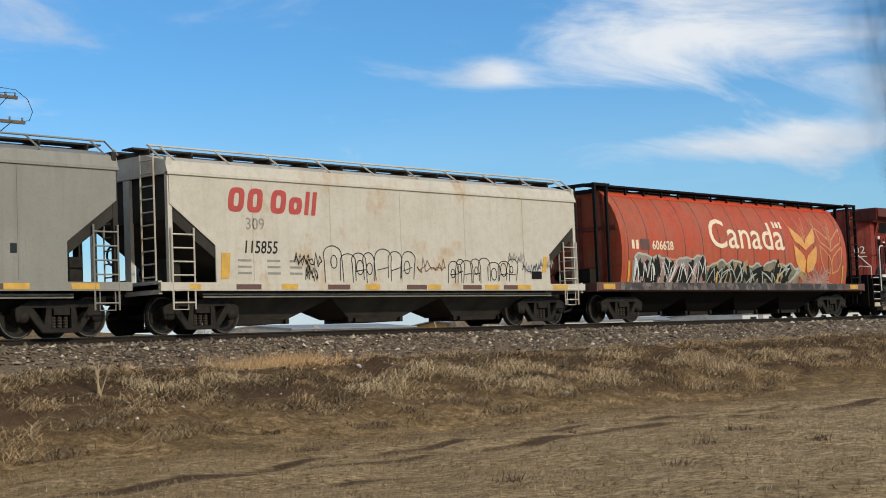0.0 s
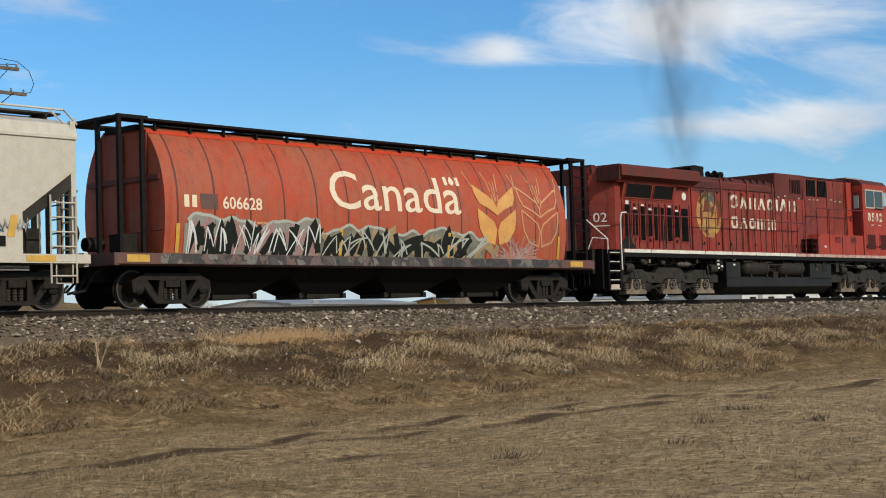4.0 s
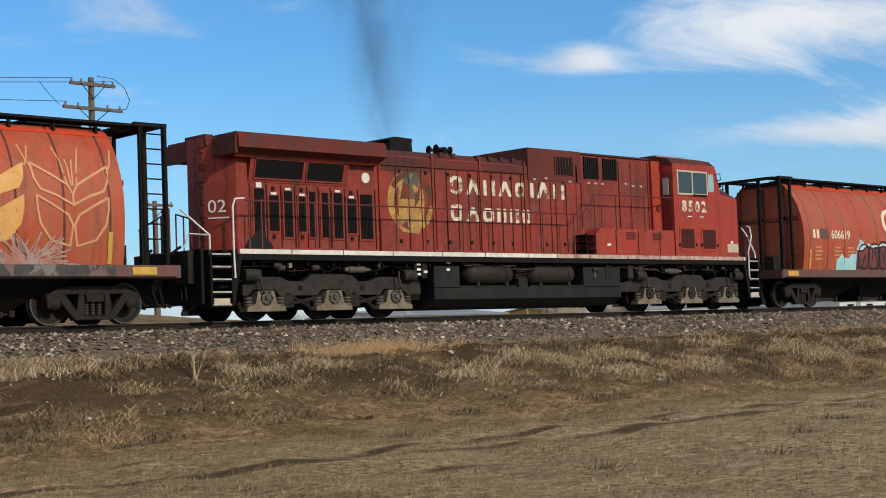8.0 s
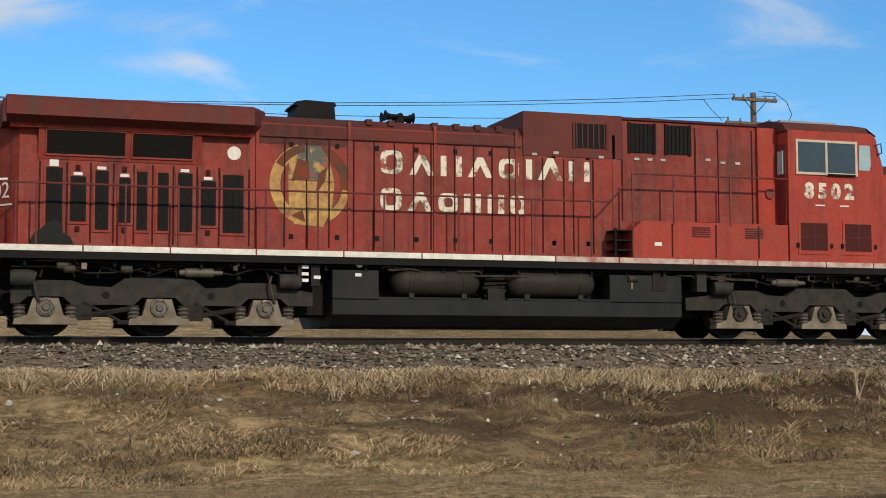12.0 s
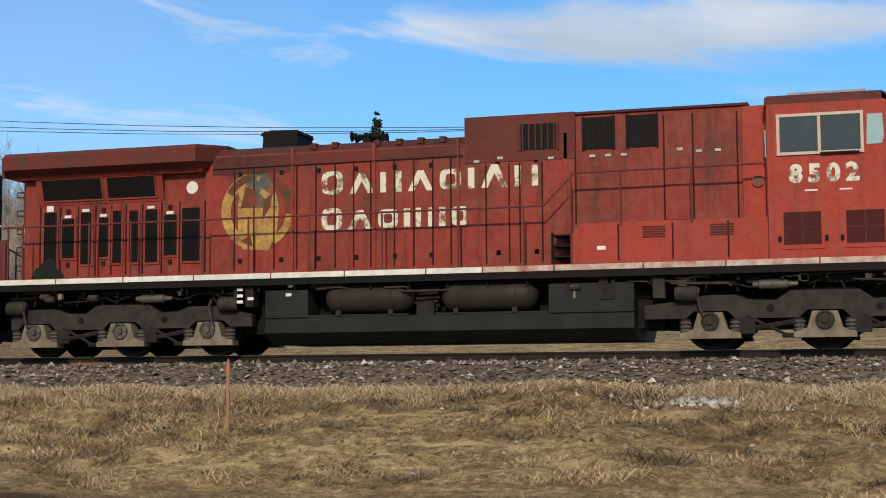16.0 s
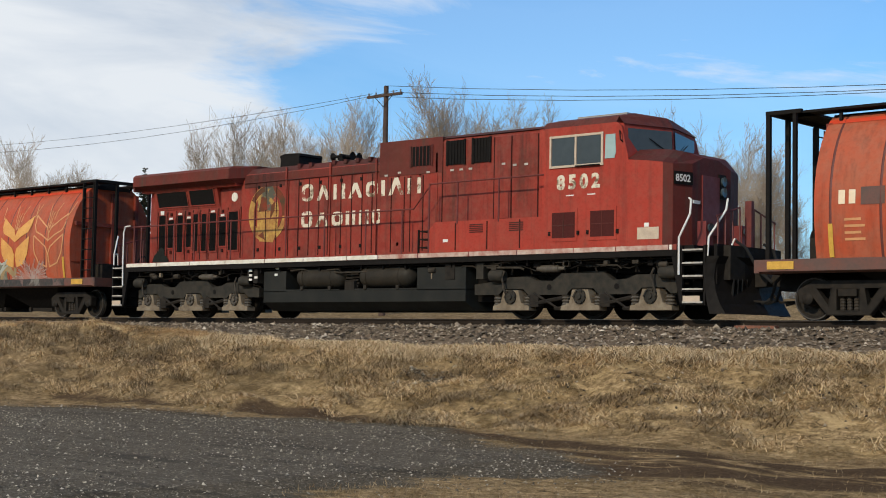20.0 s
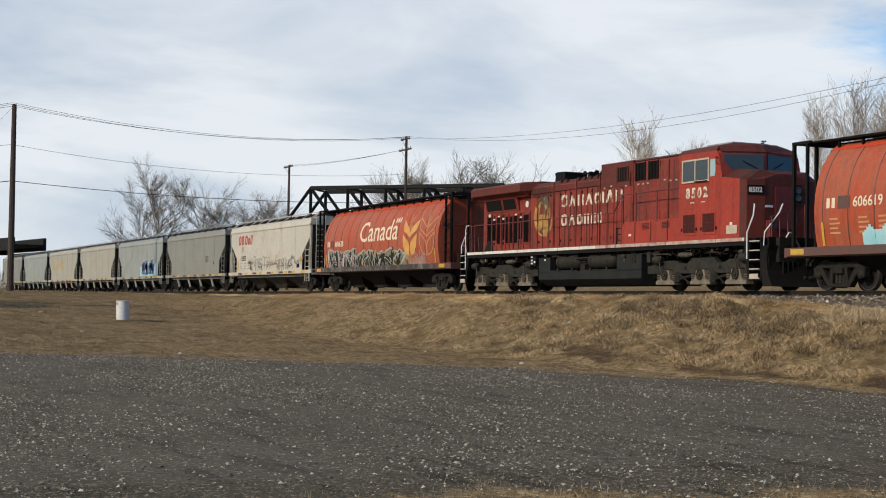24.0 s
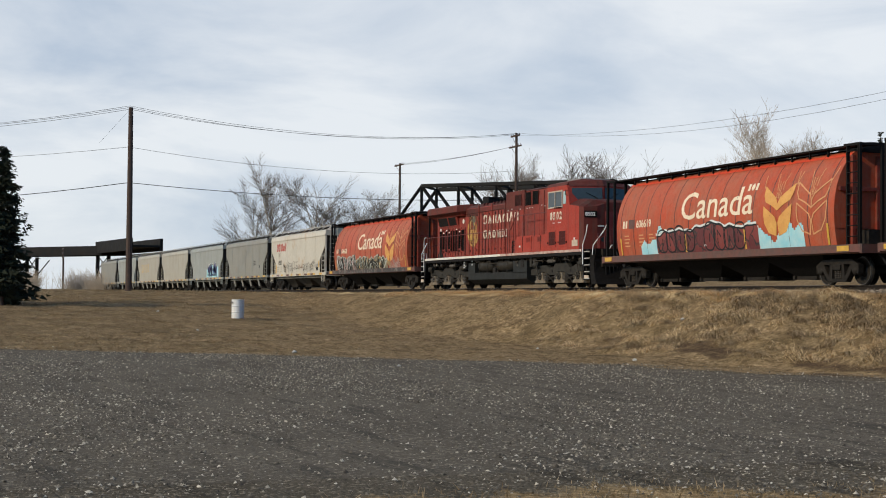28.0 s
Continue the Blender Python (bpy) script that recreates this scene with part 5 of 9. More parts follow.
def cream_hopper():
    car = straight_hopper("cream hopper car with rust stains, red marks and marker graffiti", HOPPER_CREAM, "cream")
    block_letters("maker_letter", car, [("ring", 0.48, 1), ("ring", 0.46, 1)], -5.78, 2.82, 3.40, 0.10, RED_LETTER, slant=0.16, bold=1.35)
    block_letters("maker_letter", car, [("ring", 0.48, 1), ("ring", 0.42, 0.74), ("bar", 0.13, 1), ("bar", 0.13, 1)], -4.48, 2.82, 3.40, 0.10, RED_LETTER, slant=0.16, bold=1.35)
    lettering("car_number", "115855", 0.42, MARKER, car, (-5.35, -1.556, 1.86), 0.002, None, 0.86, "", 0.004, 0.15)
    lettering("old_number", "309", 0.40, HOPPER_SHADOW, car, (-5.25, -1.556, 2.42), 0.002, None, 1.0, "faint old number", 0.0)
    bm = bmesh.new()
    for k in range(3):
        for u in (-5.5, -4.6, -3.9):
            box(bm, u, u + 0.4, -1.558, -1.552, 1.66 - 0.15 * k, 1.71 - 0.15 * k)
    pieces("data_line", bm, HOPPER_SHADOW, car)
    bm = bmesh.new()
    arch_word(bm, -2.75, 1.26, 0.80, 7, 2, side_wall)
    pieces("graffiti", bm, MARKER, car, "thin black outline graffiti")
    bm = bmesh.new()
    arch_word(bm, 1.75, 1.24, 0.66, 8, 7, side_wall)
    pieces("graffiti", bm, MARKER, car, "thin black outline graffiti")
    for i, (u, z, w, h, m) in enumerate(((-3.75, 1.55, 0.9, 0.35, MARKER), (-3.4, 1.2, 0.4, 0.5, MARKER), (0.55, 1.45, 1.1, 0.40, RUST_LINE), (4.3, 1.75, 0.7, 0.3, HOPPER_SHADOW), (4.9, 1.45, 0.8, 0.35, BLUE_LINE), (5.7, 1.6, 0.6, 0.3, HOPPER_SHADOW))):
        bm = bmesh.new()
        scrawl(bm, u, z, w, h, i + 20, side_wall)
        scrawl(bm, u, z + 0.05, w, h, i + 40, side_wall)
        pieces("graffiti", bm, m, car)
    bm = bmesh.new()
    prism(bm, [(-6.02, 1.25), (-5.78, 1.25), (-5.72, 1.85), (-5.98, 1.85)], -1.560, -1.552)
    prism(bm, [(5.78, 1.5), (5.95, 1.5), (6.05, 1.95), (5.88, 1.95)], -1.560, -1.552)
    pieces("reflector", bm, YELLOW, car)
    bm = bmesh.new()
    box(bm, 5.3, 5.75, -1.560, -1.552, 1.3, 1.52)
    part("data_plate", bm, BLACK, car)
    return car


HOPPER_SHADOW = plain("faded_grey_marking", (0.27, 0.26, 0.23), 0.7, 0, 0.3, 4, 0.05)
RUST_LINE = plain("rust_marker", (0.22, 0.12, 0.07), 0.7)
BLUE_LINE = plain("blue_marker", (0.06, 0.10, 0.16), 0.7)


def grey_hopper(label, material, seed, decor):
    car = straight_hopper(label, material, "grey", seed < 2)
    if decor == "ring":
        bm = bmesh.new()
        ribbon(bm, [(0.1 + 0.36 * math.cos(2 * math.pi * k / 20), 2.75 + 0.52 * math.sin(2 * math.pi * k / 20)) for k in range(21)], 0.10, 0.008, side_wall)
        ribbon(bm, [(0.1, 2.4), (0.1, 3.1)], 0.2, 0.008, side_wall)
        part("round_mark", bm, HOPPER_SHADOW, car, "faded round mark")
        bm = bmesh.new()
        for k in range(3):
            box(bm, 2.9, 3.6, -1.560, -1.552, 2.25 - 0.14 * k, 2.31 - 0.14 * k)
        box(bm, 4.8, 4.95, -1.560, -1.552, 1.75, 1.95)
        pieces("data_line", bm, MARKER, car)
    elif decor == "tag":
        bm = bmesh.new()
        e = ragged(12, 2.25, 0.15)
        us, zs = [0.5 + 0.12 * k for k in range(44)], [1.2 + 0.1 * k for k in range(14)]
        patch(bm, lambda u, z: z < e(u) - 0.12 * abs(u - 3.2), us, zs, side_wall, 0.008)
        part("graffiti", bm, TAG_BLUE, car, "blue spray-painted field")
        bm = bmesh.new()
        bubble_word(bm, 1.6, 1.35, 0.95, 5, 5, side_wall, 0.14)
        pieces("graffiti", bm, TAG_WHITE, car)
        wild_letters(car, 1.1, 4.7, 1.25, lambda u: 2.35, 9, 0.85, 0.22, TAG_DEEP, 0.012, side_wall, "deep blue spray-painted stroke")
        bm = bmesh.new()
        bubble_word(bm, 1.62, 1.33, 0.95, 5, 5, side_wall, 0.07)
        part("graffiti_outline", bm, MARKER, car)
    elif decor == "letters":
        block_letters("maker_letter", car, [("ring", 0.75, 1), ("wedge", 0.6, 1), ("twin", 0.75, 1), ("bar", 0.3, 1), ("ring", 0.7, 1)], -4.5, 2.1, 3.0, 0.5, YELLOW)
    return car

# ---- the locomotive ----
ENGINE_BRIGHT = paint("engine_red_cab", (0.340, 0.036, 0.021), (0.265, 0.033, 0.020), dirt=(0.05, 0.018, 0.013), streak=0.5, rust=(0.12, 0.04, 0.02), amount=0.25, rough=0.6, dust=0.12)
NOSE = ((17.34, 1.528, 3.78, 3.52), (17.9, 1.528, 3.76, 3.46), (18.25, 1.50, 3.72, 3.41), (18.42, 1.36, 3.68, 3.38), (18.56, 0.80, 3.60, 3.42))    # x, half width, top, edge
GLASS = plain("cab_glass", (0.045, 0.06, 0.068), 0.08, 0, 0.2, 1, 0.0)
GLASS.node_tree.nodes["Principled BSDF"].inputs["Specular IOR Level"].default_value = 0.3
FRAME_TAN = plain("window_frame_tan", (0.52, 0.42, 0.32), 0.6, 0, 0.25, 5, 0.05)
STEP_DIRTY = plain("step_edge_dirty", (0.50, 0.48, 0.44), 0.7, 0, 0.5, 6, 0.05, (0.25, 0.22, 0.19))
PIPE_DULL = plain("dull_pipe", (0.075, 0.063, 0.050), 0.6, 0.2, 0.5, 5, 0.1, (0.025, 0.022, 0.018))
MUD_WHITE = plain("step_edge_white", (0.70, 0.69, 0.66), 0.6, 0, 0.2, 5, 0.05)


def worn_letter_material():
    n = Nodes("worn_letter_paint")
    c = n.blend(n.span(n.noise(3.4, 6, 0.7), 0.50, 0.60), (0.60, 0.54, 0.43), (0.13, 0.09, 0.045))
    c = n.blend(n.span(n.noise(2.6, 6, 0.7, n.coords(loc=(4, 2, 1))), 0.56, 0.62), c, (0.22, 0.03, 0.018))
    return n.finish(c, 0.6)


def shield_material():
    """Flaking shield: gold, green-grey and bare red."""
    n = Nodes("flaked_shield")
    c = n.blend(n.span(n.noise(2.3, 6, 0.7), 0.43, 0.50), (0.36, 0.21, 0.045), (0.060, 0.060, 0.040))
    c = n.blend(n.span(n.noise(3.0, 5, 0.7, n.coords(loc=(3, 1, 5))), 0.55, 0.60), c, (0.22, 0.03, 0.018))
    return n.finish(c, 0.6)


ENGINE_WING = paint("engine_wing_red", (0.125, 0.019, 0.013), (0.080, 0.017, 0.012), streak=0.7, dust=0.05, rough=0.65, rust=(0.08, 0.035, 0.02), amount=0.4)
SEAM_BLACK = plain("door_seam_black", (0.020, 0.008, 0.007), 0.7, 0, 0.4, 6, 0.1, (0.045, 0.010, 0.008))
SOOT = paint("sooty_red", (0.075, 0.017, 0.013), (0.10, 0.020, 0.014), dirt=(0.016, 0.011, 0.010), streak=0.85, dust=0.08, rough=0.7)
WORN_LETTER, SHIELD = worn_letter_material(), shield_material()
SHIELD_OLIVE = plain("shield_olive", (0.055, 0.050, 0.028), 0.7, 0, 0.4, 3.0, 0.05, (0.20, 0.040, 0.022))
SHIELD_GOLD = plain("shield_gold", (0.50, 0.31, 0.06), 0.6, 0, 0.4, 4, 0.05, (0.20, 0.06, 0.02))


SPRING_STEEL = plain("spring_steel", (0.11, 0.095, 0.075), 0.6, 0.2, 0.4, 8, 0.1, (0.05, 0.042, 0.034))
CAP_STEEL = plain("bearing_cap_steel", (0.13, 0.11, 0.085), 0.5, 0.4, 0.5, 9, 0.3, (0.035, 0.028, 0.022))


def engine_truck(thing, axles):
    x0, x1, x2 = axles
    c = x1
    bm = bmesh.new()
    box(bm, c - 0.5, c + 0.5, -1.0, 1.0, 0.7, 1.1)
    truck = part("truck", bm, IRON_GREY, thing, "grey cast three-axle truck")
    for s in (-1, 1):
        bm = bmesh.new()
        ya, yb = (-1.24, -1.06) if s < 0 else (1.06, 1.24)
        lo, hi = (x0 - 0.60, x2 + 0.92) if x0 < 5 else (x0 - 1.20, x2 + 0.62)
        out = [(lo, 0.57), (x0 - 0.45, 0.57), (x0 - 0.30, 0.70), (x0 + 0.30, 0.70), (x0 + 0.45, 0.56), (c - 0.45, 0.56), (c - 0.30, 0.70), (c + 0.30, 0.70), (c + 0.45, 0.56), (x2 - 0.45, 0.56), (x2 - 0.30, 0.70), (x2 + 0.30, 0.70),
               (x2 + 0.45, 0.57), (hi, 0.57), (hi, 0.82), (x2 + 0.5, 0.90), (x2 + 0.1, 0.99), (x2 - 0.45, 0.99), (x2 - 0.7, 0.90), (c + 0.85, 0.88), (c + 0.60, 1.05), (c - 0.60, 1.05), (c - 0.85, 0.88), (x0 + 0.7, 0.90), (x0 + 0.45, 0.99),
               (x0 - 0.1, 0.99), (x0 - 0.45, 0.90), (lo, 0.82)]
        prism(bm, out, ya, yb)
        part("side_frame", bm, IRON_GREY, truck, "", False, 0.02)
    for s in (-1, 1):
        for d in (-0.95, 0.95):
            bm = bmesh.new()
            lathe(bm, [(s * 1.20, 0.0), (s * 1.20, 0.07), (s * 1.246, 0.07), (s * 1.248, 0.0)], (c + d, 0, 0.735), "y", 12)
            part("frame_hole", bm, GRILLE, truck)
    for i, a in enumerate(axles):
        for s in (-1, 1):
            bm = bmesh.new()
            ya, yb = (-1.33, -1.05) if s < 0 else (1.05, 1.33)
            prism(bm, [(a - 0.55, 0.20), (a + 0.55, 0.20), (a + 0.54, 0.30), (a + 0.31, 0.37), (a + 0.22, 0.67), (a - 0.22, 0.67), (a - 0.31, 0.37), (a - 0.54, 0.30)], ya, yb)
            jb = part("journal_box", bm, DUSTY, truck, "dust-covered journal box", False, 0.025)
        for s in (-1, 1):
            bm = bmesh.new()
            lathe(bm, [(s * 1.33, 0.17), (s * 1.37, 0.165), (s * 1.375, 0.13), (s * 1.36, 0.12), (s * 1.36, 0.07), (s * 1.40, 0.06), (s * 1.40, 0.0)], (a, 0, 0.51), "y", 18)
            for k in range(6):
                w = 2 * math.pi * k / 6
                lathe(bm, [(s * 1.37, 0.022), (s * 1.40, 0.02), (s * 1.40, 0)], (a + 0.145 * math.cos(w), 0, 0.51 + 0.145 * math.sin(w)), "y", 6)
            part("bearing_cap", bm, IRON_GREY if a > 10 else CAP_STEEL, truck, "" if a > 10 else "worn steel bearing cap", True)
        for y in (-1.16, 1.16):
            for d in (-0.45, 0.45):
                bm = bmesh.new()
                lathe(bm, [(0.30 + 0.036 * k, 0.12 if k % 2 else 0.085) for k in range(8)], (a + d, y * 1.06, 0), "z", 10)
                part("coil_spring", bm, SPRING_STEEL, truck, "dusty steel spring stack")
        add_wheelset(thing, a, 0.52)
    # traction motors between the wheels
    for a in axles:
        bm = bmesh.new()
        lathe(bm, [(-0.62, 0.0), (-0.62, 0.40), (0.62, 0.40), (0.62, 0.0)], (a + (0.42 if a < c + 0.1 else -0.42), 0, 0.66), "y", 14)
        part("traction_motor", bm, BLACK, truck)
    bm = bmesh.new()
    box(bm, x0 - 0.95, x2 + 0.95, -0.60, 0.60, 0.40, 1.40)
    part("bolster", bm, BLACK, truck)
    for k in range(3):
        bm = bmesh.new()
        u = x0 + 0.95 + 0.95 * k
        box(bm, u, u + 0.30, -1.22, -1.0, 1.20, 1.42)
        part("rubber_stack", bm, RUBBER, truck)
    # brake cylinders, rods and hoses in front of the frame
    for d, l in ((x0 - 0.62, 0.42), (x2 + 0.25, 0.42)):
        bm = bmesh.new()
        lathe(bm, [(0, 0.0), (0, 0.13), (0.06, 0.15), (l - 0.06, 0.15), (l, 0.12), (l, 0)], (d, -1.32, 1.02), "x", 14)
        part("brake_cylinder", bm, IRON_GREY, truck, "", True)
    bm = bmesh.new()
    lathe(bm, [(0, 0.0), (0, 0.05), (0.10, 0.06), (0.12, 0.085), (0.62, 0.085), (0.64, 0.05), (0.80, 0.04), (0.80, 0.0)], (c + 0.35 if x0 < 5 else c - 1.25, -1.30, 1.16), "x", 14)
    part("shock_absorber", bm, SPRING_STEEL, truck, "grey shock absorber", True)
    for d in (x0 - 0.18, x2 + 0.1):
        bm = bmesh.new()
        pipe(bm, [(d, -1.36, 1.12), (d - 0.04, -1.40, 0.98), (d + 0.02, -1.41, 0.72), (d + 0.06, -1.40, 0.60)], 0.026, 6)
        part("sand_pipe", bm, PIPE_DULL, truck)
    for a, b in ((x0 + 0.55, c - 0.45), (c + 0.55, x2 - 0.45)):
        bm = bmesh.new()
        rod(bm, (a, -1.26, 0.34), (b, -1.26, 0.50), 0.05, 6)
        box(bm, a - 0.1, a + 0.25, -1.30, -1.1, 0.28, 0.56)
        rod(bm, (a + 0.1, -1.28, 0.60), (b - 0.2, -1.28, 0.24), 0.03, 6)
        rod(bm, (b - 0.3, -1.28, 0.24), (b + 0.1, -1.28, 0.24), 0.045, 6)
        part("brake_rod", bm, IRON, truck)
    bm = bmesh.new()
    pipe(bm, [(x0 - 0.6, -1.28, 1.22), (x0 + 0.3, -1.28, 1.24), (x0 + 0.7, -1.28, 1.12), (c - 0.8, -1.28, 1.14), (c - 0.4, -1.28, 1.28), (c + 0.5, -1.28, 1.28), (x2 - 0.6, -1.28, 1.13), (x2 - 0.2, -1.28, 1.25), (x2 + 0.6, -1.28, 1.22)], 0.016, 5)
    for k, (a, b, h) in enumerate(((x0 + 0.9, x0 + 1.5, 1.32), (c - 0.2, c + 0.35, 1.38), (c + 0.9, c + 1.5, 1.30), (x0 - 0.1, x0 + 0.5, 1.36), (x2 - 0.5, x2 + 0.1, 1.35))):
        pipe(bm, [(a, -1.18, 1.05), (a + 0.08, -1.2, h - 0.05), ((a + b) / 2, -1.22, h), (b - 0.08, -1.2, h - 0.07), (b, -1.16, 1.06)], 0.022, 6)
    rod(bm, (c - 0.9, -1.15, 1.30), (c - 0.1, -1.15, 1.32), 0.075, 8)
    part("air_hose", bm, IRON, truck)
    for k in range(5):
        bm = bmesh.new()
        lathe(bm, [(1.18, 0.05), (1.36, 0.05)], (c + 0.10 + 0.10 * k, -1.18, 0), "z", 8)
        part("sand_hose", bm, IRON, truck)


def red_panel_lines(thing, xs, y, z0, z1):
    for x in xs:
        bm = bmesh.new()
        box(bm, x - 0.015, x + 0.015, y - 0.010, y + 0.01, z0, z1)
        part("door_seam", bm, SEAM_BLACK, thing)


def engine():
    th = tagged(new("locomotive"), "weathered red diesel locomotive with flaking white lettering, pushing at mid-train", "locomotive")
    # frame and walkway
    bm = bmesh.new()
    box(bm, -1.25, 19.0, -1.42, 1.42, 1.46, 1.585)
    box(bm, -1.0, 18.8, -0.75, 0.75, 1.05, 1.46)
    box(bm, -2.0, -1.2, -0.5, 0.5, 0.75, 1.58)
    box(bm, 18.9, 19.7, -0.5, 0.5, 0.75, 1.58)
    frame_ = part("underframe", bm, BLACK, th)
    bm = bmesh.new()
    box(bm, -0.9, 18.62, -1.52, -1.42, 1.36, 1.49)
    box(bm, -0.9, 18.62, 1.42, 1.52, 1.36, 1.49)
    part("side_channel", bm, BLACK, th)
    r = random.Random(5)
    x = -0.85
    while x < 18.5:
        w = min(r.uniform(1.1, 1.7), 18.55 - x)
        if not 3.0 < x + w / 2 < 3.6 and not (x > 16.5 and x < 17.0):
            bm = bmesh.new()
            box(bm, x, x + w - 0.03, -1.535, -1.515, 1.495, 1.60)
            part("sill_stripe", bm, WHITE if not 9.0 < x < 17.5 else WHITE_FLAKED, th, "worn white reflective stripe")
        x += w
    bm = bmesh.new()
    box(bm, -0.9, 18.62, -1.515, -1.42, 1.49, 1.61)
    box(bm, -0.9, 18.62, 1.42, 1.515, 1.49, 1.61)
    part("walkway_edge", bm, ENGINE_RED, th)
    # pipes and gear below the walkway
    bm = bmesh.new()
    for y, z, a, b in ((-1.32, 1.33, -0.6, 18.4), (-1.22, 1.26, 0.2, 18.2), (-1.36, 1.40, 3.2, 14.0)):
        rod(bm, (a, y, z), (b, y, z), 0.022, 6)
    for k in range(24):
        x = -0.4 + k * 0.78
        box(bm, x, x + 0.05, -1.40, -1.2, 1.24, 1.42)
    for k in range(30):
        x = r.choice([r.uniform(-0.4, 4.8), r.uniform(12.9, 18.3)])
        z = r.uniform(1.16, 1.36)
        if r.random() < 0.5:
            box(bm, x, x + r.uniform(0.1, 0.35), -1.3, -1.0, z, z + r.uniform(0.06, 0.16))
        else:
            pipe(bm, [(x, -1.28, z), (x + 0.25, -1.3, z - 0.08), (x + 0.6, -1.28, z + 0.04)], 0.018, 5)
    part("underfloor_gear", bm, BLACK, th)
    for k in range(34):
        u = r.choice([r.uniform(-0.6, 4.3), r.uniform(-0.6, 4.3), r.uniform(13.0, 18.2), r.uniform(13.0, 18.2), r.uniform(5.3, 12.4)])
        z = r.uniform(1.22, 1.40)
        bm = bmesh.new()
        kind = r.random()
        if kind < 0.45:
            w = r.uniform(0.4, 1.3)
            pipe(bm, [(u, -1.38, z), (u + 0.08, -1.40, z + r.uniform(-0.05, 0.05)), (u + w - 0.08, -1.40, z + r.uniform(-0.03, 0.03)), (u + w, -1.36, z - r.uniform(0.0, 0.12))], r.uniform(0.012, 0.026), 6)
            part("pipe", bm, PIPE_DULL, th)
        elif kind < 0.8:
            w = r.uniform(0.06, 0.2)
            box(bm, u, u + w, -1.42, -1.34, z - r.uniform(0.04, 0.1), z + 0.03)
            part("valve", bm, PIPE_DULL if r.random() < 0.7 else DUSTY, th)
        else:
            lathe(bm, [(0, 0.0), (0, 0.05), (0.02, 0.07), (0.20, 0.07), (0.22, 0.05), (0.22, 0.0)], (u, -1.38, z - 0.04), "x", 10)
            part("air_filter", bm, PIPE_DULL, th)
    for a, w, m in ((4.55, 0.42, IRON), (4.62, 0.18, MUD_WHITE), (11.9, 0.3, IRON), (12.9, 0.22, IRON_GREY)):
        bm = bmesh.new()
        box(bm, a, a + w, -1.40, -1.1, 0.95, 1.34)
        part("control_box", bm, m if m is not MUD_WHITE else IRON_GREY, th)
    for a, z in ((4.62, 1.27), (4.62, 1.14), (4.85, 1.08), (4.62, 1.02)):
        bm = bmesh.new()
        box(bm, a, a + 0.13, -1.410, -1.402, z, z + 0.06)
        part("control_label", bm, MUD_WHITE, th)
    # sand and equipment boxes between the tank and the trucks
    for a, b in ((4.55, 5.22), (12.55, 13.05)):
        bm = bmesh.new()
        box(bm, a, b, -0.9, 0.9, 0.42, 1.46)
        part("equipment_box", bm, BLACK, th)
    # fuel tank with recess for the air reservoirs
    bm = bmesh.new()
    low = [(-1.02, 0.20), (1.02, 0.20), (1.38, 0.42), (1.38, 0.72), (-1.38, 0.72), (-1.38, 0.42)]
    prism_x(bm, low, 5.22, 12.55)
    full = [(-1.38, 0.70), (1.38, 0.70), (1.38, 1.26), (-1.38, 1.26)]
    tank = part("fuel_tank", bm, TANK_GREY, th, "dark grey steel fuel tank", False, 0.03)
    for a, b in ((5.22, 6.12), (10.95, 12.55)):
        bm = bmesh.new()
        prism_x(bm, full, a, b)
        part("tank_end", bm, TANK_GREY, tank, "", False, 0.03)
    bm = bmesh.new()
    box(bm, 6.1, 11.0, -0.7, 0.7, 0.7, 1.3)
    part("tank_core", bm, BLACK, tank)
    bm = bmesh.new()
    box(bm, 6.12, 8.2, -1.39, -0.8, 0.722, 0.76)
    box(bm, 8.75, 10.95, -1.39, -0.8, 0.722, 0.76)
    part("tank_shelf", bm, TANK_GREY, tank)
    for a, b in ((6.42, 8.24), (8.80, 10.70)):
        bm = bmesh.new()
        n = [(a, 0.0), (a + 0.02, 0.12), (a + 0.10, 0.24), (a + 0.22, 0.30), (b - 0.22, 0.30), (b - 0.10, 0.24), (b - 0.02, 0.12), (b, 0.0)]
        lathe(bm, n, (0, -1.12, 1.08), "x", 22)
        res = part("air_reservoir", bm, TANK_BROWN, th, "brown-grey steel air cylinder", True)
        for d in (0.35, b - a - 0.40):
            bm = bmesh.new()
            lathe(bm, [(a + d - 0.02, 0.302), (a + d - 0.02, 0.312), (a + d + 0.02, 0.312), (a + d + 0.02, 0.302)], (0, -1.12, 1.08), "x", 22)
            box(bm, a + d - 0.05, a + d + 0.05, -1.42, -1.38, 0.74, 0.84)
            part("strap", bm, TANK_BROWN, res)
    bm = bmesh.new()
    for k in range(7):
        z = 0.72 + 0.08 * k
        rod(bm, (8.28 + 0.03 * (k % 3), -1.25, z), (8.78 - 0.04 * (k % 2), -1.22, z + 0.03), 0.03, 6)
    box(bm, 8.35, 8.70, -1.35, -1.0, 0.62, 0.95)
    pipe(bm, [(8.5, -1.2, 0.9), (8.5, -1.2, 1.35)], 0.025, 6)
    pieces("drain_valve", bm, IRON, th)
    bm = bmesh.new()
    box(bm, 11.42, 11.46, -1.392, -1.384, 0.98, 1.2)
    part("sight_glass", bm, DUSTY, tank)
    bm = bmesh.new()
    lathe(bm, [(-1.40, 0.0), (-1.40, 0.06), (-1.36, 0.07), (-1.30, 0.05)], (5.75, 0, 1.37), "y", 12)
    box(bm, 5.66, 5.78, -1.392, -1.385, 1.14, 1.20)
    pieces("gauge", bm, MUD_WHITE, tank)
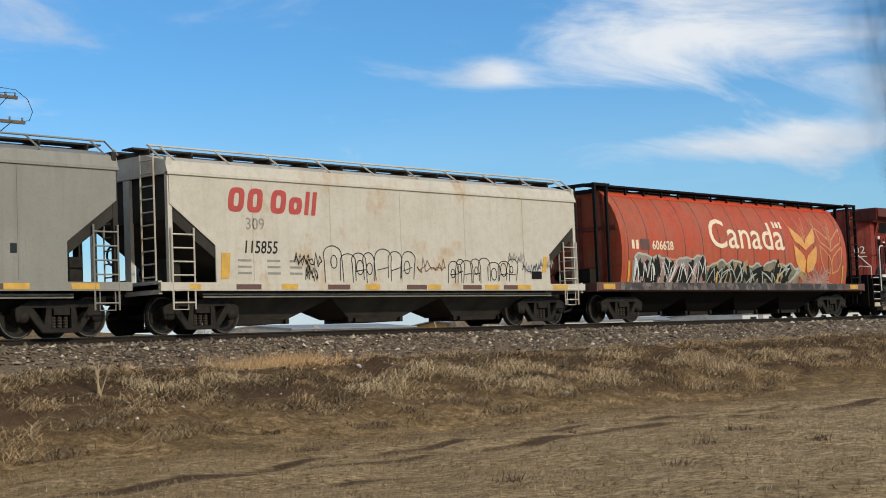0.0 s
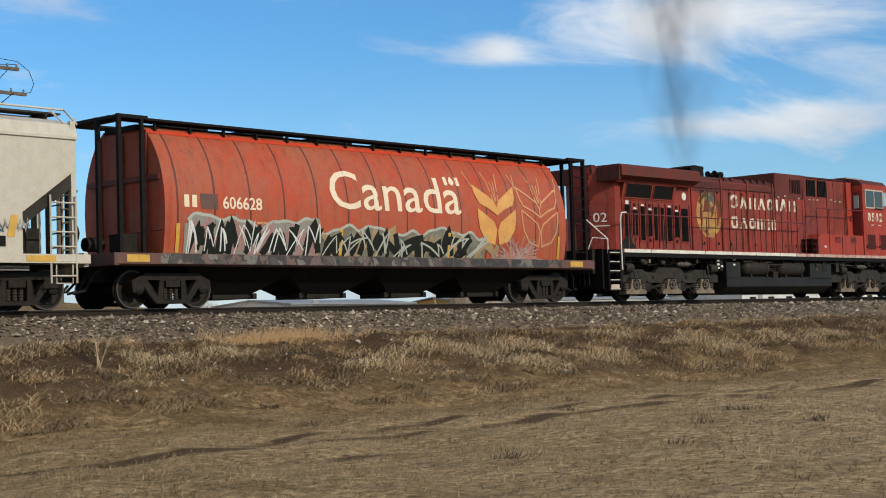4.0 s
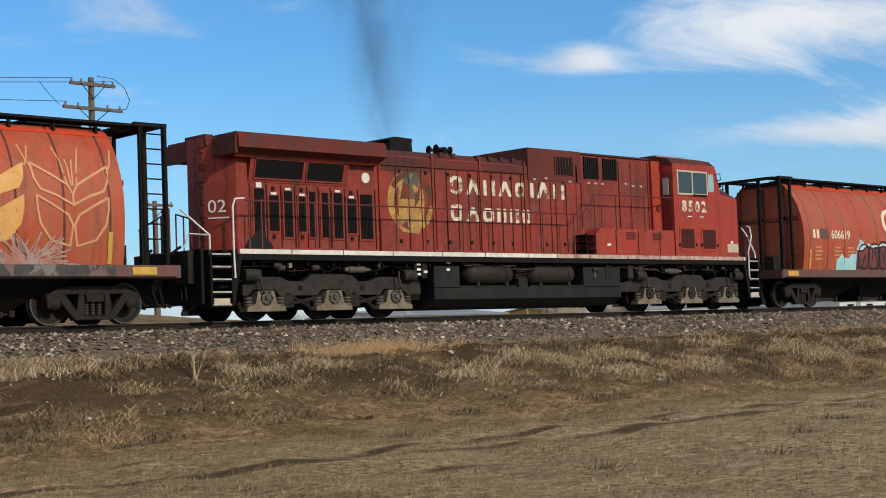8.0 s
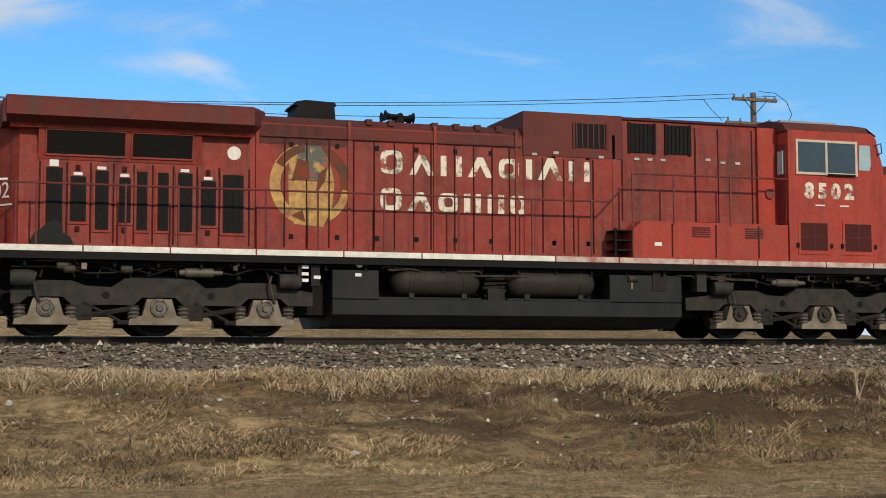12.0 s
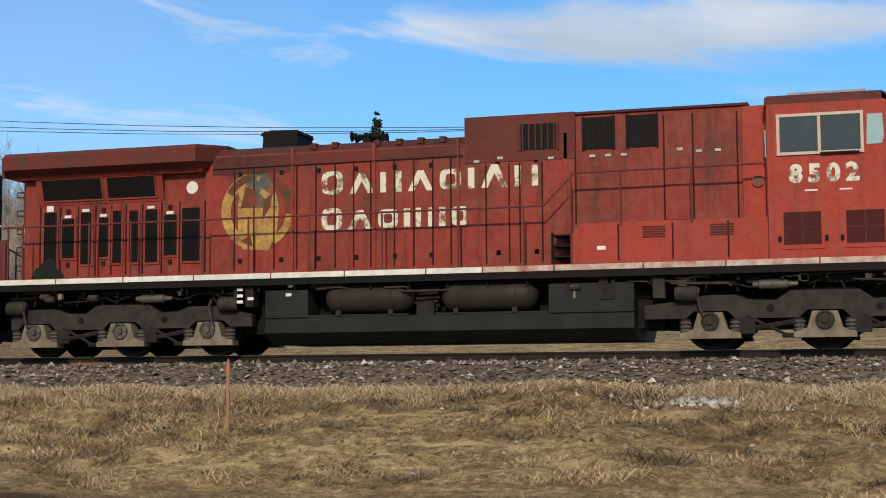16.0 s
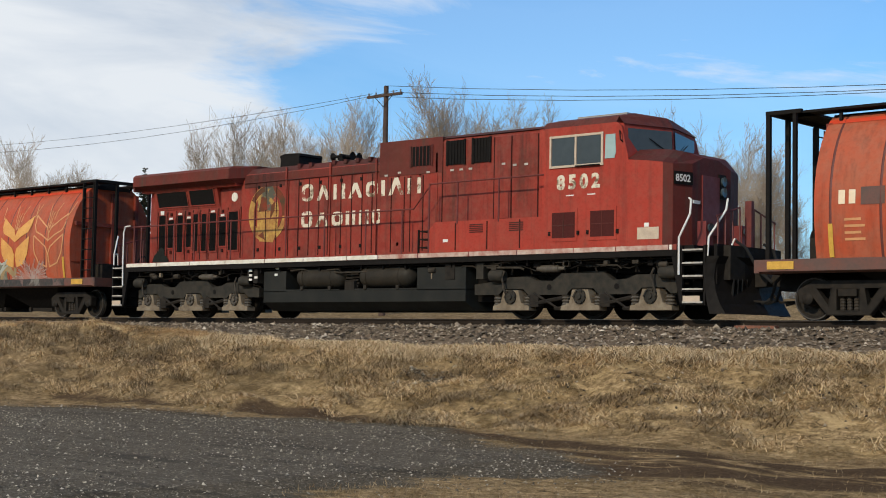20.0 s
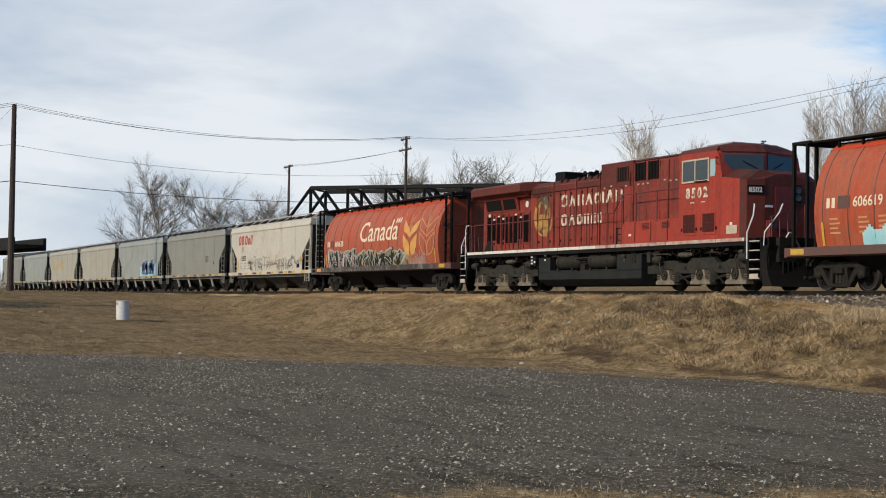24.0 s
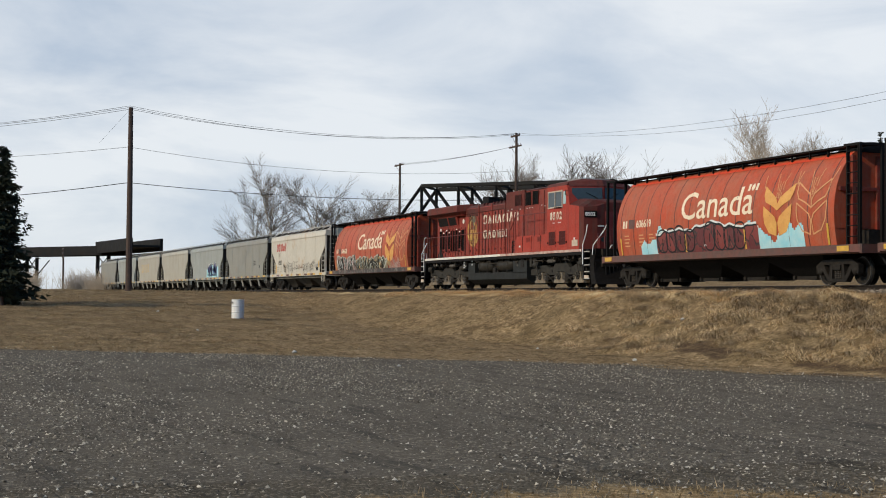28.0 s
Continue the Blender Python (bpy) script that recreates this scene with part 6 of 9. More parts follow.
    engine_truck(th, (0.0, 2.0, 3.95))
    engine_truck(th, (13.92, 15.94, 17.85))

    # radiator section at the rear, flush with the hood
    bm = bmesh.new()
    vs = [(-0.95, -0.30), (-0.48, -0.96), (3.84, -0.96), (3.84, 0.96), (-0.48, 0.96), (-0.95, 0.30)]
    n = len(vs)
    add_faces(bm, [(x, y, 1.58) for x, y in vs] + [(x, y, 4.24) for x, y in vs], [tuple(range(n - 1, -1, -1)), tuple(range(n, 2 * n))] + [(i, (i + 1) % n, (i + 1) % n + n, i + n) for i in range(n)])
    part("radiator_cabin", bm, ENGINE_RED, th, "faded red radiator cabin")
    bm = bmesh.new()
    wing = [(-1.46, 3.92), (-1.20, 3.80), (1.20, 3.80), (1.46, 3.92), (1.46, 4.20), (1.36, 4.28), (-1.36, 4.28), (-1.46, 4.20)]
    small = [(-0.70, 4.00), (-0.60, 3.95), (0.60, 3.95), (0.70, 4.00), (0.70, 4.30), (0.62, 4.33), (-0.62, 4.33), (-0.70, 4.30)]
    rings = [(-0.74, wing), (3.70, wing), (4.05, small)]
    add_faces(bm, [(x, y, z) for x, sect in rings for y, z in sect], [tuple(range(7, -1, -1)), tuple(range(16, 24))] + [(8 * q + k, 8 * q + (k + 1) % 8, 8 * q + 8 + (k + 1) % 8, 8 * q + 8 + k) for q in (0, 1) for k in range(8)])
    part("radiator_wing", bm, ENGINE_WING, th, "overhanging sooty radiator wing", False, 0.02)
    bm = bmesh.new()
    prism_x(bm, [(-0.45, 4.05), (0.45, 4.05), (0.40, 4.32), (-0.40, 4.32)], -0.92, -0.70)
    box(bm, -0.80, -0.735, -1.40, 1.40, 3.78, 4.20)
    part("wing_end", bm, SOOT, th, "soot-black rear end of the radiator wing", False, 0.02)
    bm = bmesh.new()
    prism_x(bm, [(-1.16, 3.74), (-0.95, 3.74), (-0.95, 3.82), (-1.22, 3.82)], -0.66, 3.72)
    part("wing_lip", bm, ENGINE_RED, th, "red lip under the radiator wing")
    for k in range(6):
        z = 1.95 + 0.40 * k
        bm = bmesh.new()
        pipe(bm, [(-0.93, -0.32, z + 0.05), (-1.07, -0.36, z + 0.05), (-1.07, -0.36, z - 0.06), (-0.93, -0.32, z - 0.06)], 0.014, 5)
        part("rear_grab", bm, BLACK, th)
    # two screens leaning out under the wing, in a red surround
    bm = bmesh.new()
    prism_x(bm, [(-0.955, 3.20), (-0.975, 3.20), (-1.12, 3.76), (-0.955, 3.76)], -0.16, 2.78)
    band = part("screen_surround", bm, ENGINE_RED, th, "red surround of the radiator screens")
    for a, b in ((-0.03, 1.39), (1.50, 2.62)):
        bm = bmesh.new()
        add_faces(bm, [(a, -1.006, 3.29), (b, -1.006, 3.29), (b, -1.116, 3.72), (a, -1.116, 3.72)], [(0, 1, 2, 3)])
        part("radiator_screen", bm, GRILLE, band, "black radiator screen")
        for p, q in (((a, -1.004, 3.28), (b, -1.004, 3.28)), ((b, -1.004, 3.28), (b, -1.118, 3.73)), ((b, -1.118, 3.73), (a, -1.118, 3.73)), ((a, -1.118, 3.73), (a, -1.004, 3.28))):
            bm = bmesh.new()
            rod(bm, p, q, 0.022, 4)
            part("screen_frame", bm, ENGINE_RED, band)
    slots = ((-0.01, 0.28, 1.88, 3.05), (0.42, 0.70, 2.08, 2.90), (0.86, 1.10, 1.94, 3.02), (1.29, 1.50, 2.08, 2.90), (1.61, 1.80, 1.95, 3.03), (1.99, 2.19, 1.95, 3.02), (2.36, 2.63, 1.94, 3.03), (2.79, 3.07, 2.07, 2.90), (3.20, 3.59, 1.94, 3.03))
    for a, b, z0, z1 in slots:
        bm = bmesh.new()
        box(bm, a - 0.045, b + 0.045, -0.985, -0.962, z0 - 0.05, z1 + 0.05)
        dr = part("louvre_door", bm, ENGINE_RED, th)
        bm = bmesh.new()
        box(bm, a, b, -0.992, -0.986, z0, z1)
        for k in range(int((b - a) / 0.045)):
            box(bm, a + 0.045 * k, a + 0.045 * k + 0.012, -1.004, -0.990, z0, z1)
        part("louvre", bm, GRILLE, dr, "black louvre")
        bm = bmesh.new()
        box(bm, (a + b) / 2 - 0.09, (a + b) / 2 + 0.07, -0.995, -0.988, z1 + 0.02, z1 + (0.14 if a < 0.2 else 0.075))
        part("notice", bm, MUD_WHITE if r.random() < 0.75 else ENGINE_RED, dr)
        if z0 > 2.0:
            for z in (z0 - 0.14, z1 + 0.16):
                bm = bmesh.new()
                box(bm, (a + b) / 2 - 0.05, (a + b) / 2 + 0.03, -0.996, -0.97, z - 0.04, z + 0.05)
                part("latch", bm, SEAM_BLACK, dr)
    red_panel_lines(th, (-0.12, 0.36, 0.78, 1.19, 1.56, 1.90, 2.28, 2.72, 3.13, 3.70), -0.964, 1.70, 3.16)
    bm = bmesh.new()
    prism(bm, [(-0.30, 1.66), (0.50, 1.66), (0.42, 1.80), (0.30, 1.86), (0.27, 2.02), (0.16, 2.10), (0.02, 2.04), (-0.10, 1.92), (-0.2, 1.86)], -1.007, -1.0045)
    part("oil_stain", bm, TAG_BLACK, th, "black oil stain under a louvre")
    bm = bmesh.new()
    lathe(bm, [(-0.975, 0.0), (-0.975, 0.13), (-0.962, 0.13)], (3.41, 0, 3.45), "y", 20)
    part("white_disc", bm, WHITE, th, "white round mark")
    bm = bmesh.new()
    box(bm, 0.12, 0.62, -0.004, 0.004, 2.36, 2.39)
    rc = part("rear_number_line", bm, MUD_WHITE, th, at=pose(-0.955, -0.305, 0, 0, 0, -54.5))
    lettering("rear_number", "02", 0.42, MUD_WHITE, rc, (0.10, -0.004, 2.50), 0.003, None, 1.1)
    # engine hood
    bm = bmesh.new()
    prism_x(bm, [(-1.0, 1.58), (1.0, 1.58), (1.0, 4.02), (0.82, 4.20), (-0.82, 4.20), (-1.0, 4.02)], 3.82, 9.30)
    part("engine_hood", bm, ENGINE_RED, th, "faded red engine hood", False, 0.02)
    bm = bmesh.new()
    prism_x(bm, [(-1.01, 4.0), (1.01, 4.0), (0.83, 4.215), (-0.83, 4.215)], 3.84, 9.25)
    part("hood_roof", bm, ENGINE_DARK, th, "sooty hood roof")
    red_panel_lines(th, (4.37, 4.80, 5.24, 5.73, 6.14, 6.55, 6.94, 7.30, 7.79, 8.19, 8.58, 8.95), -1.0, 1.70, 3.78)
    red_panel_lines(th, (9.66, 10.12, 10.33, 10.77), -1.02, 1.70, 3.62)
    for x in (5.64, 7.38, 9.10, 11.23):
        bm = bmesh.new()
        box(bm, x - 0.03, x + 0.03, -1.035, -0.99, 1.62, 4.15)
        part("hood_rib", bm, ENGINE_RED, th)
    for x in (4.5, 5.4, 6.2, 7.0, 7.8, 8.55, 9.9, 10.65):
        for z in (1.86, 3.62):
            bm = bmesh.new()
            box(bm, x - 0.04, x + 0.04, -1.02, -1.0, z, z + 0.09)
            part("door_latch", bm, BLACK, th)
    for a, b, z0 in ((3.88, 5.60, 3.66), (5.68, 7.34, 3.84), (7.42, 9.06, 3.84)):
        bm = bmesh.new()
        box(bm, a, b, -1.008, -0.99, z0, 4.03)
        part("hood_header", bm, SOOT if a < 5 else ENGINE_WING, th, "soot-stained panel over the engine doors")
    bm = bmesh.new()
    rod(bm, (3.9, -1.03, 3.80), (9.2, -1.03, 3.82), 0.014, 5)
    part("rain_gutter", bm, ENGINE_DARK, th)
    # shield on the hood
    def ring_part(name, r0, r1, a0, a1, lift, material, label=""):
        bm = bmesh.new()
        k = max(6, int(abs(a1 - a0) / 8))
        v = []
        for i in range(k + 1):
            a = radians(a0 + (a1 - a0) * i / k)
            v += [(4.88 + q * 0.80 * math.cos(a), -1.0 - lift, 2.91 + q * 0.80 * math.sin(a)) for q in (r0, r1)]
        add_faces(bm, v, [(2 * i, 2 * i + 2, 2 * i + 3, 2 * i + 1) for i in range(k)])
        part(name, bm, material, th, label)

    ring_part("shield_ring", 0.74, 1.0, 75, 262, 0.006, SHIELD_GOLD, "flaking gold ring of the round shield")
    ring_part("shield_ring", 0.74, 1.0, -98, 75, 0.006, SHIELD_OLIVE, "flaking olive ring of the round shield")
    ring_part("shield_ring", 0.78, 0.98, 100, 150, 0.009, SHIELD_OLIVE)
    ring_part("shield_ring", 0.78, 0.98, -62, -8, 0.009, SHIELD_GOLD)
    bm = bmesh.new()
    prism(bm, [(4.56, 2.14), (5.12, 2.10), (5.30, 2.45), (5.34, 2.96), (4.44, 2.98), (4.46, 2.45)], -1.008, -1.002)
    part("shield_field", bm, SHIELD_GOLD, th, "flaking gold lower field of the shield")
    bm = bmesh.new()
    prism(bm, [(4.44, 3.00), (5.34, 2.98), (5.26, 3.36), (5.06, 3.66), (4.66, 3.68), (4.46, 3.38)], -1.008, -1.002)
    part("shield_field", bm, SHIELD, th, "flaked gold and dark olive upper field of the shield")
    for pts in ([(4.50, 2.96), (4.86, 3.02), (4.84, 3.34), (4.62, 3.40)], [(4.98, 2.72), (5.16, 2.98), (5.20, 3.25), (5.02, 3.12)], [(4.50, 2.30), (4.78, 2.18), (4.72, 2.42)]):
        bm = bmesh.new()
        prism(bm, pts, -1.011, -1.006)
        part("shield_patch", bm, SHIELD_OLIVE, th)
    # name on the hood, as plain worn blocks
    block_letters("maker_letter", th, [("ring", 0.46, 1), ("wedge", 0.52, 0.86), ("twin", 0.44, 0.86), ("wedge", 0.52, 0.86), ("ring", 0.44, 0.86)], 6.26, 3.17, 3.64, 0.13, WORN_LETTER, 1.003)
    block_letters("maker_letter", th, [("bar", 0.13, 0.86), ("wedge", 0.54, 0.95), ("twin", 0.46, 0.86)], 9.30, 3.17, 3.64, 0.13, WORN_LETTER, 1.024)
    block_letters("maker_letter", th, [("ring", 0.44, 1), ("wedge", 0.52, 0.86), ("ring", 0.42, 0.86), ("bar", 0.13, 0.86), ("twin", 0.36, 0.86), ("bar", 0.13, 0.86), ("ring", 0.36, 0.86)], 6.26, 2.46, 2.90, 0.115, WORN_LETTER, 1.003)
    # high cabin between hood and cab
    bm = bmesh.new()
    prism_x(bm, [(-1.02, 1.58), (1.02, 1.58), (1.02, 4.40), (0.90, 4.55), (-0.90, 4.55), (-1.02, 4.40)], 9.26, 14.62)
    part("inverter_cabin", bm, ENGINE_RED, th, "faded red high cabin", False, 0.02)
    bm = bmesh.new()
    box(bm, 9.24, 11.42, -1.035, 1.035, 3.66, 4.555)
    part("blower_cabin", bm, ENGINE_WING, th, "darker sooty upper cabin", False, 0.02)
    bm = bmesh.new()
    prism_x(bm, [(-1.0, 4.50), (1.0, 4.50), (0.88, 4.57), (-0.88, 4.57)], 11.4, 14.65)
    part("cabin_roof", bm, ENGINE_DARK, th)
    for a, b, z0, z1 in ((10.34, 11.08, 3.86, 4.36), (11.58, 12.16, 3.82, 4.42), (12.42, 12.98, 3.82, 4.42)):
        bm = bmesh.new()
        box(bm, a, b, -1.045, -1.030, z0, z1)
        g = part("air_intake", bm, GRILLE, th, "black air intake grille")
        bm = bmesh.new()
        for k in range(6):
            u = a + (b - a) * (k + 0.5) / 6
            box(bm, u - 0.012, u + 0.012, -1.062, -1.04, z0, z1)
        for u in (a, b):
            box(bm, u - 0.025, u + 0.025, -1.062, -1.03, z0 - 0.02, z1 + 0.02)
        part("grille_bar", bm, ENGINE_DARK if a < 11 else BLACK, g)
    red_panel_lines(th, (11.42, 13.10, 13.64, 14.45), -1.02, 2.4, 4.4)
    bm = bmesh.new()
    box(bm, 13.12, 13.62, -1.035, -1.02, 2.42, 4.20)
    part("side_door", bm, ENGINE_RED, th)
    for x in (9.48, 9.95, 11.75, 12.05, 12.35, 13.4, 13.75, 14.1, 10.95):
        bm = bmesh.new()
        box(bm, x - 0.055, x + 0.055, -1.045, -1.036, 3.66 + 0.05 * (int(x * 7) % 2), 3.71 + 0.05 * (int(x * 7) % 2))
        part("notice", bm, STEP_DIRTY, th)
    # brighter column by the cab
    bm = bmesh.new()
    box(bm, 14.55, 15.05, -1.10, 1.10, 1.58, 4.46)
    part("cab_back_wall", bm, ENGINE_BRIGHT, th, "bright red column behind the cab", False, 0.02)
    # low equipment box along the walkway
    bm = bmesh.new()
    prism(bm, [(11.40, 1.60), (15.0, 1.60), (15.0, 2.36), (11.62, 2.36), (11.40, 2.14)], -1.50, -1.0)
    low = part("battery_box", bm, ENGINE_BRIGHT, th, "bright red battery box on the walkway", False, 0.015)
    for a in (12.75, 13.98):
        for k in range(5):
            bm = bmesh.new()
            box(bm, a, a + 0.42, -1.512, -1.498, 2.06 + 0.045 * k, 2.085 + 0.045 * k)
            part("vent_slat", bm, ENGINE_DARK, low)
    red_panel_lines(low, (12.3, 13.3, 14.3), -1.50, 1.65, 2.32)
    bm = bmesh.new()
    box(bm, 11.9, 12.06, -1.508, -1.500, 1.86, 1.93)
    part("notice", bm, MUD_WHITE, low)
    bm = bmesh.new()
    for k in range(3):
        box(bm, 11.05 - 0.0 * k, 11.42, -1.48, -1.02, 1.74 + 0.2 * k, 1.77 + 0.2 * k)
    box(bm, 11.03, 11.07, -1.48, -1.44, 1.6, 2.2)
    part("walkway_steps", bm, BLACK, th)

    # cab and nose
    bm = bmesh.new()
    prism(bm, [(15.02, 1.60), (17.36, 1.60), (17.36, 3.60), (17.18, 4.28), (17.06, 4.38), (15.02, 4.38)], -1.53, 1.53)
    cab = part("cab", bm, ENGINE_BRIGHT, th, "bright red wide cab", False, 0.04)
    bm = bmesh.new()
    rings = []
    for x, w, top, edge in NOSE:
        rings.append([(x, -w, 1.60), (x, -w, edge), (x - 0.02, -w + 0.5, top), (x - 0.02, w - 0.5, top), (x, w, edge), (x, w, 1.60)])
    vs = [p for g in rings for p in g]
    ring = [(k * 6 + i, k * 6 + (i + 1) % 6, k * 6 + 6 + (i + 1) % 6, k * 6 + 6 + i) for k in range(4) for i in range(6)]
    add_faces(bm, vs[:18], ring[:12] + [tuple(range(5, -1, -1))])
    part("nose", bm, ENGINE_BRIGHT, cab, "bright red short nose")
    bm = bmesh.new()
    add_faces(bm, vs[12:], [tuple(i - 12 for i in f) for f in ring[12:]] + [tuple(range(12, 18))])
    part("nose_front", bm, ENGINE_WING, cab, "darker red nose front with chamfered corners")
    bm = bmesh.new()
    prism_x(bm, [(-1.53, 4.36), (1.53, 4.36), (1.40, 4.53), (0.8, 4.67), (-0.8, 4.67), (-1.40, 4.53)], 14.98, 17.02)
    add_faces(bm, [(17.02, -1.40, 4.53), (17.02, -0.8, 4.67), (17.02, 0.8, 4.67), (17.02, 1.40, 4.53), (17.22, -1.50, 4.34), (17.56, 0, 4.37), (17.22, 1.50, 4.34), (17.36, 0, 4.62)],
              [(0, 4, 5, 7), (0, 7, 1), (1, 7, 2), (2, 7, 3), (3, 7, 5, 6), (4, 6, 5)])
    part("cab_roof", bm, SOOT, cab, "dark sooty cab roof", False, 0.03)
    bm = bmesh.new()
    v = [(x - 0.02, y, top + 0.006) for x, w, top, edge in NOSE[:4] for y in (0.5 - w, w - 0.5)]
    add_faces(bm, v, [(2 * k, 2 * k + 2, 2 * k + 3, 2 * k + 1) for k in range(3)])
    v = [p for x, w, top, edge in NOSE[:4] for p in ((x, -w - 0.004, edge + 0.004), (x - 0.02, 0.5 - w - 0.004, top + 0.006))]
    add_faces(bm, v, [(2 * k, 2 * k + 2, 2 * k + 3, 2 * k + 1) for k in range(3)])
    part("nose_top", bm, ENGINE_DARK, cab, "dark anti-glare nose top")
    for y in (-0.5, 0.4):
        bm = bmesh.new()
        pipe(bm, [(17.75, y, 3.57), (17.78, y, 3.66), (18.05, y, 3.62), (18.08, y, 3.5)], 0.014, 5)
        part("nose_grab", bm, BLACK, cab)
    bm = bmesh.new()
    v = [(17.25, -1.46, 3.45), (17.565, 0, 3.60), (17.25, 1.46, 3.45), (17.20, -1.46, 4.36), (17.52, 0, 4.38), (17.20, 1.46, 4.36), (17.0, -1.46, 3.45), (17.0, 1.46, 3.45), (17.0, -1.46, 4.36), (17.0, 1.46, 4.36)]
    add_faces(bm, v, [(0, 1, 4, 3), (1, 2, 5, 4), (6, 0, 3, 8), (2, 7, 9, 5), (3, 4, 5, 9, 8)])
    part("cab_front", bm, ENGINE_BRIGHT, cab, "pointed red cab front")
    # windows in the side
    for a, b in ((15.26, 15.90), (15.97, 16.64)):
        bm = bmesh.new()
        box(bm, a, b, -1.548, -1.535, 3.50, 4.13)
        part("side_window", bm, GLASS, cab, "dark sliding side window")
    bm = bmesh.new()
    for x in (15.22, 15.935, 16.67):
        box(bm, x - 0.026, x + 0.026, -1.56, -1.53, 3.44, 4.19)
    for z in (3.47, 4.16):
        box(bm, 15.19, 16.70, -1.562, -1.53, z - 0.026, z + 0.026)
    part("window_frame", bm, FRAME_TAN, cab, "tan window frame")
    bm = bmesh.new()
    prism(bm, [(16.74, 3.58), (17.0, 3.58), (17.04, 3.7), (17.02, 4.12), (16.76, 4.12)], -1.545, -1.532)
    part("quarter_window", bm, GLASS_PALE, cab, "pale quarter window")
    for s in (-1, 1):
        bm = bmesh.new()
        add_faces(bm, [(17.565, s * 0.07, 3.80), (17.262, s * 1.36, 3.72), (17.232, s * 1.36, 4.25), (17.535, s * 0.07, 4.29)], [(0, 1, 2, 3)])
        part("windshield", bm, GLASS, cab, "dark windshield")
        bm = bmesh.new()
        pipe(bm, [(17.60, s * 0.30, 3.76), (17.53, s * 0.32, 3.84), (17.42, s * 0.78, 4.06)], 0.012, 4)
        part("wiper", bm, BLACK, cab)
    bm = bmesh.new()
    box(bm, 15.95, 16.62, -1.60, -1.55, 3.44, 3.47)
    part("arm_rest", bm, BLACK, cab)
    bm = bmesh.new()
    pipe(bm, [(17.14, -1.5, 4.12), (17.22, -1.66, 4.16), (17.24, -1.66, 3.96), (17.2, -1.5, 3.92)], 0.015, 5)
    part("mirror", bm, BLACK, cab)
    bm = bmesh.new()
    box(bm, 15.0, 15.03, -1.45, -1.12, 1.65, 4.1)
    # darker red stands for shade on this face turned from the sun
    part("cab_door", bm, CAB_SHADE, cab, "red rear cab door with its shade painted in")
    bm = bmesh.new()
    box(bm, 14.97, 15.0, -1.38, -1.18, 3.45, 3.95)
    part("door_window", bm, GLASS_PALE, cab)
    bm = bmesh.new()
    lathe(bm, [(-1.14, 0.0), (-1.14, 0.11), (-1.10, 0.11)], (14.82, 0, 3.06), "y", 14)
    part("reporting_disc", bm, CAB_SHADE, cab)
    lettering("cab_number", "8502", 0.44, WORN_LETTER, cab, (15.40, -1.533, 2.96), 0.002, None, 1.02, "flaking white number", 0.020, 0.0, 1.45)
    bm = bmesh.new()
    for a in (15.66, 16.26):
        box(bm, a, a + 0.22, -1.534, -1.528, 2.79, 2.815)
    part("data_line", bm, MUD_WHITE, cab)
    for a, b in ((15.28, 15.93), (16.36, 17.01)):
        bm = bmesh.new()
        box(bm, a - 0.06, b + 0.06, -1.545, -1.532, 1.76, 2.50)
        d = part("vent_door", bm, ENGINE_BRIGHT, cab)
        bm = bmesh.new()
        box(bm, a, b, -1.549, -1.544, 1.84, 2.42)
        part("vent_mesh", bm, MESH_RED, d, "dark mesh vent")
        bm = bmesh.new()
        box(bm, (a + b) / 2 - 0.012, (a + b) / 2 + 0.012, -1.556, -1.545, 1.84, 2.42)
        box(bm, a, b, -1.556, -1.545, 2.12, 2.14)
        part("vent_bar", bm, ENGINE_DARK, d)
        for u in (a - 0.10, b + 0.06):
            bm = bmesh.new()
            box(bm, u, u + 0.06, -1.565, -1.53, 1.90, 1.99)
            part("latch", bm, BLACK, d)
    bm = bmesh.new()
    box(bm, 17.62, 18.18, -1.534, -1.522, 1.74, 2.00)
    part("sticker", bm, FRAME_TAN, cab, "tan patch with a smudge")
    bm = bmesh.new()
    box(bm, 17.80, 17.92, -1.534, -1.522, 2.01, 2.10)
    part("sticker", bm, MUD_WHITE, cab)
    # roof gear
    bm = bmesh.new()
    box(bm, 15.35, 16.75, -0.7, 0.7, 4.66, 4.73)
    part("roof_unit", bm, MUD_GREY, cab, "pale grey roof air unit", False, 0.015)
    # nose front: headlights, number boards, door
    bm = bmesh.new()
    box(bm, 18.55, 18.59, -0.42, 0.28, 1.9, 3.2)
    part("nose_door", bm, CAB_SHADE, cab)
    for z in (3.12, 2.88):
        bm = bmesh.new()
        lathe(bm, [(18.57, 0.10), (18.64, 0.11), (18.63, 0.0)], (0, 0.42, z), "x", 14)
        part("headlight", bm, GLASS, cab)
    bm = bmesh.new()
    box(bm, 18.55, 18.59, 0.28, 0.56, 2.72, 3.28)
    part("headlight_box", bm, BLACK, cab)
    bm = bmesh.new()
    box(bm, -0.02, 0.02, -0.27, 0.27, -0.14, 0.14)
    nb = part("number_board", bm, BLACK, cab, "black number board", at=pose(18.50, -1.08, 3.08, 0, 0, -14))
    lettering("board_number", "8502", 0.22, MUD_WHITE, nb, (0, 0, 0), 0.003, None, 1.0, "", 0.004, 0.0, 1.0, pose(0.022, -0.24, -0.075, 0, 0, 90))
    bm = bmesh.new()
    box(bm, 18.55, 18.58, -0.78, -0.5, 2.55, 2.62)
    part("notice", bm, MUD_WHITE, cab)
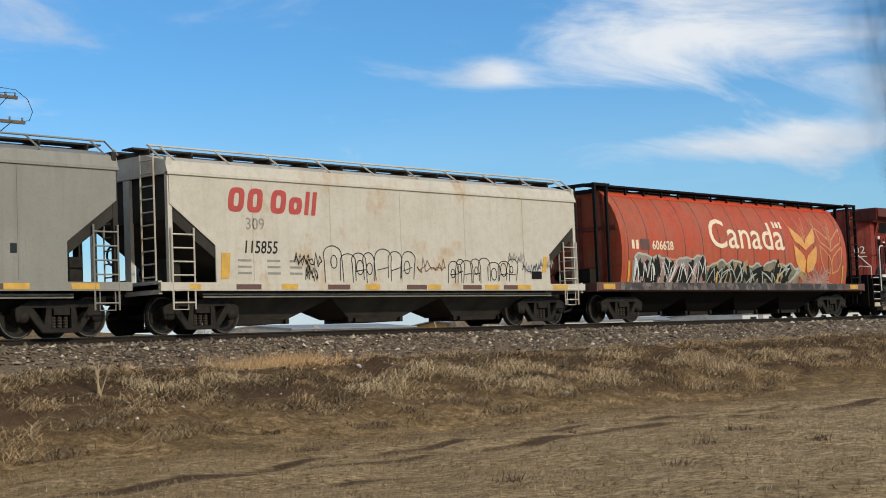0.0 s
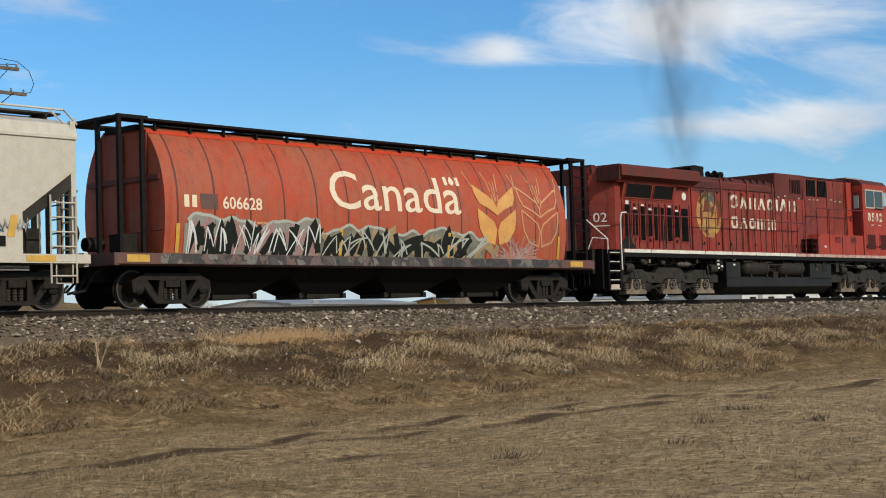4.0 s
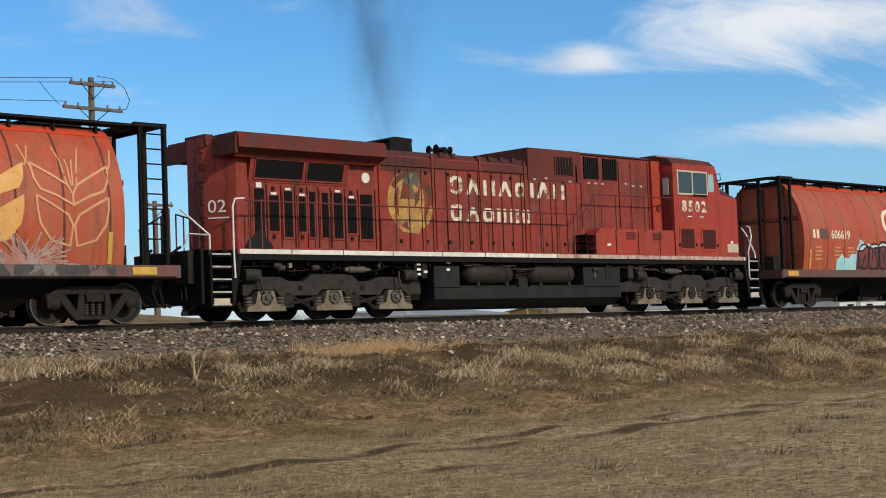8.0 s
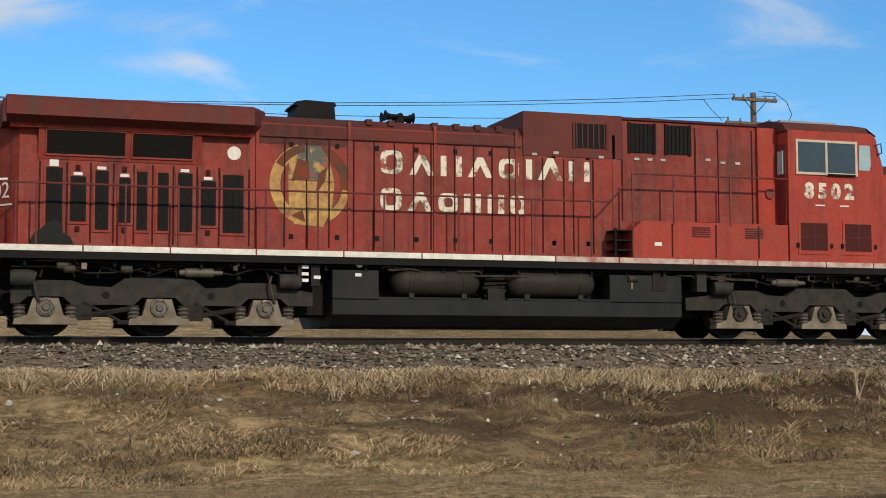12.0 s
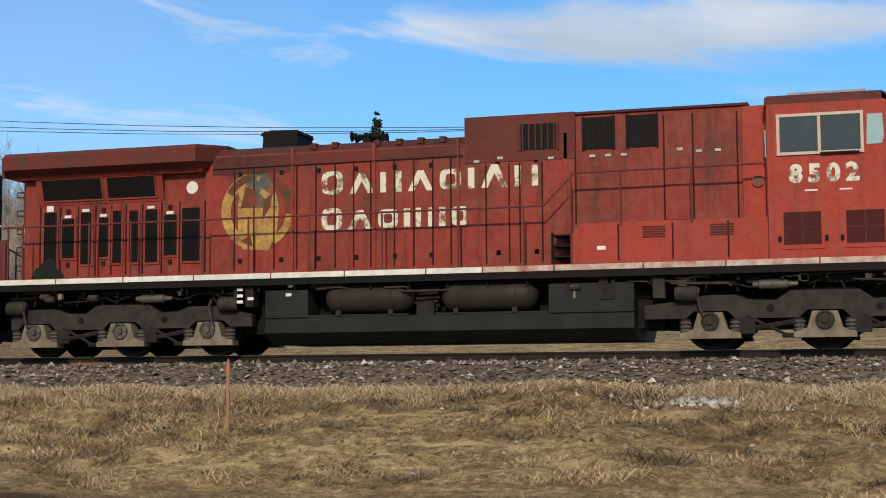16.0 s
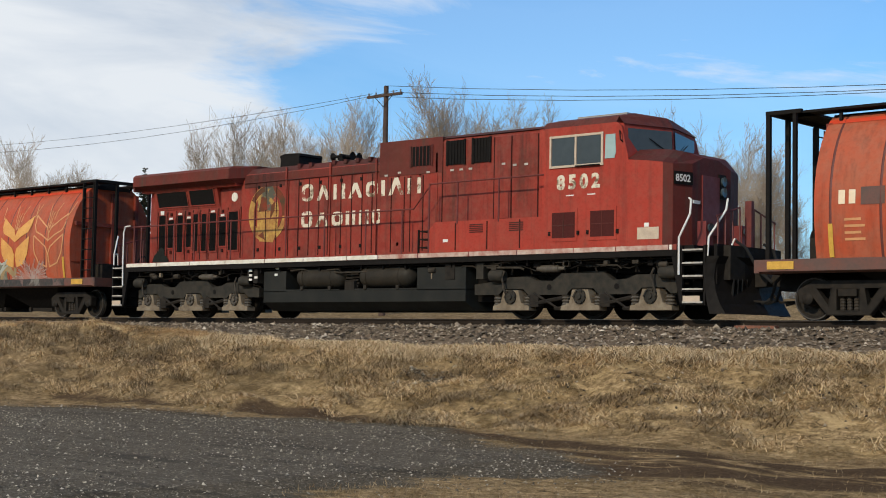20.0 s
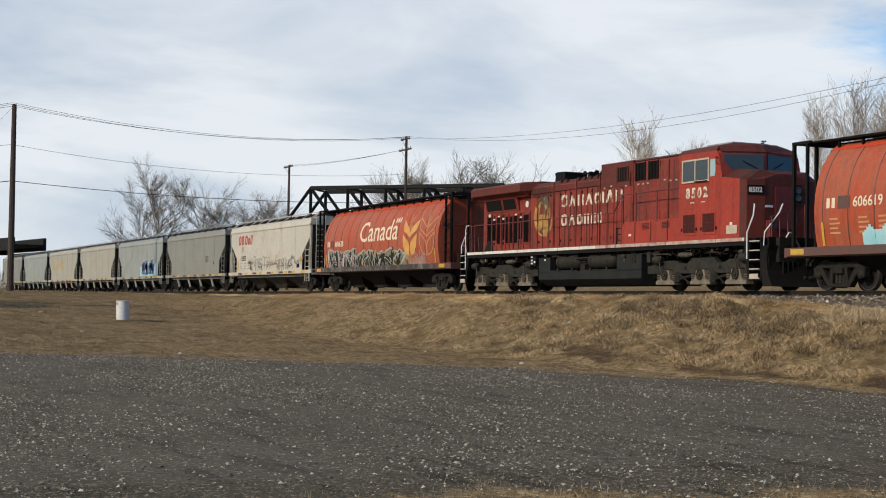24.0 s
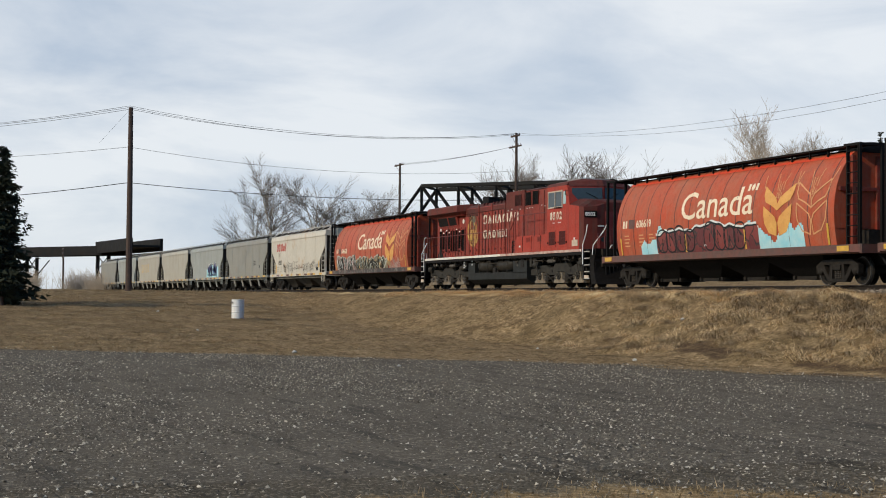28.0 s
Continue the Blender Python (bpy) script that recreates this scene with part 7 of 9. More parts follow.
    for s in (-1, 1):
        bm = bmesh.new()
        lathe(bm, [(18.95, 0.09), (19.02, 0.10), (19.01, 0.0)], (0, s * 0.75, 2.0), "x", 12)
        part("ditch_light", bm, GLASS, cab)
        bm = bmesh.new()
        box(bm, 18.75, 18.97, s * 0.75 - 0.14, s * 0.75 + 0.14, 1.6, 2.14)
        part("ditch_light_box", bm, CAB_SHADE, cab)
    # stack, horn, roof vents
    bm = bmesh.new()
    prism(bm, [(4.72, 4.18), (5.52, 4.18), (5.49, 4.53), (5.53, 4.55), (5.50, 4.62), (4.92, 4.64), (4.72, 4.60), (4.68, 4.54), (4.75, 4.52)], -0.44, 0.44)
    part("exhaust_stack", bm, BLACK, th, "soot-black exhaust stack", False, 0.02)
    bm = bmesh.new()
    box(bm, 6.84, 7.00, -0.2, 0.2, 4.18, 4.40)
    for d, y in ((-1, -0.18), (1, -0.05), (-1, 0.1), (1, 0.2)):
        lathe(bm, [(0, 0.035), (d * 0.20, 0.04), (d * 0.27, 0.065), (d * 0.32, 0.115), (d * 0.30, 0.0)], (6.92, y, 4.46), "x", 12)
    rod(bm, (6.92, -0.2, 4.46), (6.92, 0.22, 4.46), 0.07, 8)
    part("horn", bm, BLACK, th, "black air horn with trumpets to both ends")
    for k in range(7):
        x = 6.0 + 0.45 * k
        if not 6.6 < x < 7.2:
            bm = bmesh.new()
            box(bm, x, x + 0.12, -0.95, -0.7, 4.12, 4.235)
            part("lifting_lug", bm, ENGINE_DARK, th)
    # handrails and steps
    bm = bmesh.new()
    pipe(bm, [(-0.66, -1.50, 2.70), (10.90, -1.50, 2.72), (11.48, -1.50, 3.31), (15.0, -1.50, 3.33)], 0.02, 6)
    part("handrail", bm, RAIL_RED, th, "thin dark red handrail")
    for x in (-0.55, -0.20, 1.35, 2.30, 3.91, 4.90, 6.20, 7.70, 9.23, 10.51):
        bm = bmesh.new()
        rod(bm, (x, -1.50, 1.56), (x, -1.50, 2.74), 0.02, 6)
        part("stanchion", bm, RAIL_RED, th)
    for x in (11.42, 12.35, 13.65):
        bm = bmesh.new()
        rod(bm, (x, -1.50, 2.3 if x > 11.5 else 1.6), (x, -1.50, 3.33), 0.022, 6)
        part("stanchion", bm, RAIL_RED, th)
    bm = bmesh.new()
    pipe(bm, [(-1.0, -1.54, 0.95), (-1.02, -1.54, 1.5), (-1.02, -1.54, 2.55), (-0.95, -1.54, 2.72), (-0.70, -1.54, 2.74)], 0.024, 6)
    pipe(bm, [(-1.60, -1.45, 1.45), (-1.60, -1.45, 1.9), (-2.05, -1.0, 2.5)], 0.024, 6)
    pipe(bm, [(-2.0, -1.0, 1.6), (-1.9, -1.1, 1.95), (-1.6, -1.45, 1.9)], 0.02, 6)
    part("grab_rail", bm, MUD_WHITE, th, "white-painted grab rail")
    bm = bmesh.new()
    pipe(bm, [(18.70, -1.54, 0.95), (18.70, -1.54, 1.75), (18.95, -1.5, 2.25), (18.95, -1.46, 2.55), (18.86, -1.40, 2.60)], 0.024, 6)
    pipe(bm, [(19.32, -1.40, 1.3), (19.32, -1.35, 1.75), (19.5, -0.95, 2.35), (19.45, -0.8, 2.6)], 0.024, 6)
    pipe(bm, [(19.45, -0.8, 1.4), (19.5, -0.6, 1.75), (19.42, -0.4, 1.75)], 0.02, 6)
    part("grab_rail", bm, MUD_WHITE, th, "white-painted grab rail")
    for x0, d in ((-1.02, -1), (18.72, 1)):
        a, b = sorted((x0, x0 + d * 0.60))
        bm = bmesh.new()
        prism(bm, [(x0 - d * 0.02, 0.34), (x0 + d * 0.04, 0.34), (x0 + d * 0.04, 1.58), (x0 - d * 0.28, 1.58)][::d], -1.50, -1.42)
        box(bm, b - 0.05 if d > 0 else a, b if d > 0 else a + 0.05, -1.48, -0.95, 0.3, 1.58)
        box(bm, a, b, -1.0, -0.94, 0.3, 1.58)
        st = part("step_well", bm, BLACK, th)
        for k in range(5):
            z = 0.31 + 0.28 * k
            bm = bmesh.new()
            box(bm, a + 0.03, b - 0.03, -1.48, -0.98, z, z + 0.03)
            part("step", bm, BLACK, st)
        for k in range(5):
            z = 0.345 + 0.28 * k
            bm = bmesh.new()
            box(bm, a + 0.04, b - 0.06, -1.505, -1.482, z, z + 0.035)
            part("step_edge", bm, STEP_DIRTY, st, "white step edge")
        bm = bmesh.new()
        box(bm, a + 0.06, b - 0.12, -1.507, -1.49, 0.38, 0.50)
        part("step_plate", bm, FRAME_TAN, st)
    # end plate with plow, hoses, coupler
    for x, d in ((19.45, 1), (-1.70, -1)):
        bm = bmesh.new()
        box(bm, min(x, x + d * 0.08), max(x, x + d * 0.08), -1.35, 1.35, 0.75 if d > 0 else 0.38, 1.60)
        if d > 0:
            # curved mouldboard, deepest in the middle
            sect = [(0.30, 0.12), (0.16, 0.34), (0.06, 0.60), (0.02, 0.90), (0.06, 1.18), (0.14, 1.34)]
            ys = [-1.48, -1.40, -1.1, -0.6, 0.0, 0.6, 1.1, 1.40, 1.48]
            vs = [(x + d * ((u if abs(y) < 1.45 else u * 0.4 - 0.1) + 0.26 * (1 - abs(y) / 1.48)), y, z) for y in ys for u, z in sect]
            vs += [(p[0] - d * 0.05, p[1], p[2]) for p in vs]
            k, m = len(sect), len(vs) // 2
            quads = [(i * k + j, i * k + k + j, i * k + k + j + 1, i * k + j + 1) for i in range(len(ys) - 1) for j in range(k - 1)]
            add_faces(bm, vs, quads + [tuple(q + m for q in f[::-1]) for f in quads])
        part("end_plow" if d > 0 else "end_plate", bm, BLACK, th, "black curved snow plow" if d > 0 else "black end plate")
        bm = bmesh.new()
        for k in range(4):
            y = -0.95 + 0.18 * k
            pipe(bm, [(x + d * 0.1, y, 1.2), (x + d * 0.24, y, 0.85), (x + d * 0.18, y + 0.05, 0.5)], 0.028, 6)
        part("air_hose", bm, RUBBER, th)
        for s in (-1, 1):
            bm = bmesh.new()
            for k in range(4):
                rod(bm, (x, s * (0.30 + 0.3 * k), 1.58), (x, s * (0.30 + 0.3 * k), 2.45 - 0.08 * k), 0.02, 5)
            rod(bm, (x, s * 0.30, 2.45), (x, s * 1.25, 2.2), 0.02, 5)
            part("end_rail", bm, RAIL_RED, th)
        for s, y in ((-1, -0.55), (1, 0.62)):
            bm = bmesh.new()
            pipe(bm, [(x + d * 0.06, y, 1.7), (x + d * 0.30, y, 1.55), (x + d * 0.55, y * 0.8, 1.05), (x + d * 0.85, y * 0.7, 0.8)], 0.035, 6)
            part("jumper_cable", bm, RUBBER, th)
        bm = bmesh.new()
        box(bm, x - 0.08, x + 0.08, 0.05, 0.16, 1.55, 2.62)
        part("end_post", bm, RAIL_RED, th)
        bm = bmesh.new()
        box(bm, x - 0.25, x + 0.25, -1.1, -0.5, 0.85, 1.58)
        part("end_gear", bm, IRON, th, "", False, 0.04)
        same("coupler", COUPLER, th, pose(x + d * 0.25, 0, 0, 0, 0, 0 if d > 0 else 180))
    return th


WHITE_FLAKED = plain("flaked_white_paint", (0.58, 0.52, 0.44), 0.6, 0, 0.3, 2.6, 0.1, (0.24, 0.035, 0.02))
GLASS_PALE = plain("pale_glass", (0.30, 0.42, 0.42), 0.12, 0, 0.2, 1, 0.0)
# cab red at about half value, shade of the end faces included
CAB_SHADE = plain("cab_shaded_red", (0.16, 0.018, 0.016), 0.55, 0, 0.3, 3, 0.1)
MESH_RED = plain("mesh_dark_red", (0.07, 0.016, 0.014), 0.7, 0, 0.3, 30, 0.3)
MUD_GREY = plain("roof_unit_grey", (0.30, 0.29, 0.28), 0.7, 0, 0.3, 4, 0.1)
RAIL_RED = plain("handrail_dark_red", (0.13, 0.020, 0.015), 0.6, 0, 0.3, 5, 0.1)

# ---- beyond the track: poles, wires, bridge, trees ----


def at(az, d):
    """A place by its bearing (degrees to the right of straight across the track) and distance."""
    return d * math.sin(radians(az)), d * math.cos(radians(az))


def power_pole(az, d, top, arms, wood, base=None, turn=0.0, r=0.16, lean=0.0):
    x, y = at(az, d)
    z0 = float(ground_z(x, y)) if base is None else base
    th = tagged(new("utility_pole"), "weathered wooden utility pole with crossarms" if arms else "tall bare wooden utility pole", "utility pole", "utility poles")
    th.matrix_basis = pose(x, y, z0, 0, lean, turn)
    h = top - z0
    bm = bmesh.new()
    rod(bm, (0, 0, -0.3), (0, 0, h), r, 10, r * 0.68)
    part("pole", bm, wood, th, "", True)
    for z, half in arms:
        bm = bmesh.new()
        box(bm, -half, half, -0.16, -0.05, h - z - 0.06, h - z + 0.06)
        arm = part("crossarm", bm, wood, th)
        bm = bmesh.new()
        for s in (-1, 1):
            rod(bm, (s * half * 0.55, -0.17, h - z), (0, -0.17, h - z - 0.55), 0.018, 4)
        part("brace", bm, IRON, th)
        for s in (-0.92, -0.5, 0.5, 0.92):
            bm = bmesh.new()
            lathe(bm, [(h - z + 0.06, 0.015), (h - z + 0.10, 0.05), (h - z + 0.14, 0.03), (h - z + 0.17, 0.05), (h - z + 0.20, 0.0)], (s * half, -0.1, 0), "z", 8)
            part("insulator", bm, INSULATOR, arm)
    return th


INSULATOR = plain("insulator_grey", (0.22, 0.22, 0.23), 0.4, 0, 0.3, 5, 0.0)
WIRE = plain("wire_grey", (0.04, 0.04, 0.043), 0.8, 0.0, 0.2, 2, 0.0)


def wire(a, b, sag, r=0.015, seg=14):
    a, b = Vector(a), Vector(b)
    pts = []
    for k in range(seg + 1):
        t = k / seg
        p = a.lerp(b, t)
        p.z -= sag * 4 * t * (1 - t)
        pts.append(p)
    bm = bmesh.new()
    pipe(bm, pts, r, 4)
    tagged(new("power_line", mesh_of("power_line", bm, WIRE)), "thin dark overhead wire sagging between poles", "wire", "overhead wires")


POLE_A = power_pole(30.65, 57, 11.85, [(0.28, 0.95), (1.20, 1.25)], POLE_WOOD)
power_pole(32.9, 70, 8.4, [(0.2, 0.9)], POLE_WOOD)
POLE_B = power_pole(-44.12, 68, 13.25, [(0.45, 1.1)], POLE_DARK)
POLE_C = power_pole(-81.6, 110, 15.3, [], POLE_DARK, None, 0, 0.24, -1.2)
POLE_D = power_pole(-66.87, 125, 15.6, [(0.25, 0.9), (1.15, 1.25)], POLE_DARK)
POLE_E = power_pole(-71.36, 153, 15.5, [(0.2, 1.35)], POLE_DARK)
power_pole(-84.0, 260, 9.6, [(0.3, 1.1), (1.0, 1.1), (1.7, 1.1)], POLE_DARK, None, 0, 0.2)


def top_of(p, dx=0.0, dz=0.0):
    m = p.matrix_basis
    h = max(v.co.z for c in p.children if c.name.startswith("pole") for v in c.data.vertices)
    return m @ Vector((dx, -0.1, h + dz))


def string_wires():
    for dx, dz in ((-0.85, -0.1), (0.85, -0.1)):
        wire(top_of(POLE_A, dx, dz), top_of(POLE_B, dx, dz - 0.3), 2.2)
    wire(top_of(POLE_A, -1.1, -1.0), top_of(POLE_B, 0.0, 0.0), 1.9)
    for dx, sag in ((-0.8, 1.2), (0.8, 1.7)):
        wire(top_of(POLE_B, dx, -0.3), top_of(POLE_D, dx, -0.1), sag, 0.011)
    for dx, dz in ((-0.8, 0.0), (0.8, -0.15), (0.4, 0.1)):
        wire(top_of(POLE_D, dx, -0.1), top_of(POLE_C, 0.1 * dx, dz), 1.1)
        wire(top_of(POLE_C, 0.1 * dx, dz), (-150 - dx, -22, 17.2 + dz), 1.6)
    wire(top_of(POLE_D, 0, -3.2), top_of(POLE_C, 0, -2.9), 0.9)
    wire(top_of(POLE_C, 0, -2.9), (-150, -22, 14.0), 1.0)
    wire(top_of(POLE_D, 0, -5.6), top_of(POLE_C, 0, -5.5), 0.5, 0.03)
    wire(top_of(POLE_C, 0, -5.5), (-150, -22, 10.1), 1.2, 0.03)
    for dx in (-1.2, 0.0, 1.2):
        wire(top_of(POLE_D, dx, -1.1), top_of(POLE_E, dx, -0.1), 0.25, 0.011)
    # slack loops and the guy at the end pole
    p = top_of(POLE_A)
    bm = bmesh.new()
    loop = [(p.x + 0.2, p.y, p.z + 0.05), (p.x + 0.9, p.y, p.z + 0.02), (p.x + 1.4, p.y, p.z - 0.3), (p.x + 1.6, p.y, p.z - 0.75), (p.x + 1.45, p.y, p.z - 1.1), (p.x + 1.2, p.y, p.z - 1.15)]
    pipe(bm, loop, 0.014, 4)
    tagged(new("jumper_wire", mesh_of("jumper_wire", bm, WIRE)), "slack jumper wire looped at the pole top", "wire")
    bm = bmesh.new()
    pipe(bm, [(p.x - 2.2, p.y, p.z - 0.35), (p.x - 1.9, p.y, p.z - 0.7), (p.x - 1.4, p.y, p.z - 1.15)], 0.012, 4)
    tagged(new("jumper_wire", mesh_of("jumper_wire", bm, WIRE)), "slack jumper wires looped at the pole top", "wire")
    c = top_of(POLE_C)
    wire((c.x, c.y, c.z - 0.2), (c.x - 1.0, c.y - 2.0, c.z - 2.6), 0.0, 0.008)


string_wires()


def beam(bm, a, b, w):
    rod(bm, a, b, w, 4)


def bridge():
    """The dark steel road bridge over the track: a through truss and plate girder spans on legs."""
    th = tagged(new("bridge"), "dark steel truss road bridge crossing high over the track", "bridge")
    x0, y0 = at(-71.9, 162)
    x1, y1 = at(-61.5, 150)
    n = 7
    for off in (0.0, 5.5):
        lo = [Vector((x0 + (x1 - x0) * k / n - off * 0.8, y0 + (y1 - y0) * k / n + off * 0.6, 8.2)) for k in range(n + 1)]
        hi = [p + Vector((0, 0, 5.5)) for p in lo]
        for k in range(n):
            bm = bmesh.new()
            beam(bm, lo[k], lo[k + 1], 0.28)
            part("lower_chord", bm, BRIDGE_STEEL, th)
        for k in range(1, n - 1):
            bm = bmesh.new()
            beam(bm, hi[k], hi[k + 1], 0.26)
            part("upper_chord", bm, BRIDGE_STEEL, th)
        for a, b in [(lo[0], hi[1]), (lo[n], hi[n - 1])] + [(hi[k], lo[k + 1]) for k in range(1, n - 1)] + [(lo[k], hi[k]) for k in range(1, n)]:
            bm = bmesh.new()
            beam(bm, a, b, 0.19)
            part("web_member", bm, BRIDGE_STEEL, th)
        if off == 0:
            for k in range(1, n):
                bm = bmesh.new()
                beam(bm, hi[k], hi[k] + Vector((-4.4, 3.3, 0)), 0.15)
                part("top_strut", bm, BRIDGE_STEEL, th)
    # girder spans towards the near side of the track, over the train
    spans = [(at(-72.0, 162), at(-80.4, 246), 6.4, 8.2), (at(-80.4, 246), at(-81.75, 268), 8.9, 10.9), (at(-81.75, 268), at(-85.4, 290), 8.6, 10.2), (at(-85.4, 290), at(-90.0, 330), 8.4, 10.0)]
    for (a, b, z0, z1) in spans:
        d = (Vector((*b, 0)) - Vector((*a, 0))).normalized()
        nrm = Vector((-d.y, d.x, 0)) * 0.25
        for off in (0, 5.0):
            o = Vector((-d.y, d.x, 0)) * off
            q = [Vector((*a, z0)) + o - nrm, Vector((*b, z0)) + o - nrm, Vector((*b, z0)) + o + nrm, Vector((*a, z0)) + o + nrm]
            bm = bmesh.new()
            add_faces(bm, q + [p + Vector((0, 0, z1 - z0)) for p in q], [(0, 1, 2, 3), (7, 6, 5, 4), (0, 4, 5, 1), (1, 5, 6, 2), (2, 6, 7, 3), (3, 7, 4, 0)])
            part("girder", bm, BRIDGE_STEEL, th)
        bm = bmesh.new()
        o = Vector((-d.y, d.x, 0)) * 5.0
        q = [Vector((*a, z0 + 0.6)), Vector((*b, z0 + 0.6)), Vector((*b, z0 + 0.6)) + o, Vector((*a, z0 + 0.6)) + o]
        add_faces(bm, q + [p + Vector((0, 0, 0.3)) for p in q], [(0, 1, 2, 3), (7, 6, 5, 4), (0, 4, 5, 1), (1, 5, 6, 2), (2, 6, 7, 3), (3, 7, 4, 0)])
        part("deck", bm, BRIDGE_STEEL, th)
    for az, d, zt in ((-82.75, 268, 8.8), (-82.35, 268, 8.8), (-85.3, 290, 8.6), (-84.95, 290, 8.6), (-88.0, 305, 8.6), (-74.0, 175, 8.2)):
        x, y = at(az, d)
        z = float(ground_z(x, y)) - 0.5
        bm = bmesh.new()
        box(bm, x - 0.3, x + 0.3, y - 0.3, y + 0.3, z, zt)
        part("leg", bm, BRIDGE_STEEL, th)
    for az0, az1, d in ((-82.75, -82.35, 268), (-85.3, -84.95, 290)):
        for za, zb in ((3.0, 6.0), (6.0, 8.6)):
            for s in (0, 1):
                bm = bmesh.new()
                beam(bm, (*at(az0, d), za if s else zb), (*at(az1, d), zb if s else za), 0.10)
                part("cross_brace", bm, BRIDGE_STEEL, th)
    for k, az in enumerate((-85.5, -86.3, -87.1)):
        bm = bmesh.new()
        beam(bm, (*at(az, 285), 1.5), (*at(az + 1.0, 285), 8.0), 0.12)
        part("cross_brace", bm, BRIDGE_STEEL, th)


bridge()


# bare trees
def tree_meshes(seed, height, kind):
    """Trunk and limbs in one mesh, twigs in another, the height of a whole tree."""
    r = random.Random(seed)
    trunk, twigs = [[], []], [[], []]

    def stick(store, a, b, ra, rb):
        d = (b - a).normalized()
        u = d.orthogonal().normalized()
        w = d.cross(u)
        i = len(store[0])
        for p, q in ((a, ra), (b, rb)):
            for k in range(3):
                an = 2.094 * k
                store[0].append(p + (u * math.cos(an) + w * math.sin(an)) * q)
        store[1].extend([(i, i + 1, i + 4, i + 3), (i + 1, i + 2, i + 5, i + 4), (i + 2, i, i + 3, i + 5)])

    def grow(p, d, length, rad, level):
        seg = 4 if level < 2 else 3 if level == 2 else 2
        store = trunk if level < 2 else twigs
        up = {0: 0.05, 1: 0.16, 2: 0.14, 3: 0.10}[level] * (1.0 if kind == "tall" else 0.35)
        for k in range(seg):
            d = (d + Vector((r.gauss(0, 0.11), r.gauss(0, 0.11), up + r.gauss(0, 0.05)))).normalized()
            q = p + d * (length / seg)
            ra, rb = rad * (1 - 0.8 * k / seg), rad * (1 - 0.8 * (k + 1) / seg)
            stick(store, p, q, max(ra, 0.0105), max(rb, 0.0075))
            if level < 3:
                t = (k + 1) / seg
                n = {0: (0 if t < 0.3 else 5) if kind == "tall" else (0 if t < 0.3 else 3), 1: 3 if kind == "tall" else 4, 2: 2 if kind == "tall" else 3}[level]
                for _ in range(n):
                    a = r.uniform(0, 6.283)
                    side = Vector((math.cos(a), math.sin(a), 0))
                    spread = (0.55 if kind == "tall" else 0.95) if level == 0 else 0.75
                    nd = (d + side * spread * r.uniform(0.7, 1.2)).normalized()
                    s = p.lerp(q, r.random())
                    f = {0: (0.52 if kind == "tall" else 0.78) * (1.15 - 0.7 * t), 1: 0.48, 2: 0.55}[level]
                    grow(s, nd, length * f * r.uniform(0.7, 1.15), max(rb, 0.012) * 0.6, level + 1)
            p = q

    if kind == "tall":
        grow(Vector((0, 0, -0.3)), Vector((0, 0, 1)), height * 0.86, height * 0.0095, 0)
        for _ in range(r.choice((1, 2))):
            grow(Vector((0, 0, 0.2)), Vector((r.gauss(0, 0.25), r.gauss(0, 0.25), 1)).normalized(), height * r.uniform(0.6, 0.8), height * 0.007, 0)
    else:
        grow(Vector((0, 0, -0.3)), Vector((0, 0, 1)), height * 0.62, height * 0.016, 0)
    out = []
    for name, (v, f), mat in (("trunk", trunk, BARK), ("crown", twigs, TWIG if kind == "tall" else TWIG_DARK)):
        me = bpy.data.meshes.new(name)
        me.from_pydata([tuple(p) for p in v], [], f)
        me.materials.append(mat)
        out.append(me)
    return out + [max(p.z for p in trunk[0] + twigs[0])]


TREES = {"tall": [tree_meshes(k, 14.0, "tall") for k in range(4)], "broad": [tree_meshes(20 + k, 14.0, "broad") for k in range(3)]}


def bare_tree(az, d, el, kind, k, turn):
    x, y = at(az, d)
    z = float(ground_z(x, y))
    h = EYE + d * math.tan(radians(el)) - z
    th = tagged(new("tree"), "leafless tall poplar with upright grey-brown branches" if kind == "tall" else "leafless broad-crowned tree with a dense web of twigs", "tree", "bare trees")
    trunk, crown, tall = TREES[kind][k % len(TREES[kind])]
    th.matrix_basis = pose(x, y, z - 0.1, 0, 0, turn) @ Matrix.Scale(h / tall, 4)
    same("trunk", trunk, th)
    same("crown", crown, th)


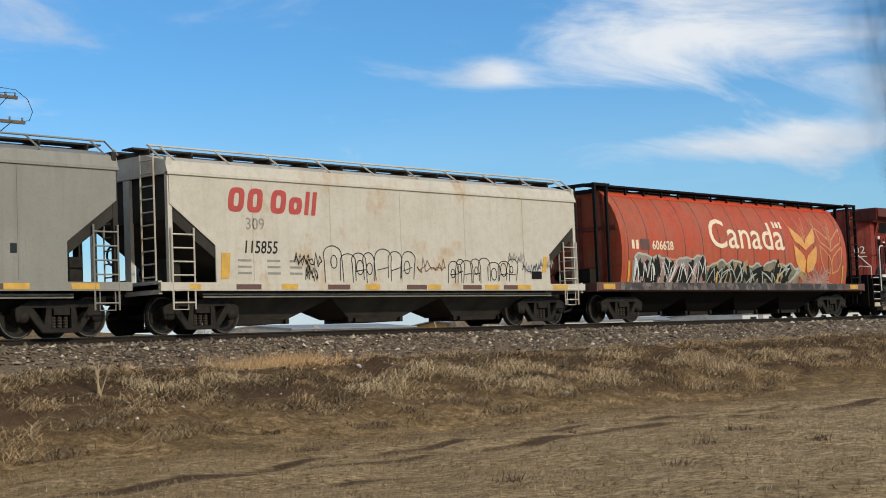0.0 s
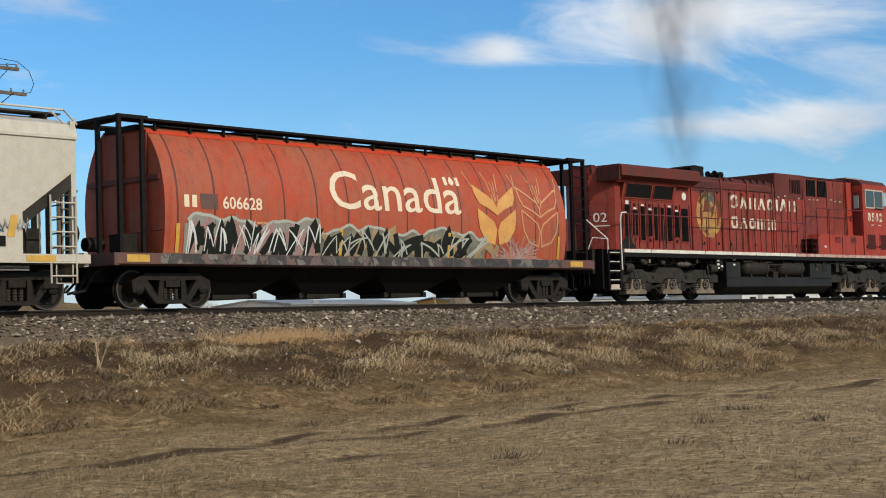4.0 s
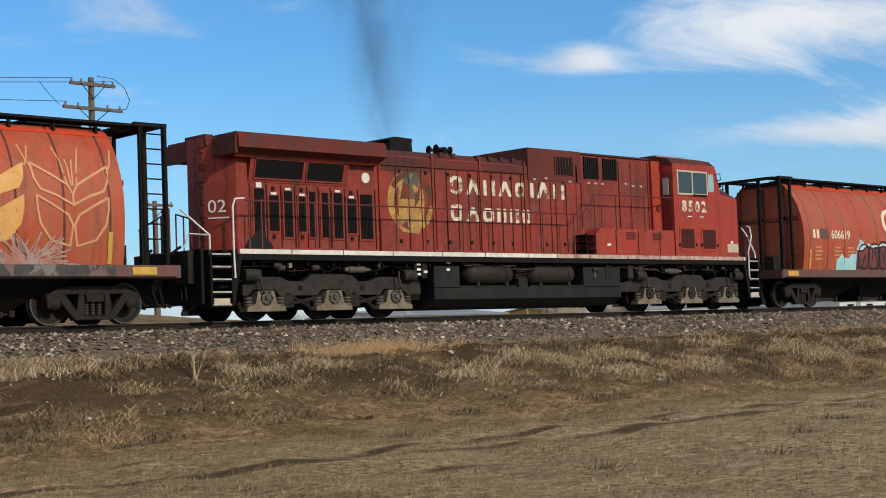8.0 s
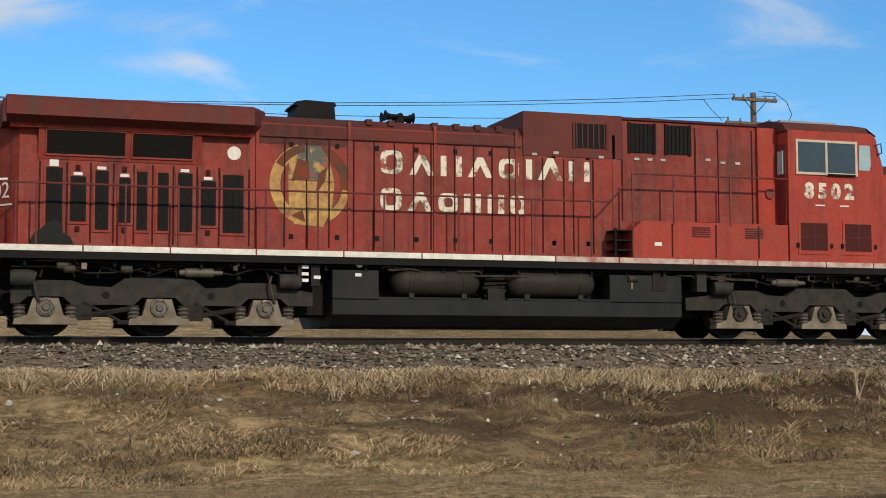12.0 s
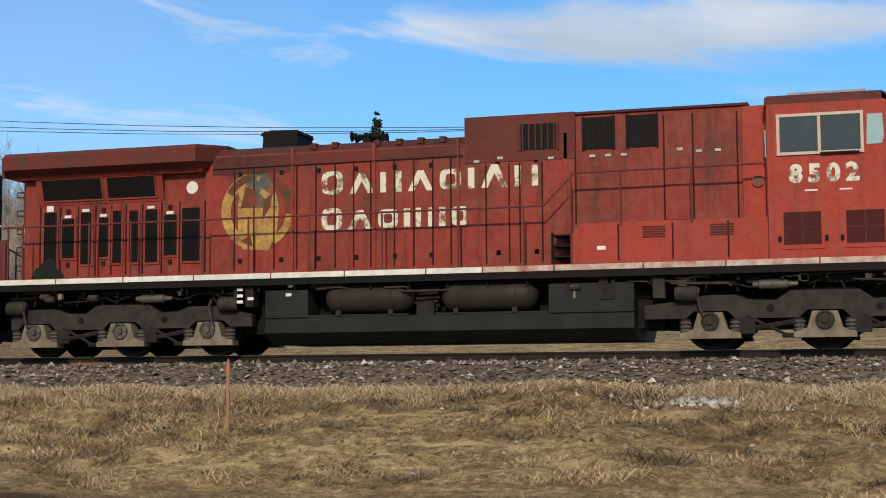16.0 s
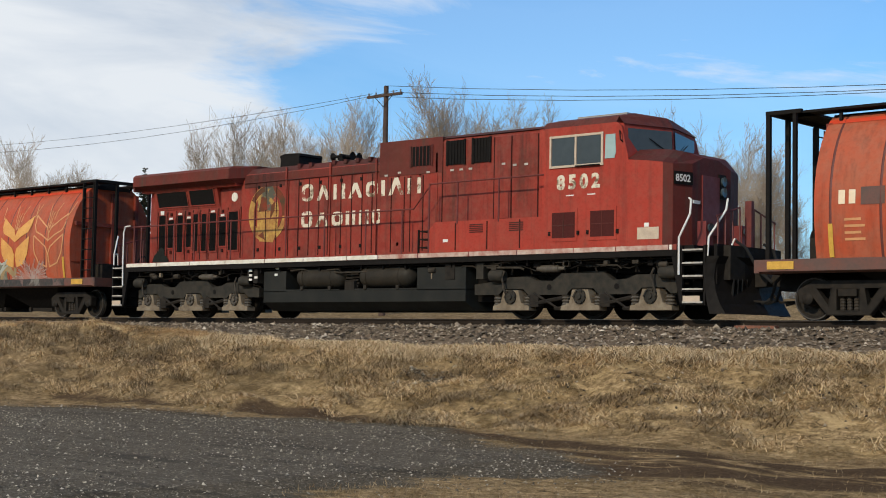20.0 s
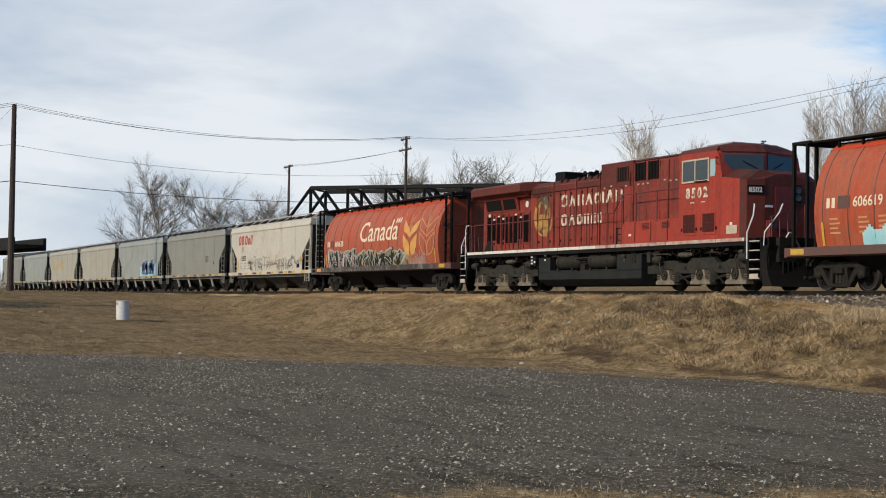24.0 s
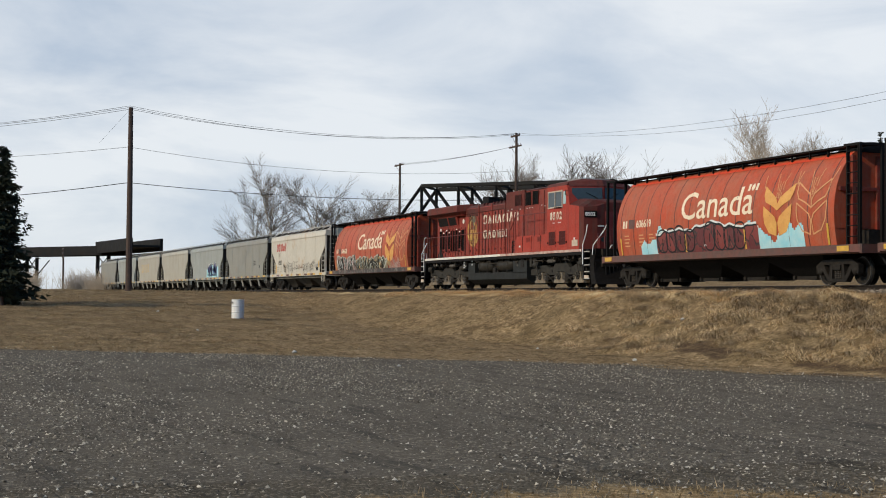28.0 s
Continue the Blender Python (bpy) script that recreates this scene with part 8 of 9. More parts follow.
def plant_trees():
    r = random.Random(11)
    tall = [(-50.4, 8.2), (-49.6, 8.8), (-48.7, 9.0), (-47.7, 9.3), (-46.8, 9.2), (-45.8, 9.6), (-44.9, 9.1), (-43.6, 9.2), (-42.6, 9.7), (-41.7, 10.1), (-40.9, 10.4), (-39.8, 9.8), (-38.6, 10.1), (-37.8, 9.2), (-37.0, 8.6),
            (-33.2, 7.2), (-32.5, 8.8), (-32.1, 9.1), (-31.2, 8.9), (-30.7, 7.4), (-30.2, 7.9), (-29.6, 7.0), (-28.7, 6.7), (-28.0, 5.8), (-26.0, 7.6), (17.3, 9.2), (18.4, 9.4), (20.0, 8.6), (21.6, 8.8), (9.2, 9.6), (10.2, 10.2), (11.4, 8.6), (17.9, 7.6), (16.8, 8.0), (14.0, 8.0)]
    for az, el in tall:
        bare_tree(az, 92 + r.uniform(-8, 10), el, "tall", r.randrange(4), r.uniform(0, 360))
        if r.random() < 0.5:
            bare_tree(az + r.uniform(-0.5, 0.5), 108 + r.uniform(-5, 8), el - r.uniform(1.0, 2.2), "tall", r.randrange(4), r.uniform(0, 360))
    for az, el in ((-59.6, 5.0), (-58.8, 5.6), (-58.0, 6.4), (-57.4, 7.6), (-57.0, 7.2), (-56.8, 6.6), (-55.9, 5.9), (-55.0, 6.1), (-54.2, 5.4)):
        bare_tree(az, 135 + r.uniform(-8, 8), el, "tall", r.randrange(4), r.uniform(0, 360))
    for az, el in ((-68.0, 4.6), (-67.1, 5.2), (-65.9, 5.0), (-64.8, 5.4), (-63.8, 5.1), (-63.0, 5.5), (-61.6, 4.9), (-60.4, 4.6), (-72.4, 4.0), (-71.9, 3.6)):
        bare_tree(az, 180 + r.uniform(-8, 8), el + 0.5, "broad", r.randrange(3), r.uniform(0, 360))
    for az, el, d in ((-75.9, 5.3, 210), (-74.6, 4.6, 205), (-77.0, 4.3, 212), (-73.6, 3.7, 208)):
        bare_tree(az, d, el + 0.35, "broad", r.randrange(3), r.uniform(0, 360))


plant_trees()

NEEDLES = plain("spruce_needles", (0.020, 0.026, 0.016), 0.9, 0, 0.4, 2, 0.2, (0.038, 0.040, 0.026))


def spruce_mesh(seed, height, width):
    """Drooping boughs in whorls, each a fan of small needle clumps."""
    r = random.Random(seed)
    v, f = [], []
    tiers = 26
    for k in range(tiers):
        t = k / tiers
        z = height * (0.10 + 0.89 * t)
        step = height / tiers
        reach = width * (1 - t) ** 0.85 + 0.10
        for b in range(9 if t < 0.8 else 6):
            a = r.uniform(0, 6.283)
            L = reach * r.uniform(0.55, 1.2)
            zb = min(z + r.uniform(-1.0, 1.0) * step, height * 0.99)
            for s in range(7):
                q = (s + 0.6) / 7
                cx, cy = math.cos(a) * L * q, math.sin(a) * L * q
                cz = zb - 0.30 * L * q + 0.18 * L * q * q
                size = (0.16 + 0.20 * (1 - q)) * (0.5 + 0.6 * (1 - t)) * width / 1.8
                for _ in range(3):
                    i = len(v)
                    ax, ay, azz = r.uniform(-1, 1), r.uniform(-1, 1), r.uniform(-0.7, 0.3)
                    p = Vector((cx + ax * size, cy + ay * size, cz + azz * size))
                    d = Vector((math.cos(a) + r.gauss(0, 0.7), math.sin(a) + r.gauss(0, 0.7), r.gauss(-0.25, 0.35))).normalized() * size * 1.5
                    w = Vector((r.gauss(0, 1), r.gauss(0, 1), r.gauss(0, 1))).cross(d).normalized() * size * 0.42
                    v += [tuple(p - w), tuple(p + w), tuple(p + d)]
                    f.append((i, i + 1, i + 2))
    me = bpy.data.meshes.new("crown")
    me.from_pydata(v, [], f)
    me.materials.append(NEEDLES)
    return me


def spruce(az, d, el, width, seed):
    x, y = at(az, d)
    z = float(ground_z(x, y))
    h = EYE + d * math.tan(radians(el)) - z
    th = tagged(new("spruce_tree"), "dark green spruce with drooping boughs", "tree", "spruces")
    th.matrix_basis = pose(x, y, z)
    bm = bmesh.new()
    rod(bm, (0, 0, -0.2), (0, 0, h * 0.97), 0.016 * h, 8, 0.02)
    part("trunk", bm, POLE_DARK, th)
    same("crown", spruce_mesh(seed, h, width), th)


spruce(-19.2, 62, 10.4, 1.35, 1)
spruce(-18.6, 75, 8.2, 1.5, 2)
spruce(-53.25, 120, 6.35, 1.3, 3)
spruce(-86.2, 80, 5.6, 2.1, 4)
spruce(-87.0, 83, 4.6, 2.0, 5)
spruce(20.6, 85, 7.6, 1.5, 6)
spruce(26.4, 70, 6.4, 1.2, 7)
spruce(25.5, 74, 5.4, 1.1, 8)

# ---- far edge: low buildings and bushes seen between the wheels ----
SHED_WHITE = plain("shed_white", (0.62, 0.63, 0.62), 0.7, 0, 0.2, 0.6, 0.1)
SHED_ROOF = plain("shed_roof_grey", (0.30, 0.30, 0.30), 0.6, 0.2, 0.2, 0.5, 0.1)
SHED_TAN = plain("shed_ochre", (0.42, 0.24, 0.06), 0.7, 0, 0.2, 0.6, 0.1)
SHED_GREY = plain("shed_grey", (0.36, 0.36, 0.37), 0.7, 0, 0.2, 0.6, 0.1)


def shed(az, d, w, l, h, wall, turn, label):
    x, y = at(az, d)
    z = float(ground_z(x, y)) - 0.2
    th = tagged(new("shed"), label, "building", "far sheds")
    th.matrix_basis = pose(x, y, z, 0, 0, turn)
    bm = bmesh.new()
    prism_x(bm, [(-w / 2, 0), (w / 2, 0), (w / 2, h), (0, h * 1.3), (-w / 2, h)], -l / 2, l / 2)
    wl = part("wall", bm, wall, th)
    for s in (-1, 1):
        bm = bmesh.new()
        a = Vector((0, s * (w / 2 + 0.3), h * 0.98))
        add_faces(bm, [(-l / 2 - 0.3, a.y, a.z), (l / 2 + 0.3, a.y, a.z), (l / 2 + 0.3, 0, h * 1.34), (-l / 2 - 0.3, 0, h * 1.34), (-l / 2 - 0.3, a.y, a.z + 0.15), (l / 2 + 0.3, a.y, a.z + 0.15), (l / 2 + 0.3, 0, h * 1.34 + 0.15), (-l / 2 - 0.3, 0, h * 1.34 + 0.15)],
                  [(0, 1, 2, 3), (7, 6, 5, 4), (0, 4, 5, 1), (1, 5, 6, 2), (2, 6, 7, 3), (3, 7, 4, 0)])
        part("roof", bm, SHED_ROOF, th)
    for k in range(int(l // 5)):
        bm = bmesh.new()
        u = -l / 2 + 2 + 5 * k
        box(bm, u, u + 1.6, -w / 2 - 0.05, -w / 2 + 0.02, h * 0.35, h * 0.75)
        part("window", bm, GRILLE, th)
    bm = bmesh.new()
    box(bm, -l / 2 + 4.2, -l / 2 + 5.4, -w / 2 - 0.06, -w / 2 + 0.02, 0.1, 2.2)
    part("door", bm, SHED_ROOF, th)


for _az, _d, _w, _l, _h, _wall, _turn, _label in ((42.5, 190, 12, 26, 1.7, SHED_WHITE, 10, "long white shed with a grey roof far off"), (47.5, 210, 10, 6, 1.9, SHED_TAN, 0, "small ochre shed beyond the field"),
                                                  (51.0, 220, 14, 34, 1.8, SHED_WHITE, -8, "long white shed with a grey roof far off"), (55.0, 240, 12, 30, 1.7, SHED_GREY, 0, "low weathered grey shed beyond the field"),
                                                  (60.0, 230, 12, 40, 1.8, SHED_WHITE, 0, "long white shed with a grey roof far off"), (38.0, 230, 10, 18, 1.7, SHED_GREY, 15, "low weathered grey shed beyond the field"),
                                                  (33.0, 240, 12, 24, 1.8, SHED_WHITE, 0, "long white shed with a grey roof far off")):
    shed(_az, _d, _w, _l, _h, _wall, _turn, _label)


def bush_meshes(seed):
    r = random.Random(seed)
    v, f = [], []
    for _ in range(170):
        a, t = r.uniform(0, 6.283), r.uniform(0.1, 0.9)
        p = Vector((r.gauss(0, 0.5), r.gauss(0, 0.5), 0))
        d = Vector((math.cos(a) * t, math.sin(a) * t, 1)).normalized() * r.uniform(1.0, 2.6)
        w = d.orthogonal().normalized() * 0.02
        i = len(v)
        q = p + d
        v += [tuple(p - w), tuple(p + w), tuple(q)]
        f.append((i, i + 1, i + 2))
        for _ in range(3):
            s = p + d * r.uniform(0.4, 0.9)
            e = s + Vector((r.gauss(0, 0.35), r.gauss(0, 0.35), r.uniform(0.2, 0.6)))
            i = len(v)
            v += [tuple(s - w * 0.6), tuple(s + w * 0.6), tuple(e)]
            f.append((i, i + 1, i + 2))
    me = bpy.data.meshes.new("twigs")
    me.from_pydata(v, [], f)
    me.materials.append(TWIG)
    return me


BUSHES = [bush_meshes(k) for k in range(3)]


def plant_bushes():
    r = random.Random(4)
    for k in range(34):    # brown brush beyond the bridge
        az = r.uniform(-91, -80.0)
        x, y = at(az, r.uniform(240, 330))
        th = tagged(new("bush"), "leafless brown brush beyond the bridge", "bush", "bare bushes")
        th.matrix_basis = pose(x, y, float(ground_z(x, y)) - 0.1, 0, 0, r.uniform(0, 360)) @ Matrix.Scale(r.uniform(1.6, 2.6), 4)
        same("brush", BUSHES[k % 3], th)
    for k in range(70):
        az = r.uniform(-88, -72) if k % 4 == 0 else r.uniform(-38, -24) if k > 52 else r.uniform(-50, 62)
        d = r.uniform(66, 120) / max(0.5, math.cos(radians(min(60, abs(az)))))
        x, y = at(az, d)
        th = tagged(new("bush"), "leafless brown brush at the field's edge", "bush", "bare bushes")
        th.matrix_basis = pose(x, y, float(ground_z(x, y)) - 0.1, 0, 0, r.uniform(0, 360)) @ Matrix.Scale(r.uniform(0.8, 1.5), 4)
        same("brush", BUSHES[k % 3], th)


plant_bushes()

# ---- small things on the ground ----


def island_material(name, ramp, rough=0.9, patches=0.0):
    n = Nodes(name)
    g = n.add("ShaderNodeNewGeometry")
    r = n.add("ShaderNodeValToRGB")
    el = r.color_ramp.elements
    while len(el) < len(ramp):
        el.new(0.5)
    for i, c in enumerate(ramp):
        el[i].position, el[i].color = i / (len(ramp) - 1), (*c, 1)
    n.link(g.outputs["Random Per Island"], r.inputs[0])
    c = n.blend(n.math("MULTIPLY", n.span(n.noise(30.0, 3), 0.4, 0.8), 0.3), r.outputs[0], tuple(x * 0.6 for x in ramp[0]))
    if patches:
        f = n.span(n.noise(1.0, 5, 0.65, n.coords((0.55, 1.2, 1))), 0.40, 0.60, patches, 0.0)
        c = n.blend(f, c, (0.50, 0.44, 0.36), "MULTIPLY")
        sep = n.add("ShaderNodeSeparateXYZ")    # browner in the east
        n.link(n.tc.outputs["Object"], sep.inputs[0])
        c = n.blend(n.math("MULTIPLY", n.math("MULTIPLY", n.span(sep.outputs[0], 7.0, 15.0), n.span(sep.outputs[1], 17.0, 20.0)), 0.6), c, (0.66, 0.63, 0.59), "MULTIPLY")
    return n.finish(c, rough)


STONE_MIX = island_material("loose_ballast", [(0.026, 0.019, 0.012), (0.125, 0.094, 0.063), (0.048, 0.035, 0.023), (0.22, 0.172, 0.118), (0.095, 0.069, 0.045), (0.40, 0.33, 0.245), (0.18, 0.128, 0.082), (0.70, 0.62, 0.50)])
PEBBLE_MIX = island_material("loose_gravel", [(0.035, 0.028, 0.019), (0.069, 0.055, 0.037), (0.160, 0.135, 0.097), (0.080, 0.067, 0.048), (0.27, 0.232, 0.170), (0.58, 0.52, 0.41)])
GRASS_MIX = island_material("dry_grass_blades", [(0.205, 0.148, 0.078), (0.310, 0.224, 0.121), (0.425, 0.316, 0.179), (0.250, 0.185, 0.098), (0.510, 0.390, 0.232)], 0.9, 0.95)
DEAD_WEED = island_material("dead_weed_leaves", [(0.05, 0.034, 0.02), (0.09, 0.06, 0.034), (0.035, 0.025, 0.016)])
GRASS_PALE = island_material("pale_grass_tufts", [(0.52, 0.375, 0.195), (0.66, 0.48, 0.26), (0.76, 0.57, 0.325), (0.57, 0.41, 0.215), (0.82, 0.63, 0.37)], 0.9, 0.45)
GRASS_GOLD = island_material("golden_grass_blades", [(0.363, 0.226, 0.102), (0.580, 0.381, 0.186), (0.701, 0.488, 0.268), (0.459, 0.286, 0.124)])
GRASS_FRINGE = island_material("pale_fringe_grass", [(0.64, 0.49, 0.28), (0.80, 0.63, 0.38), (0.86, 0.71, 0.46), (0.55, 0.41, 0.23)], 0.9, 0.3)


def scatter_stones(name, xs, ys, zs, sizes, material, label, category, low=False):
    rng = np.random.default_rng(3)
    n = len(xs)
    base = np.array([(1, 0, 0), (-1, 0, 0), (0, 1, 0), (0, -1, 0), (0, 0, 0.75), (0, 0, -0.75)])
    tri = np.array([(0, 2, 4), (2, 1, 4), (1, 3, 4), (3, 0, 4), (2, 0, 5), (1, 2, 5), (3, 1, 5), (0, 3, 5)])
    if low:     # no underside
        tri = tri[:4]
    jit = base[None] * rng.uniform(0.55, 1.25, (n, 6, 1)) + rng.normal(0, 0.16, (n, 6, 3))
    a = rng.uniform(0, 6.283, n)
    c, s = np.cos(a)[:, None], np.sin(a)[:, None]
    v = np.stack([jit[..., 0] * c - jit[..., 1] * s, jit[..., 0] * s + jit[..., 1] * c, jit[..., 2]], -1) * sizes[:, None, None]
    v += np.stack([xs, ys, zs], -1)[:, None]
    f = (tri[None] + 6 * np.arange(n)[:, None, None]).reshape(-1, 3)
    return big_mesh(name, v.reshape(-1, 3), f, material, "stuff", label, category)


def bed_z(y):
    """Height of the ballast bed at a distance y from the camera's line."""
    return np.interp(y - TRACK, [-3.6, -2.9, -1.75, -1.2, 1.2, 1.75, 2.9], [1.25, 1.42, RAIL - 0.24, RAIL - 0.20, RAIL - 0.20, RAIL - 0.24, 1.42])


def build_scatter():
    rng = np.random.default_rng(1)
    # ballast shoulder; it thins out towards the grass
    n = 76000
    x = rng.uniform(-62, 68, n)
    y = TRACK - 0.85 - np.abs(rng.beta(1.0, 1.25, n)) * 2.75
    keep = rng.random(n) < np.clip((y - (TRACK - 3.45 + 0.35 * np.sin(x * 0.5) + 0.25 * np.sin(x * 1.3))) / 0.8, 0.05, 1)
    x, y = x[keep], y[keep]
    size = np.clip(rng.lognormal(-3.42, 0.45, len(x)), 0.016, 0.10)
    scatter_stones("ballast_stones", x, y, bed_z(y) + size * 0.3, size, STONE_MIX, "loose grey and tan crushed ballast stones", "stones", True)
    n = 4000
    x, y = rng.uniform(-20, 60, n), rng.uniform(21.5, 25.4, n)
    size = np.clip(rng.lognormal(-3.7, 0.4, n), 0.012, 0.06)
    scatter_stones("strayed_stones", x, y, ground_z(x, y) + size * 0.2, size, STONE_MIX, "stray stones strewn over the bank", "stones")
    # a pale spill of rock on the bank, and a small one lower down
    n = 900
    x, y = rng.normal(-2.9, 0.6, n), 24.45 + rng.normal(0, 0.26, n)
    size = np.clip(rng.lognormal(-3.1, 0.35, n), 0.02, 0.1)
    scatter_stones("rock_spill", x, y, ground_z(x, y) + size * 0.3, size, island_material("pale_rock", [(0.34, 0.31, 0.27), (0.62, 0.58, 0.52), (0.46, 0.42, 0.37)]), "pale broken rock spilled on the bank", "stones")
    n = 260
    x, y = rng.normal(-21.2, 0.45, n), 23.4 + rng.normal(0, 0.22, n)
    size = np.clip(rng.lognormal(-3.4, 0.3, n), 0.015, 0.06)
    scatter_stones("gravel_patch", x, y, ground_z(x, y) + size * 0.2, size, PEBBLE_MIX, "small patch of gravel in the grass", "stones")
    # parking ground
    n = 290000
    x = rng.uniform(-52, -8.5, n)
    y = rng.uniform(-4, 21.5, n)
    depth = gravel_depth(x, y)
    keep = (depth > rng.normal(-0.2, 0.7, n)) & (np.hypot(x, y) > 9)
    patchy = np.sin(x * 0.5 + np.sin(y * 0.8)) * np.sin(y * 1.1 + 0.6 * x) * 0.5 + 0.5
    patchy = patchy * (0.5 + 0.5 * np.sin(0.9 * y + 1.5 * np.sin(0.4 * x)))
    keep &= rng.random(n) < 0.25 + 0.75 * np.clip(1.7 * patchy, 0, 1)
    x, y = x[keep], y[keep]
    size = np.clip(rng.lognormal(-4.42, 0.45, len(x)), 0.006, 0.028)
    scatter_stones("gravel_stones", x, y, ground_z(x, y) + 0.012 + size * 0.2, size, PEBBLE_MIX, "loose grey gravel stones on the parking ground", "stones", True)

    def blades(name, x, y, h, lean, width, material, label):
        n = len(x)
        a = rng.uniform(0, 6.283, n)
        # winter grass lies mostly along the bank
        wx = rng.normal(0.45, 1.0, n) * lean
        wy = rng.normal(-0.1, 0.5, n) * lean
        z = ground_z(x, y)
        ca, sa = np.cos(a) * width, np.sin(a) * width
        p0 = np.stack([x - ca, y - sa, z - 0.01], -1)
        p1 = np.stack([x + ca, y + sa, z - 0.01], -1)
        t = np.stack([x + wx * h, y + wy * h, z + h / np.sqrt(1 + 1.2 * (wx * wx + wy * wy))], -1)
        v = np.stack([p0, p1, t], 1).reshape(-1, 3)
        f = np.arange(3 * n).reshape(-1, 3)
        big_mesh(name, v, f, material, "stuff", label, "grass")

    def field_noise(x, y):
        return 0.5 + 0.5 * np.sin(x * 1.1 + 1.7 * np.sin(y * 0.9 + x * 0.2)) * np.sin(y * 1.9 + 1.3 * np.sin(x * 0.7))

    n = 1750000
    x = np.concatenate([rng.uniform(-75, 66, n // 2), rng.uniform(-22, 48, n - n // 2)])
    y = 4.0 + 22.4 * rng.beta(1.7, 1.0, n)
    y = np.where((y > 25.7) & (x > -29), y - 3.0, y)
    seen = (np.hypot(x, y) > 11.5) & ((x > 4) | (y > 10.5))
    x, y = x[seen], y[seen]
    n = len(x)
    dark = np.clip((x + 6) / 14, 0, 1) * np.clip((y - 20.6) / 2.0, 0, 1)
    p = (np.where((y < 20) & (x > 2), 0.40, 0.18) + 0.68 * field_noise(x, y) * field_noise(x * 2.3 + 1, y * 2.1))  * (1 - dark * np.where(field_noise(x * 0.6 + 3, y * 0.7) < 0.68, 0.88, 0.35))
    mud = np.clip((x + 14) / 3, 0, 1) * np.clip((0 - x) / 6, 0, 1) * np.clip((y - 14.0) / 1, 0, 1) * np.clip((19.6 - y) / 1, 0, 1)
    p = p * (1 - 0.8 * mud * (field_noise(x * 0.3, y * 1.3) > 0.40))
    p = p * (1 - 0.85 * np.clip(churn(x, y) * 1.6, 0, 1))
    p = p * np.clip(0.45 - gravel_depth(x, y) / 1.4 + 0.5 * (field_noise(x * 1.3, y * 2.1) - 0.5), 0, 1)
    p = np.where((y > 25.3 + 0.3 * np.sin(x * 0.6)) & (x > -30), p * 0.3, p)
    keep = rng.random(n) < p
    x, y = x[keep], y[keep]
    bank = np.clip((y - 20.5) / 2.5, 0, 1)
    h = rng.uniform(0.02, 0.075, len(x)) * np.where((y < 20) & (x > 2), 1.35, 1.0) * (1 + 0.45 * bank * field_noise(x * 1.7, y * 1.3))
    blades("field_grass", x, y, h, 2.0 + 1.0 * bank, 0.004 + 0.005 * rng.random(len(x)), GRASS_MIX, "short matted straw-coloured winter grass")
    # the field far to the west
    n = 60000
    x, y = rng.uniform(-125, -73, n), rng.uniform(2, 25.5, n)
    blades("far_field_grass", x, y, rng.uniform(0.05, 0.14, n), 1.8, np.full(n, 0.014), GRASS_MIX, "short straw-coloured winter grass far along the track")
    n = 40000
    x, y = rng.uniform(-75, -38, n), rng.uniform(0, 11.5, n)
    keep = gravel_depth(x, y) < 0
    x, y = x[keep], y[keep]
    blades("west_field_grass", x, y, rng.uniform(0.04, 0.12, len(x)), 1.8, np.full(len(x), 0.010), GRASS_MIX, "short straw-coloured winter grass west of the parking ground")
    # near edge of the parking ground
    n = 14000
    x, y = rng.uniform(-13.0, -8.5, n), rng.uniform(1.5, 12, n)
    keep = rng.random(n) < np.clip(0.45 - gravel_depth(x, y) / 1.6, 0, 1)
    x, y, n = x[keep], y[keep], int(keep.sum())
    blades("verge_grass", x, y, rng.uniform(0.03, 0.10, n), 1.2, np.full(n, 0.006), GRASS_MIX, "dry grass on the verge of the parking ground")
    # golden fringe along the top of the bank: in tufts
    cx, cy, ch = [], [], []
    for _ in range(2400):
        x0 = rng.uniform(-75, 60)
        dens = 0.8 if x0 < 10 else 0.08
        if rng.random() > dens:
            continue
        y0 = 24.9 + rng.normal(0, 0.38) + 0.2 * math.sin(x0 * 0.8)
        k = rng.integers(30, 75)
        cx.append(rng.normal(x0, 0.20, k))
        cy.append(rng.normal(y0, 0.10, k))
        ch.append(rng.uniform(0.10, 0.30, k) * rng.uniform(0.6, 1.15))
    x, y, h = np.concatenate(cx), np.concatenate(cy), np.concatenate(ch)
    blades("bank_grass", x, y, h * 0.8, 2.1, np.full(len(x), 0.005), GRASS_GOLD, "golden dry grass tufts along the top of the bank")
    def mops(name, x0, y0, size, count, material, label):
        """Tufts whose blades rise from one root, fan out and droop downhill."""
        k = np.repeat(np.arange(len(x0)), count)
        n = len(k)
        a, s = rng.uniform(0, 6.283, n), size[k] * rng.uniform(0.55, 1.15, n)
        bx, by = x0[k] + rng.normal(0, 0.75, n) * size[k], y0[k] + rng.normal(0, 0.35, n) * size[k]
        dx, dy = np.cos(a) * 1.5 + rng.normal(0.25, 0.4, n), np.sin(a) * 0.55 - 0.32
        bz = ground_z(bx, by)
        mid = np.stack([bx + dx * s * 0.30, by + dy * s * 0.30, bz + s * rng.uniform(0.12, 0.40, n)], -1)
        tx, ty = bx + dx * s * 0.95, by + dy * s * 0.95
        tip = np.stack([tx, ty, np.maximum(ground_z(tx, ty) + 0.01, bz + s * rng.uniform(-0.25, 0.22, n))], -1)
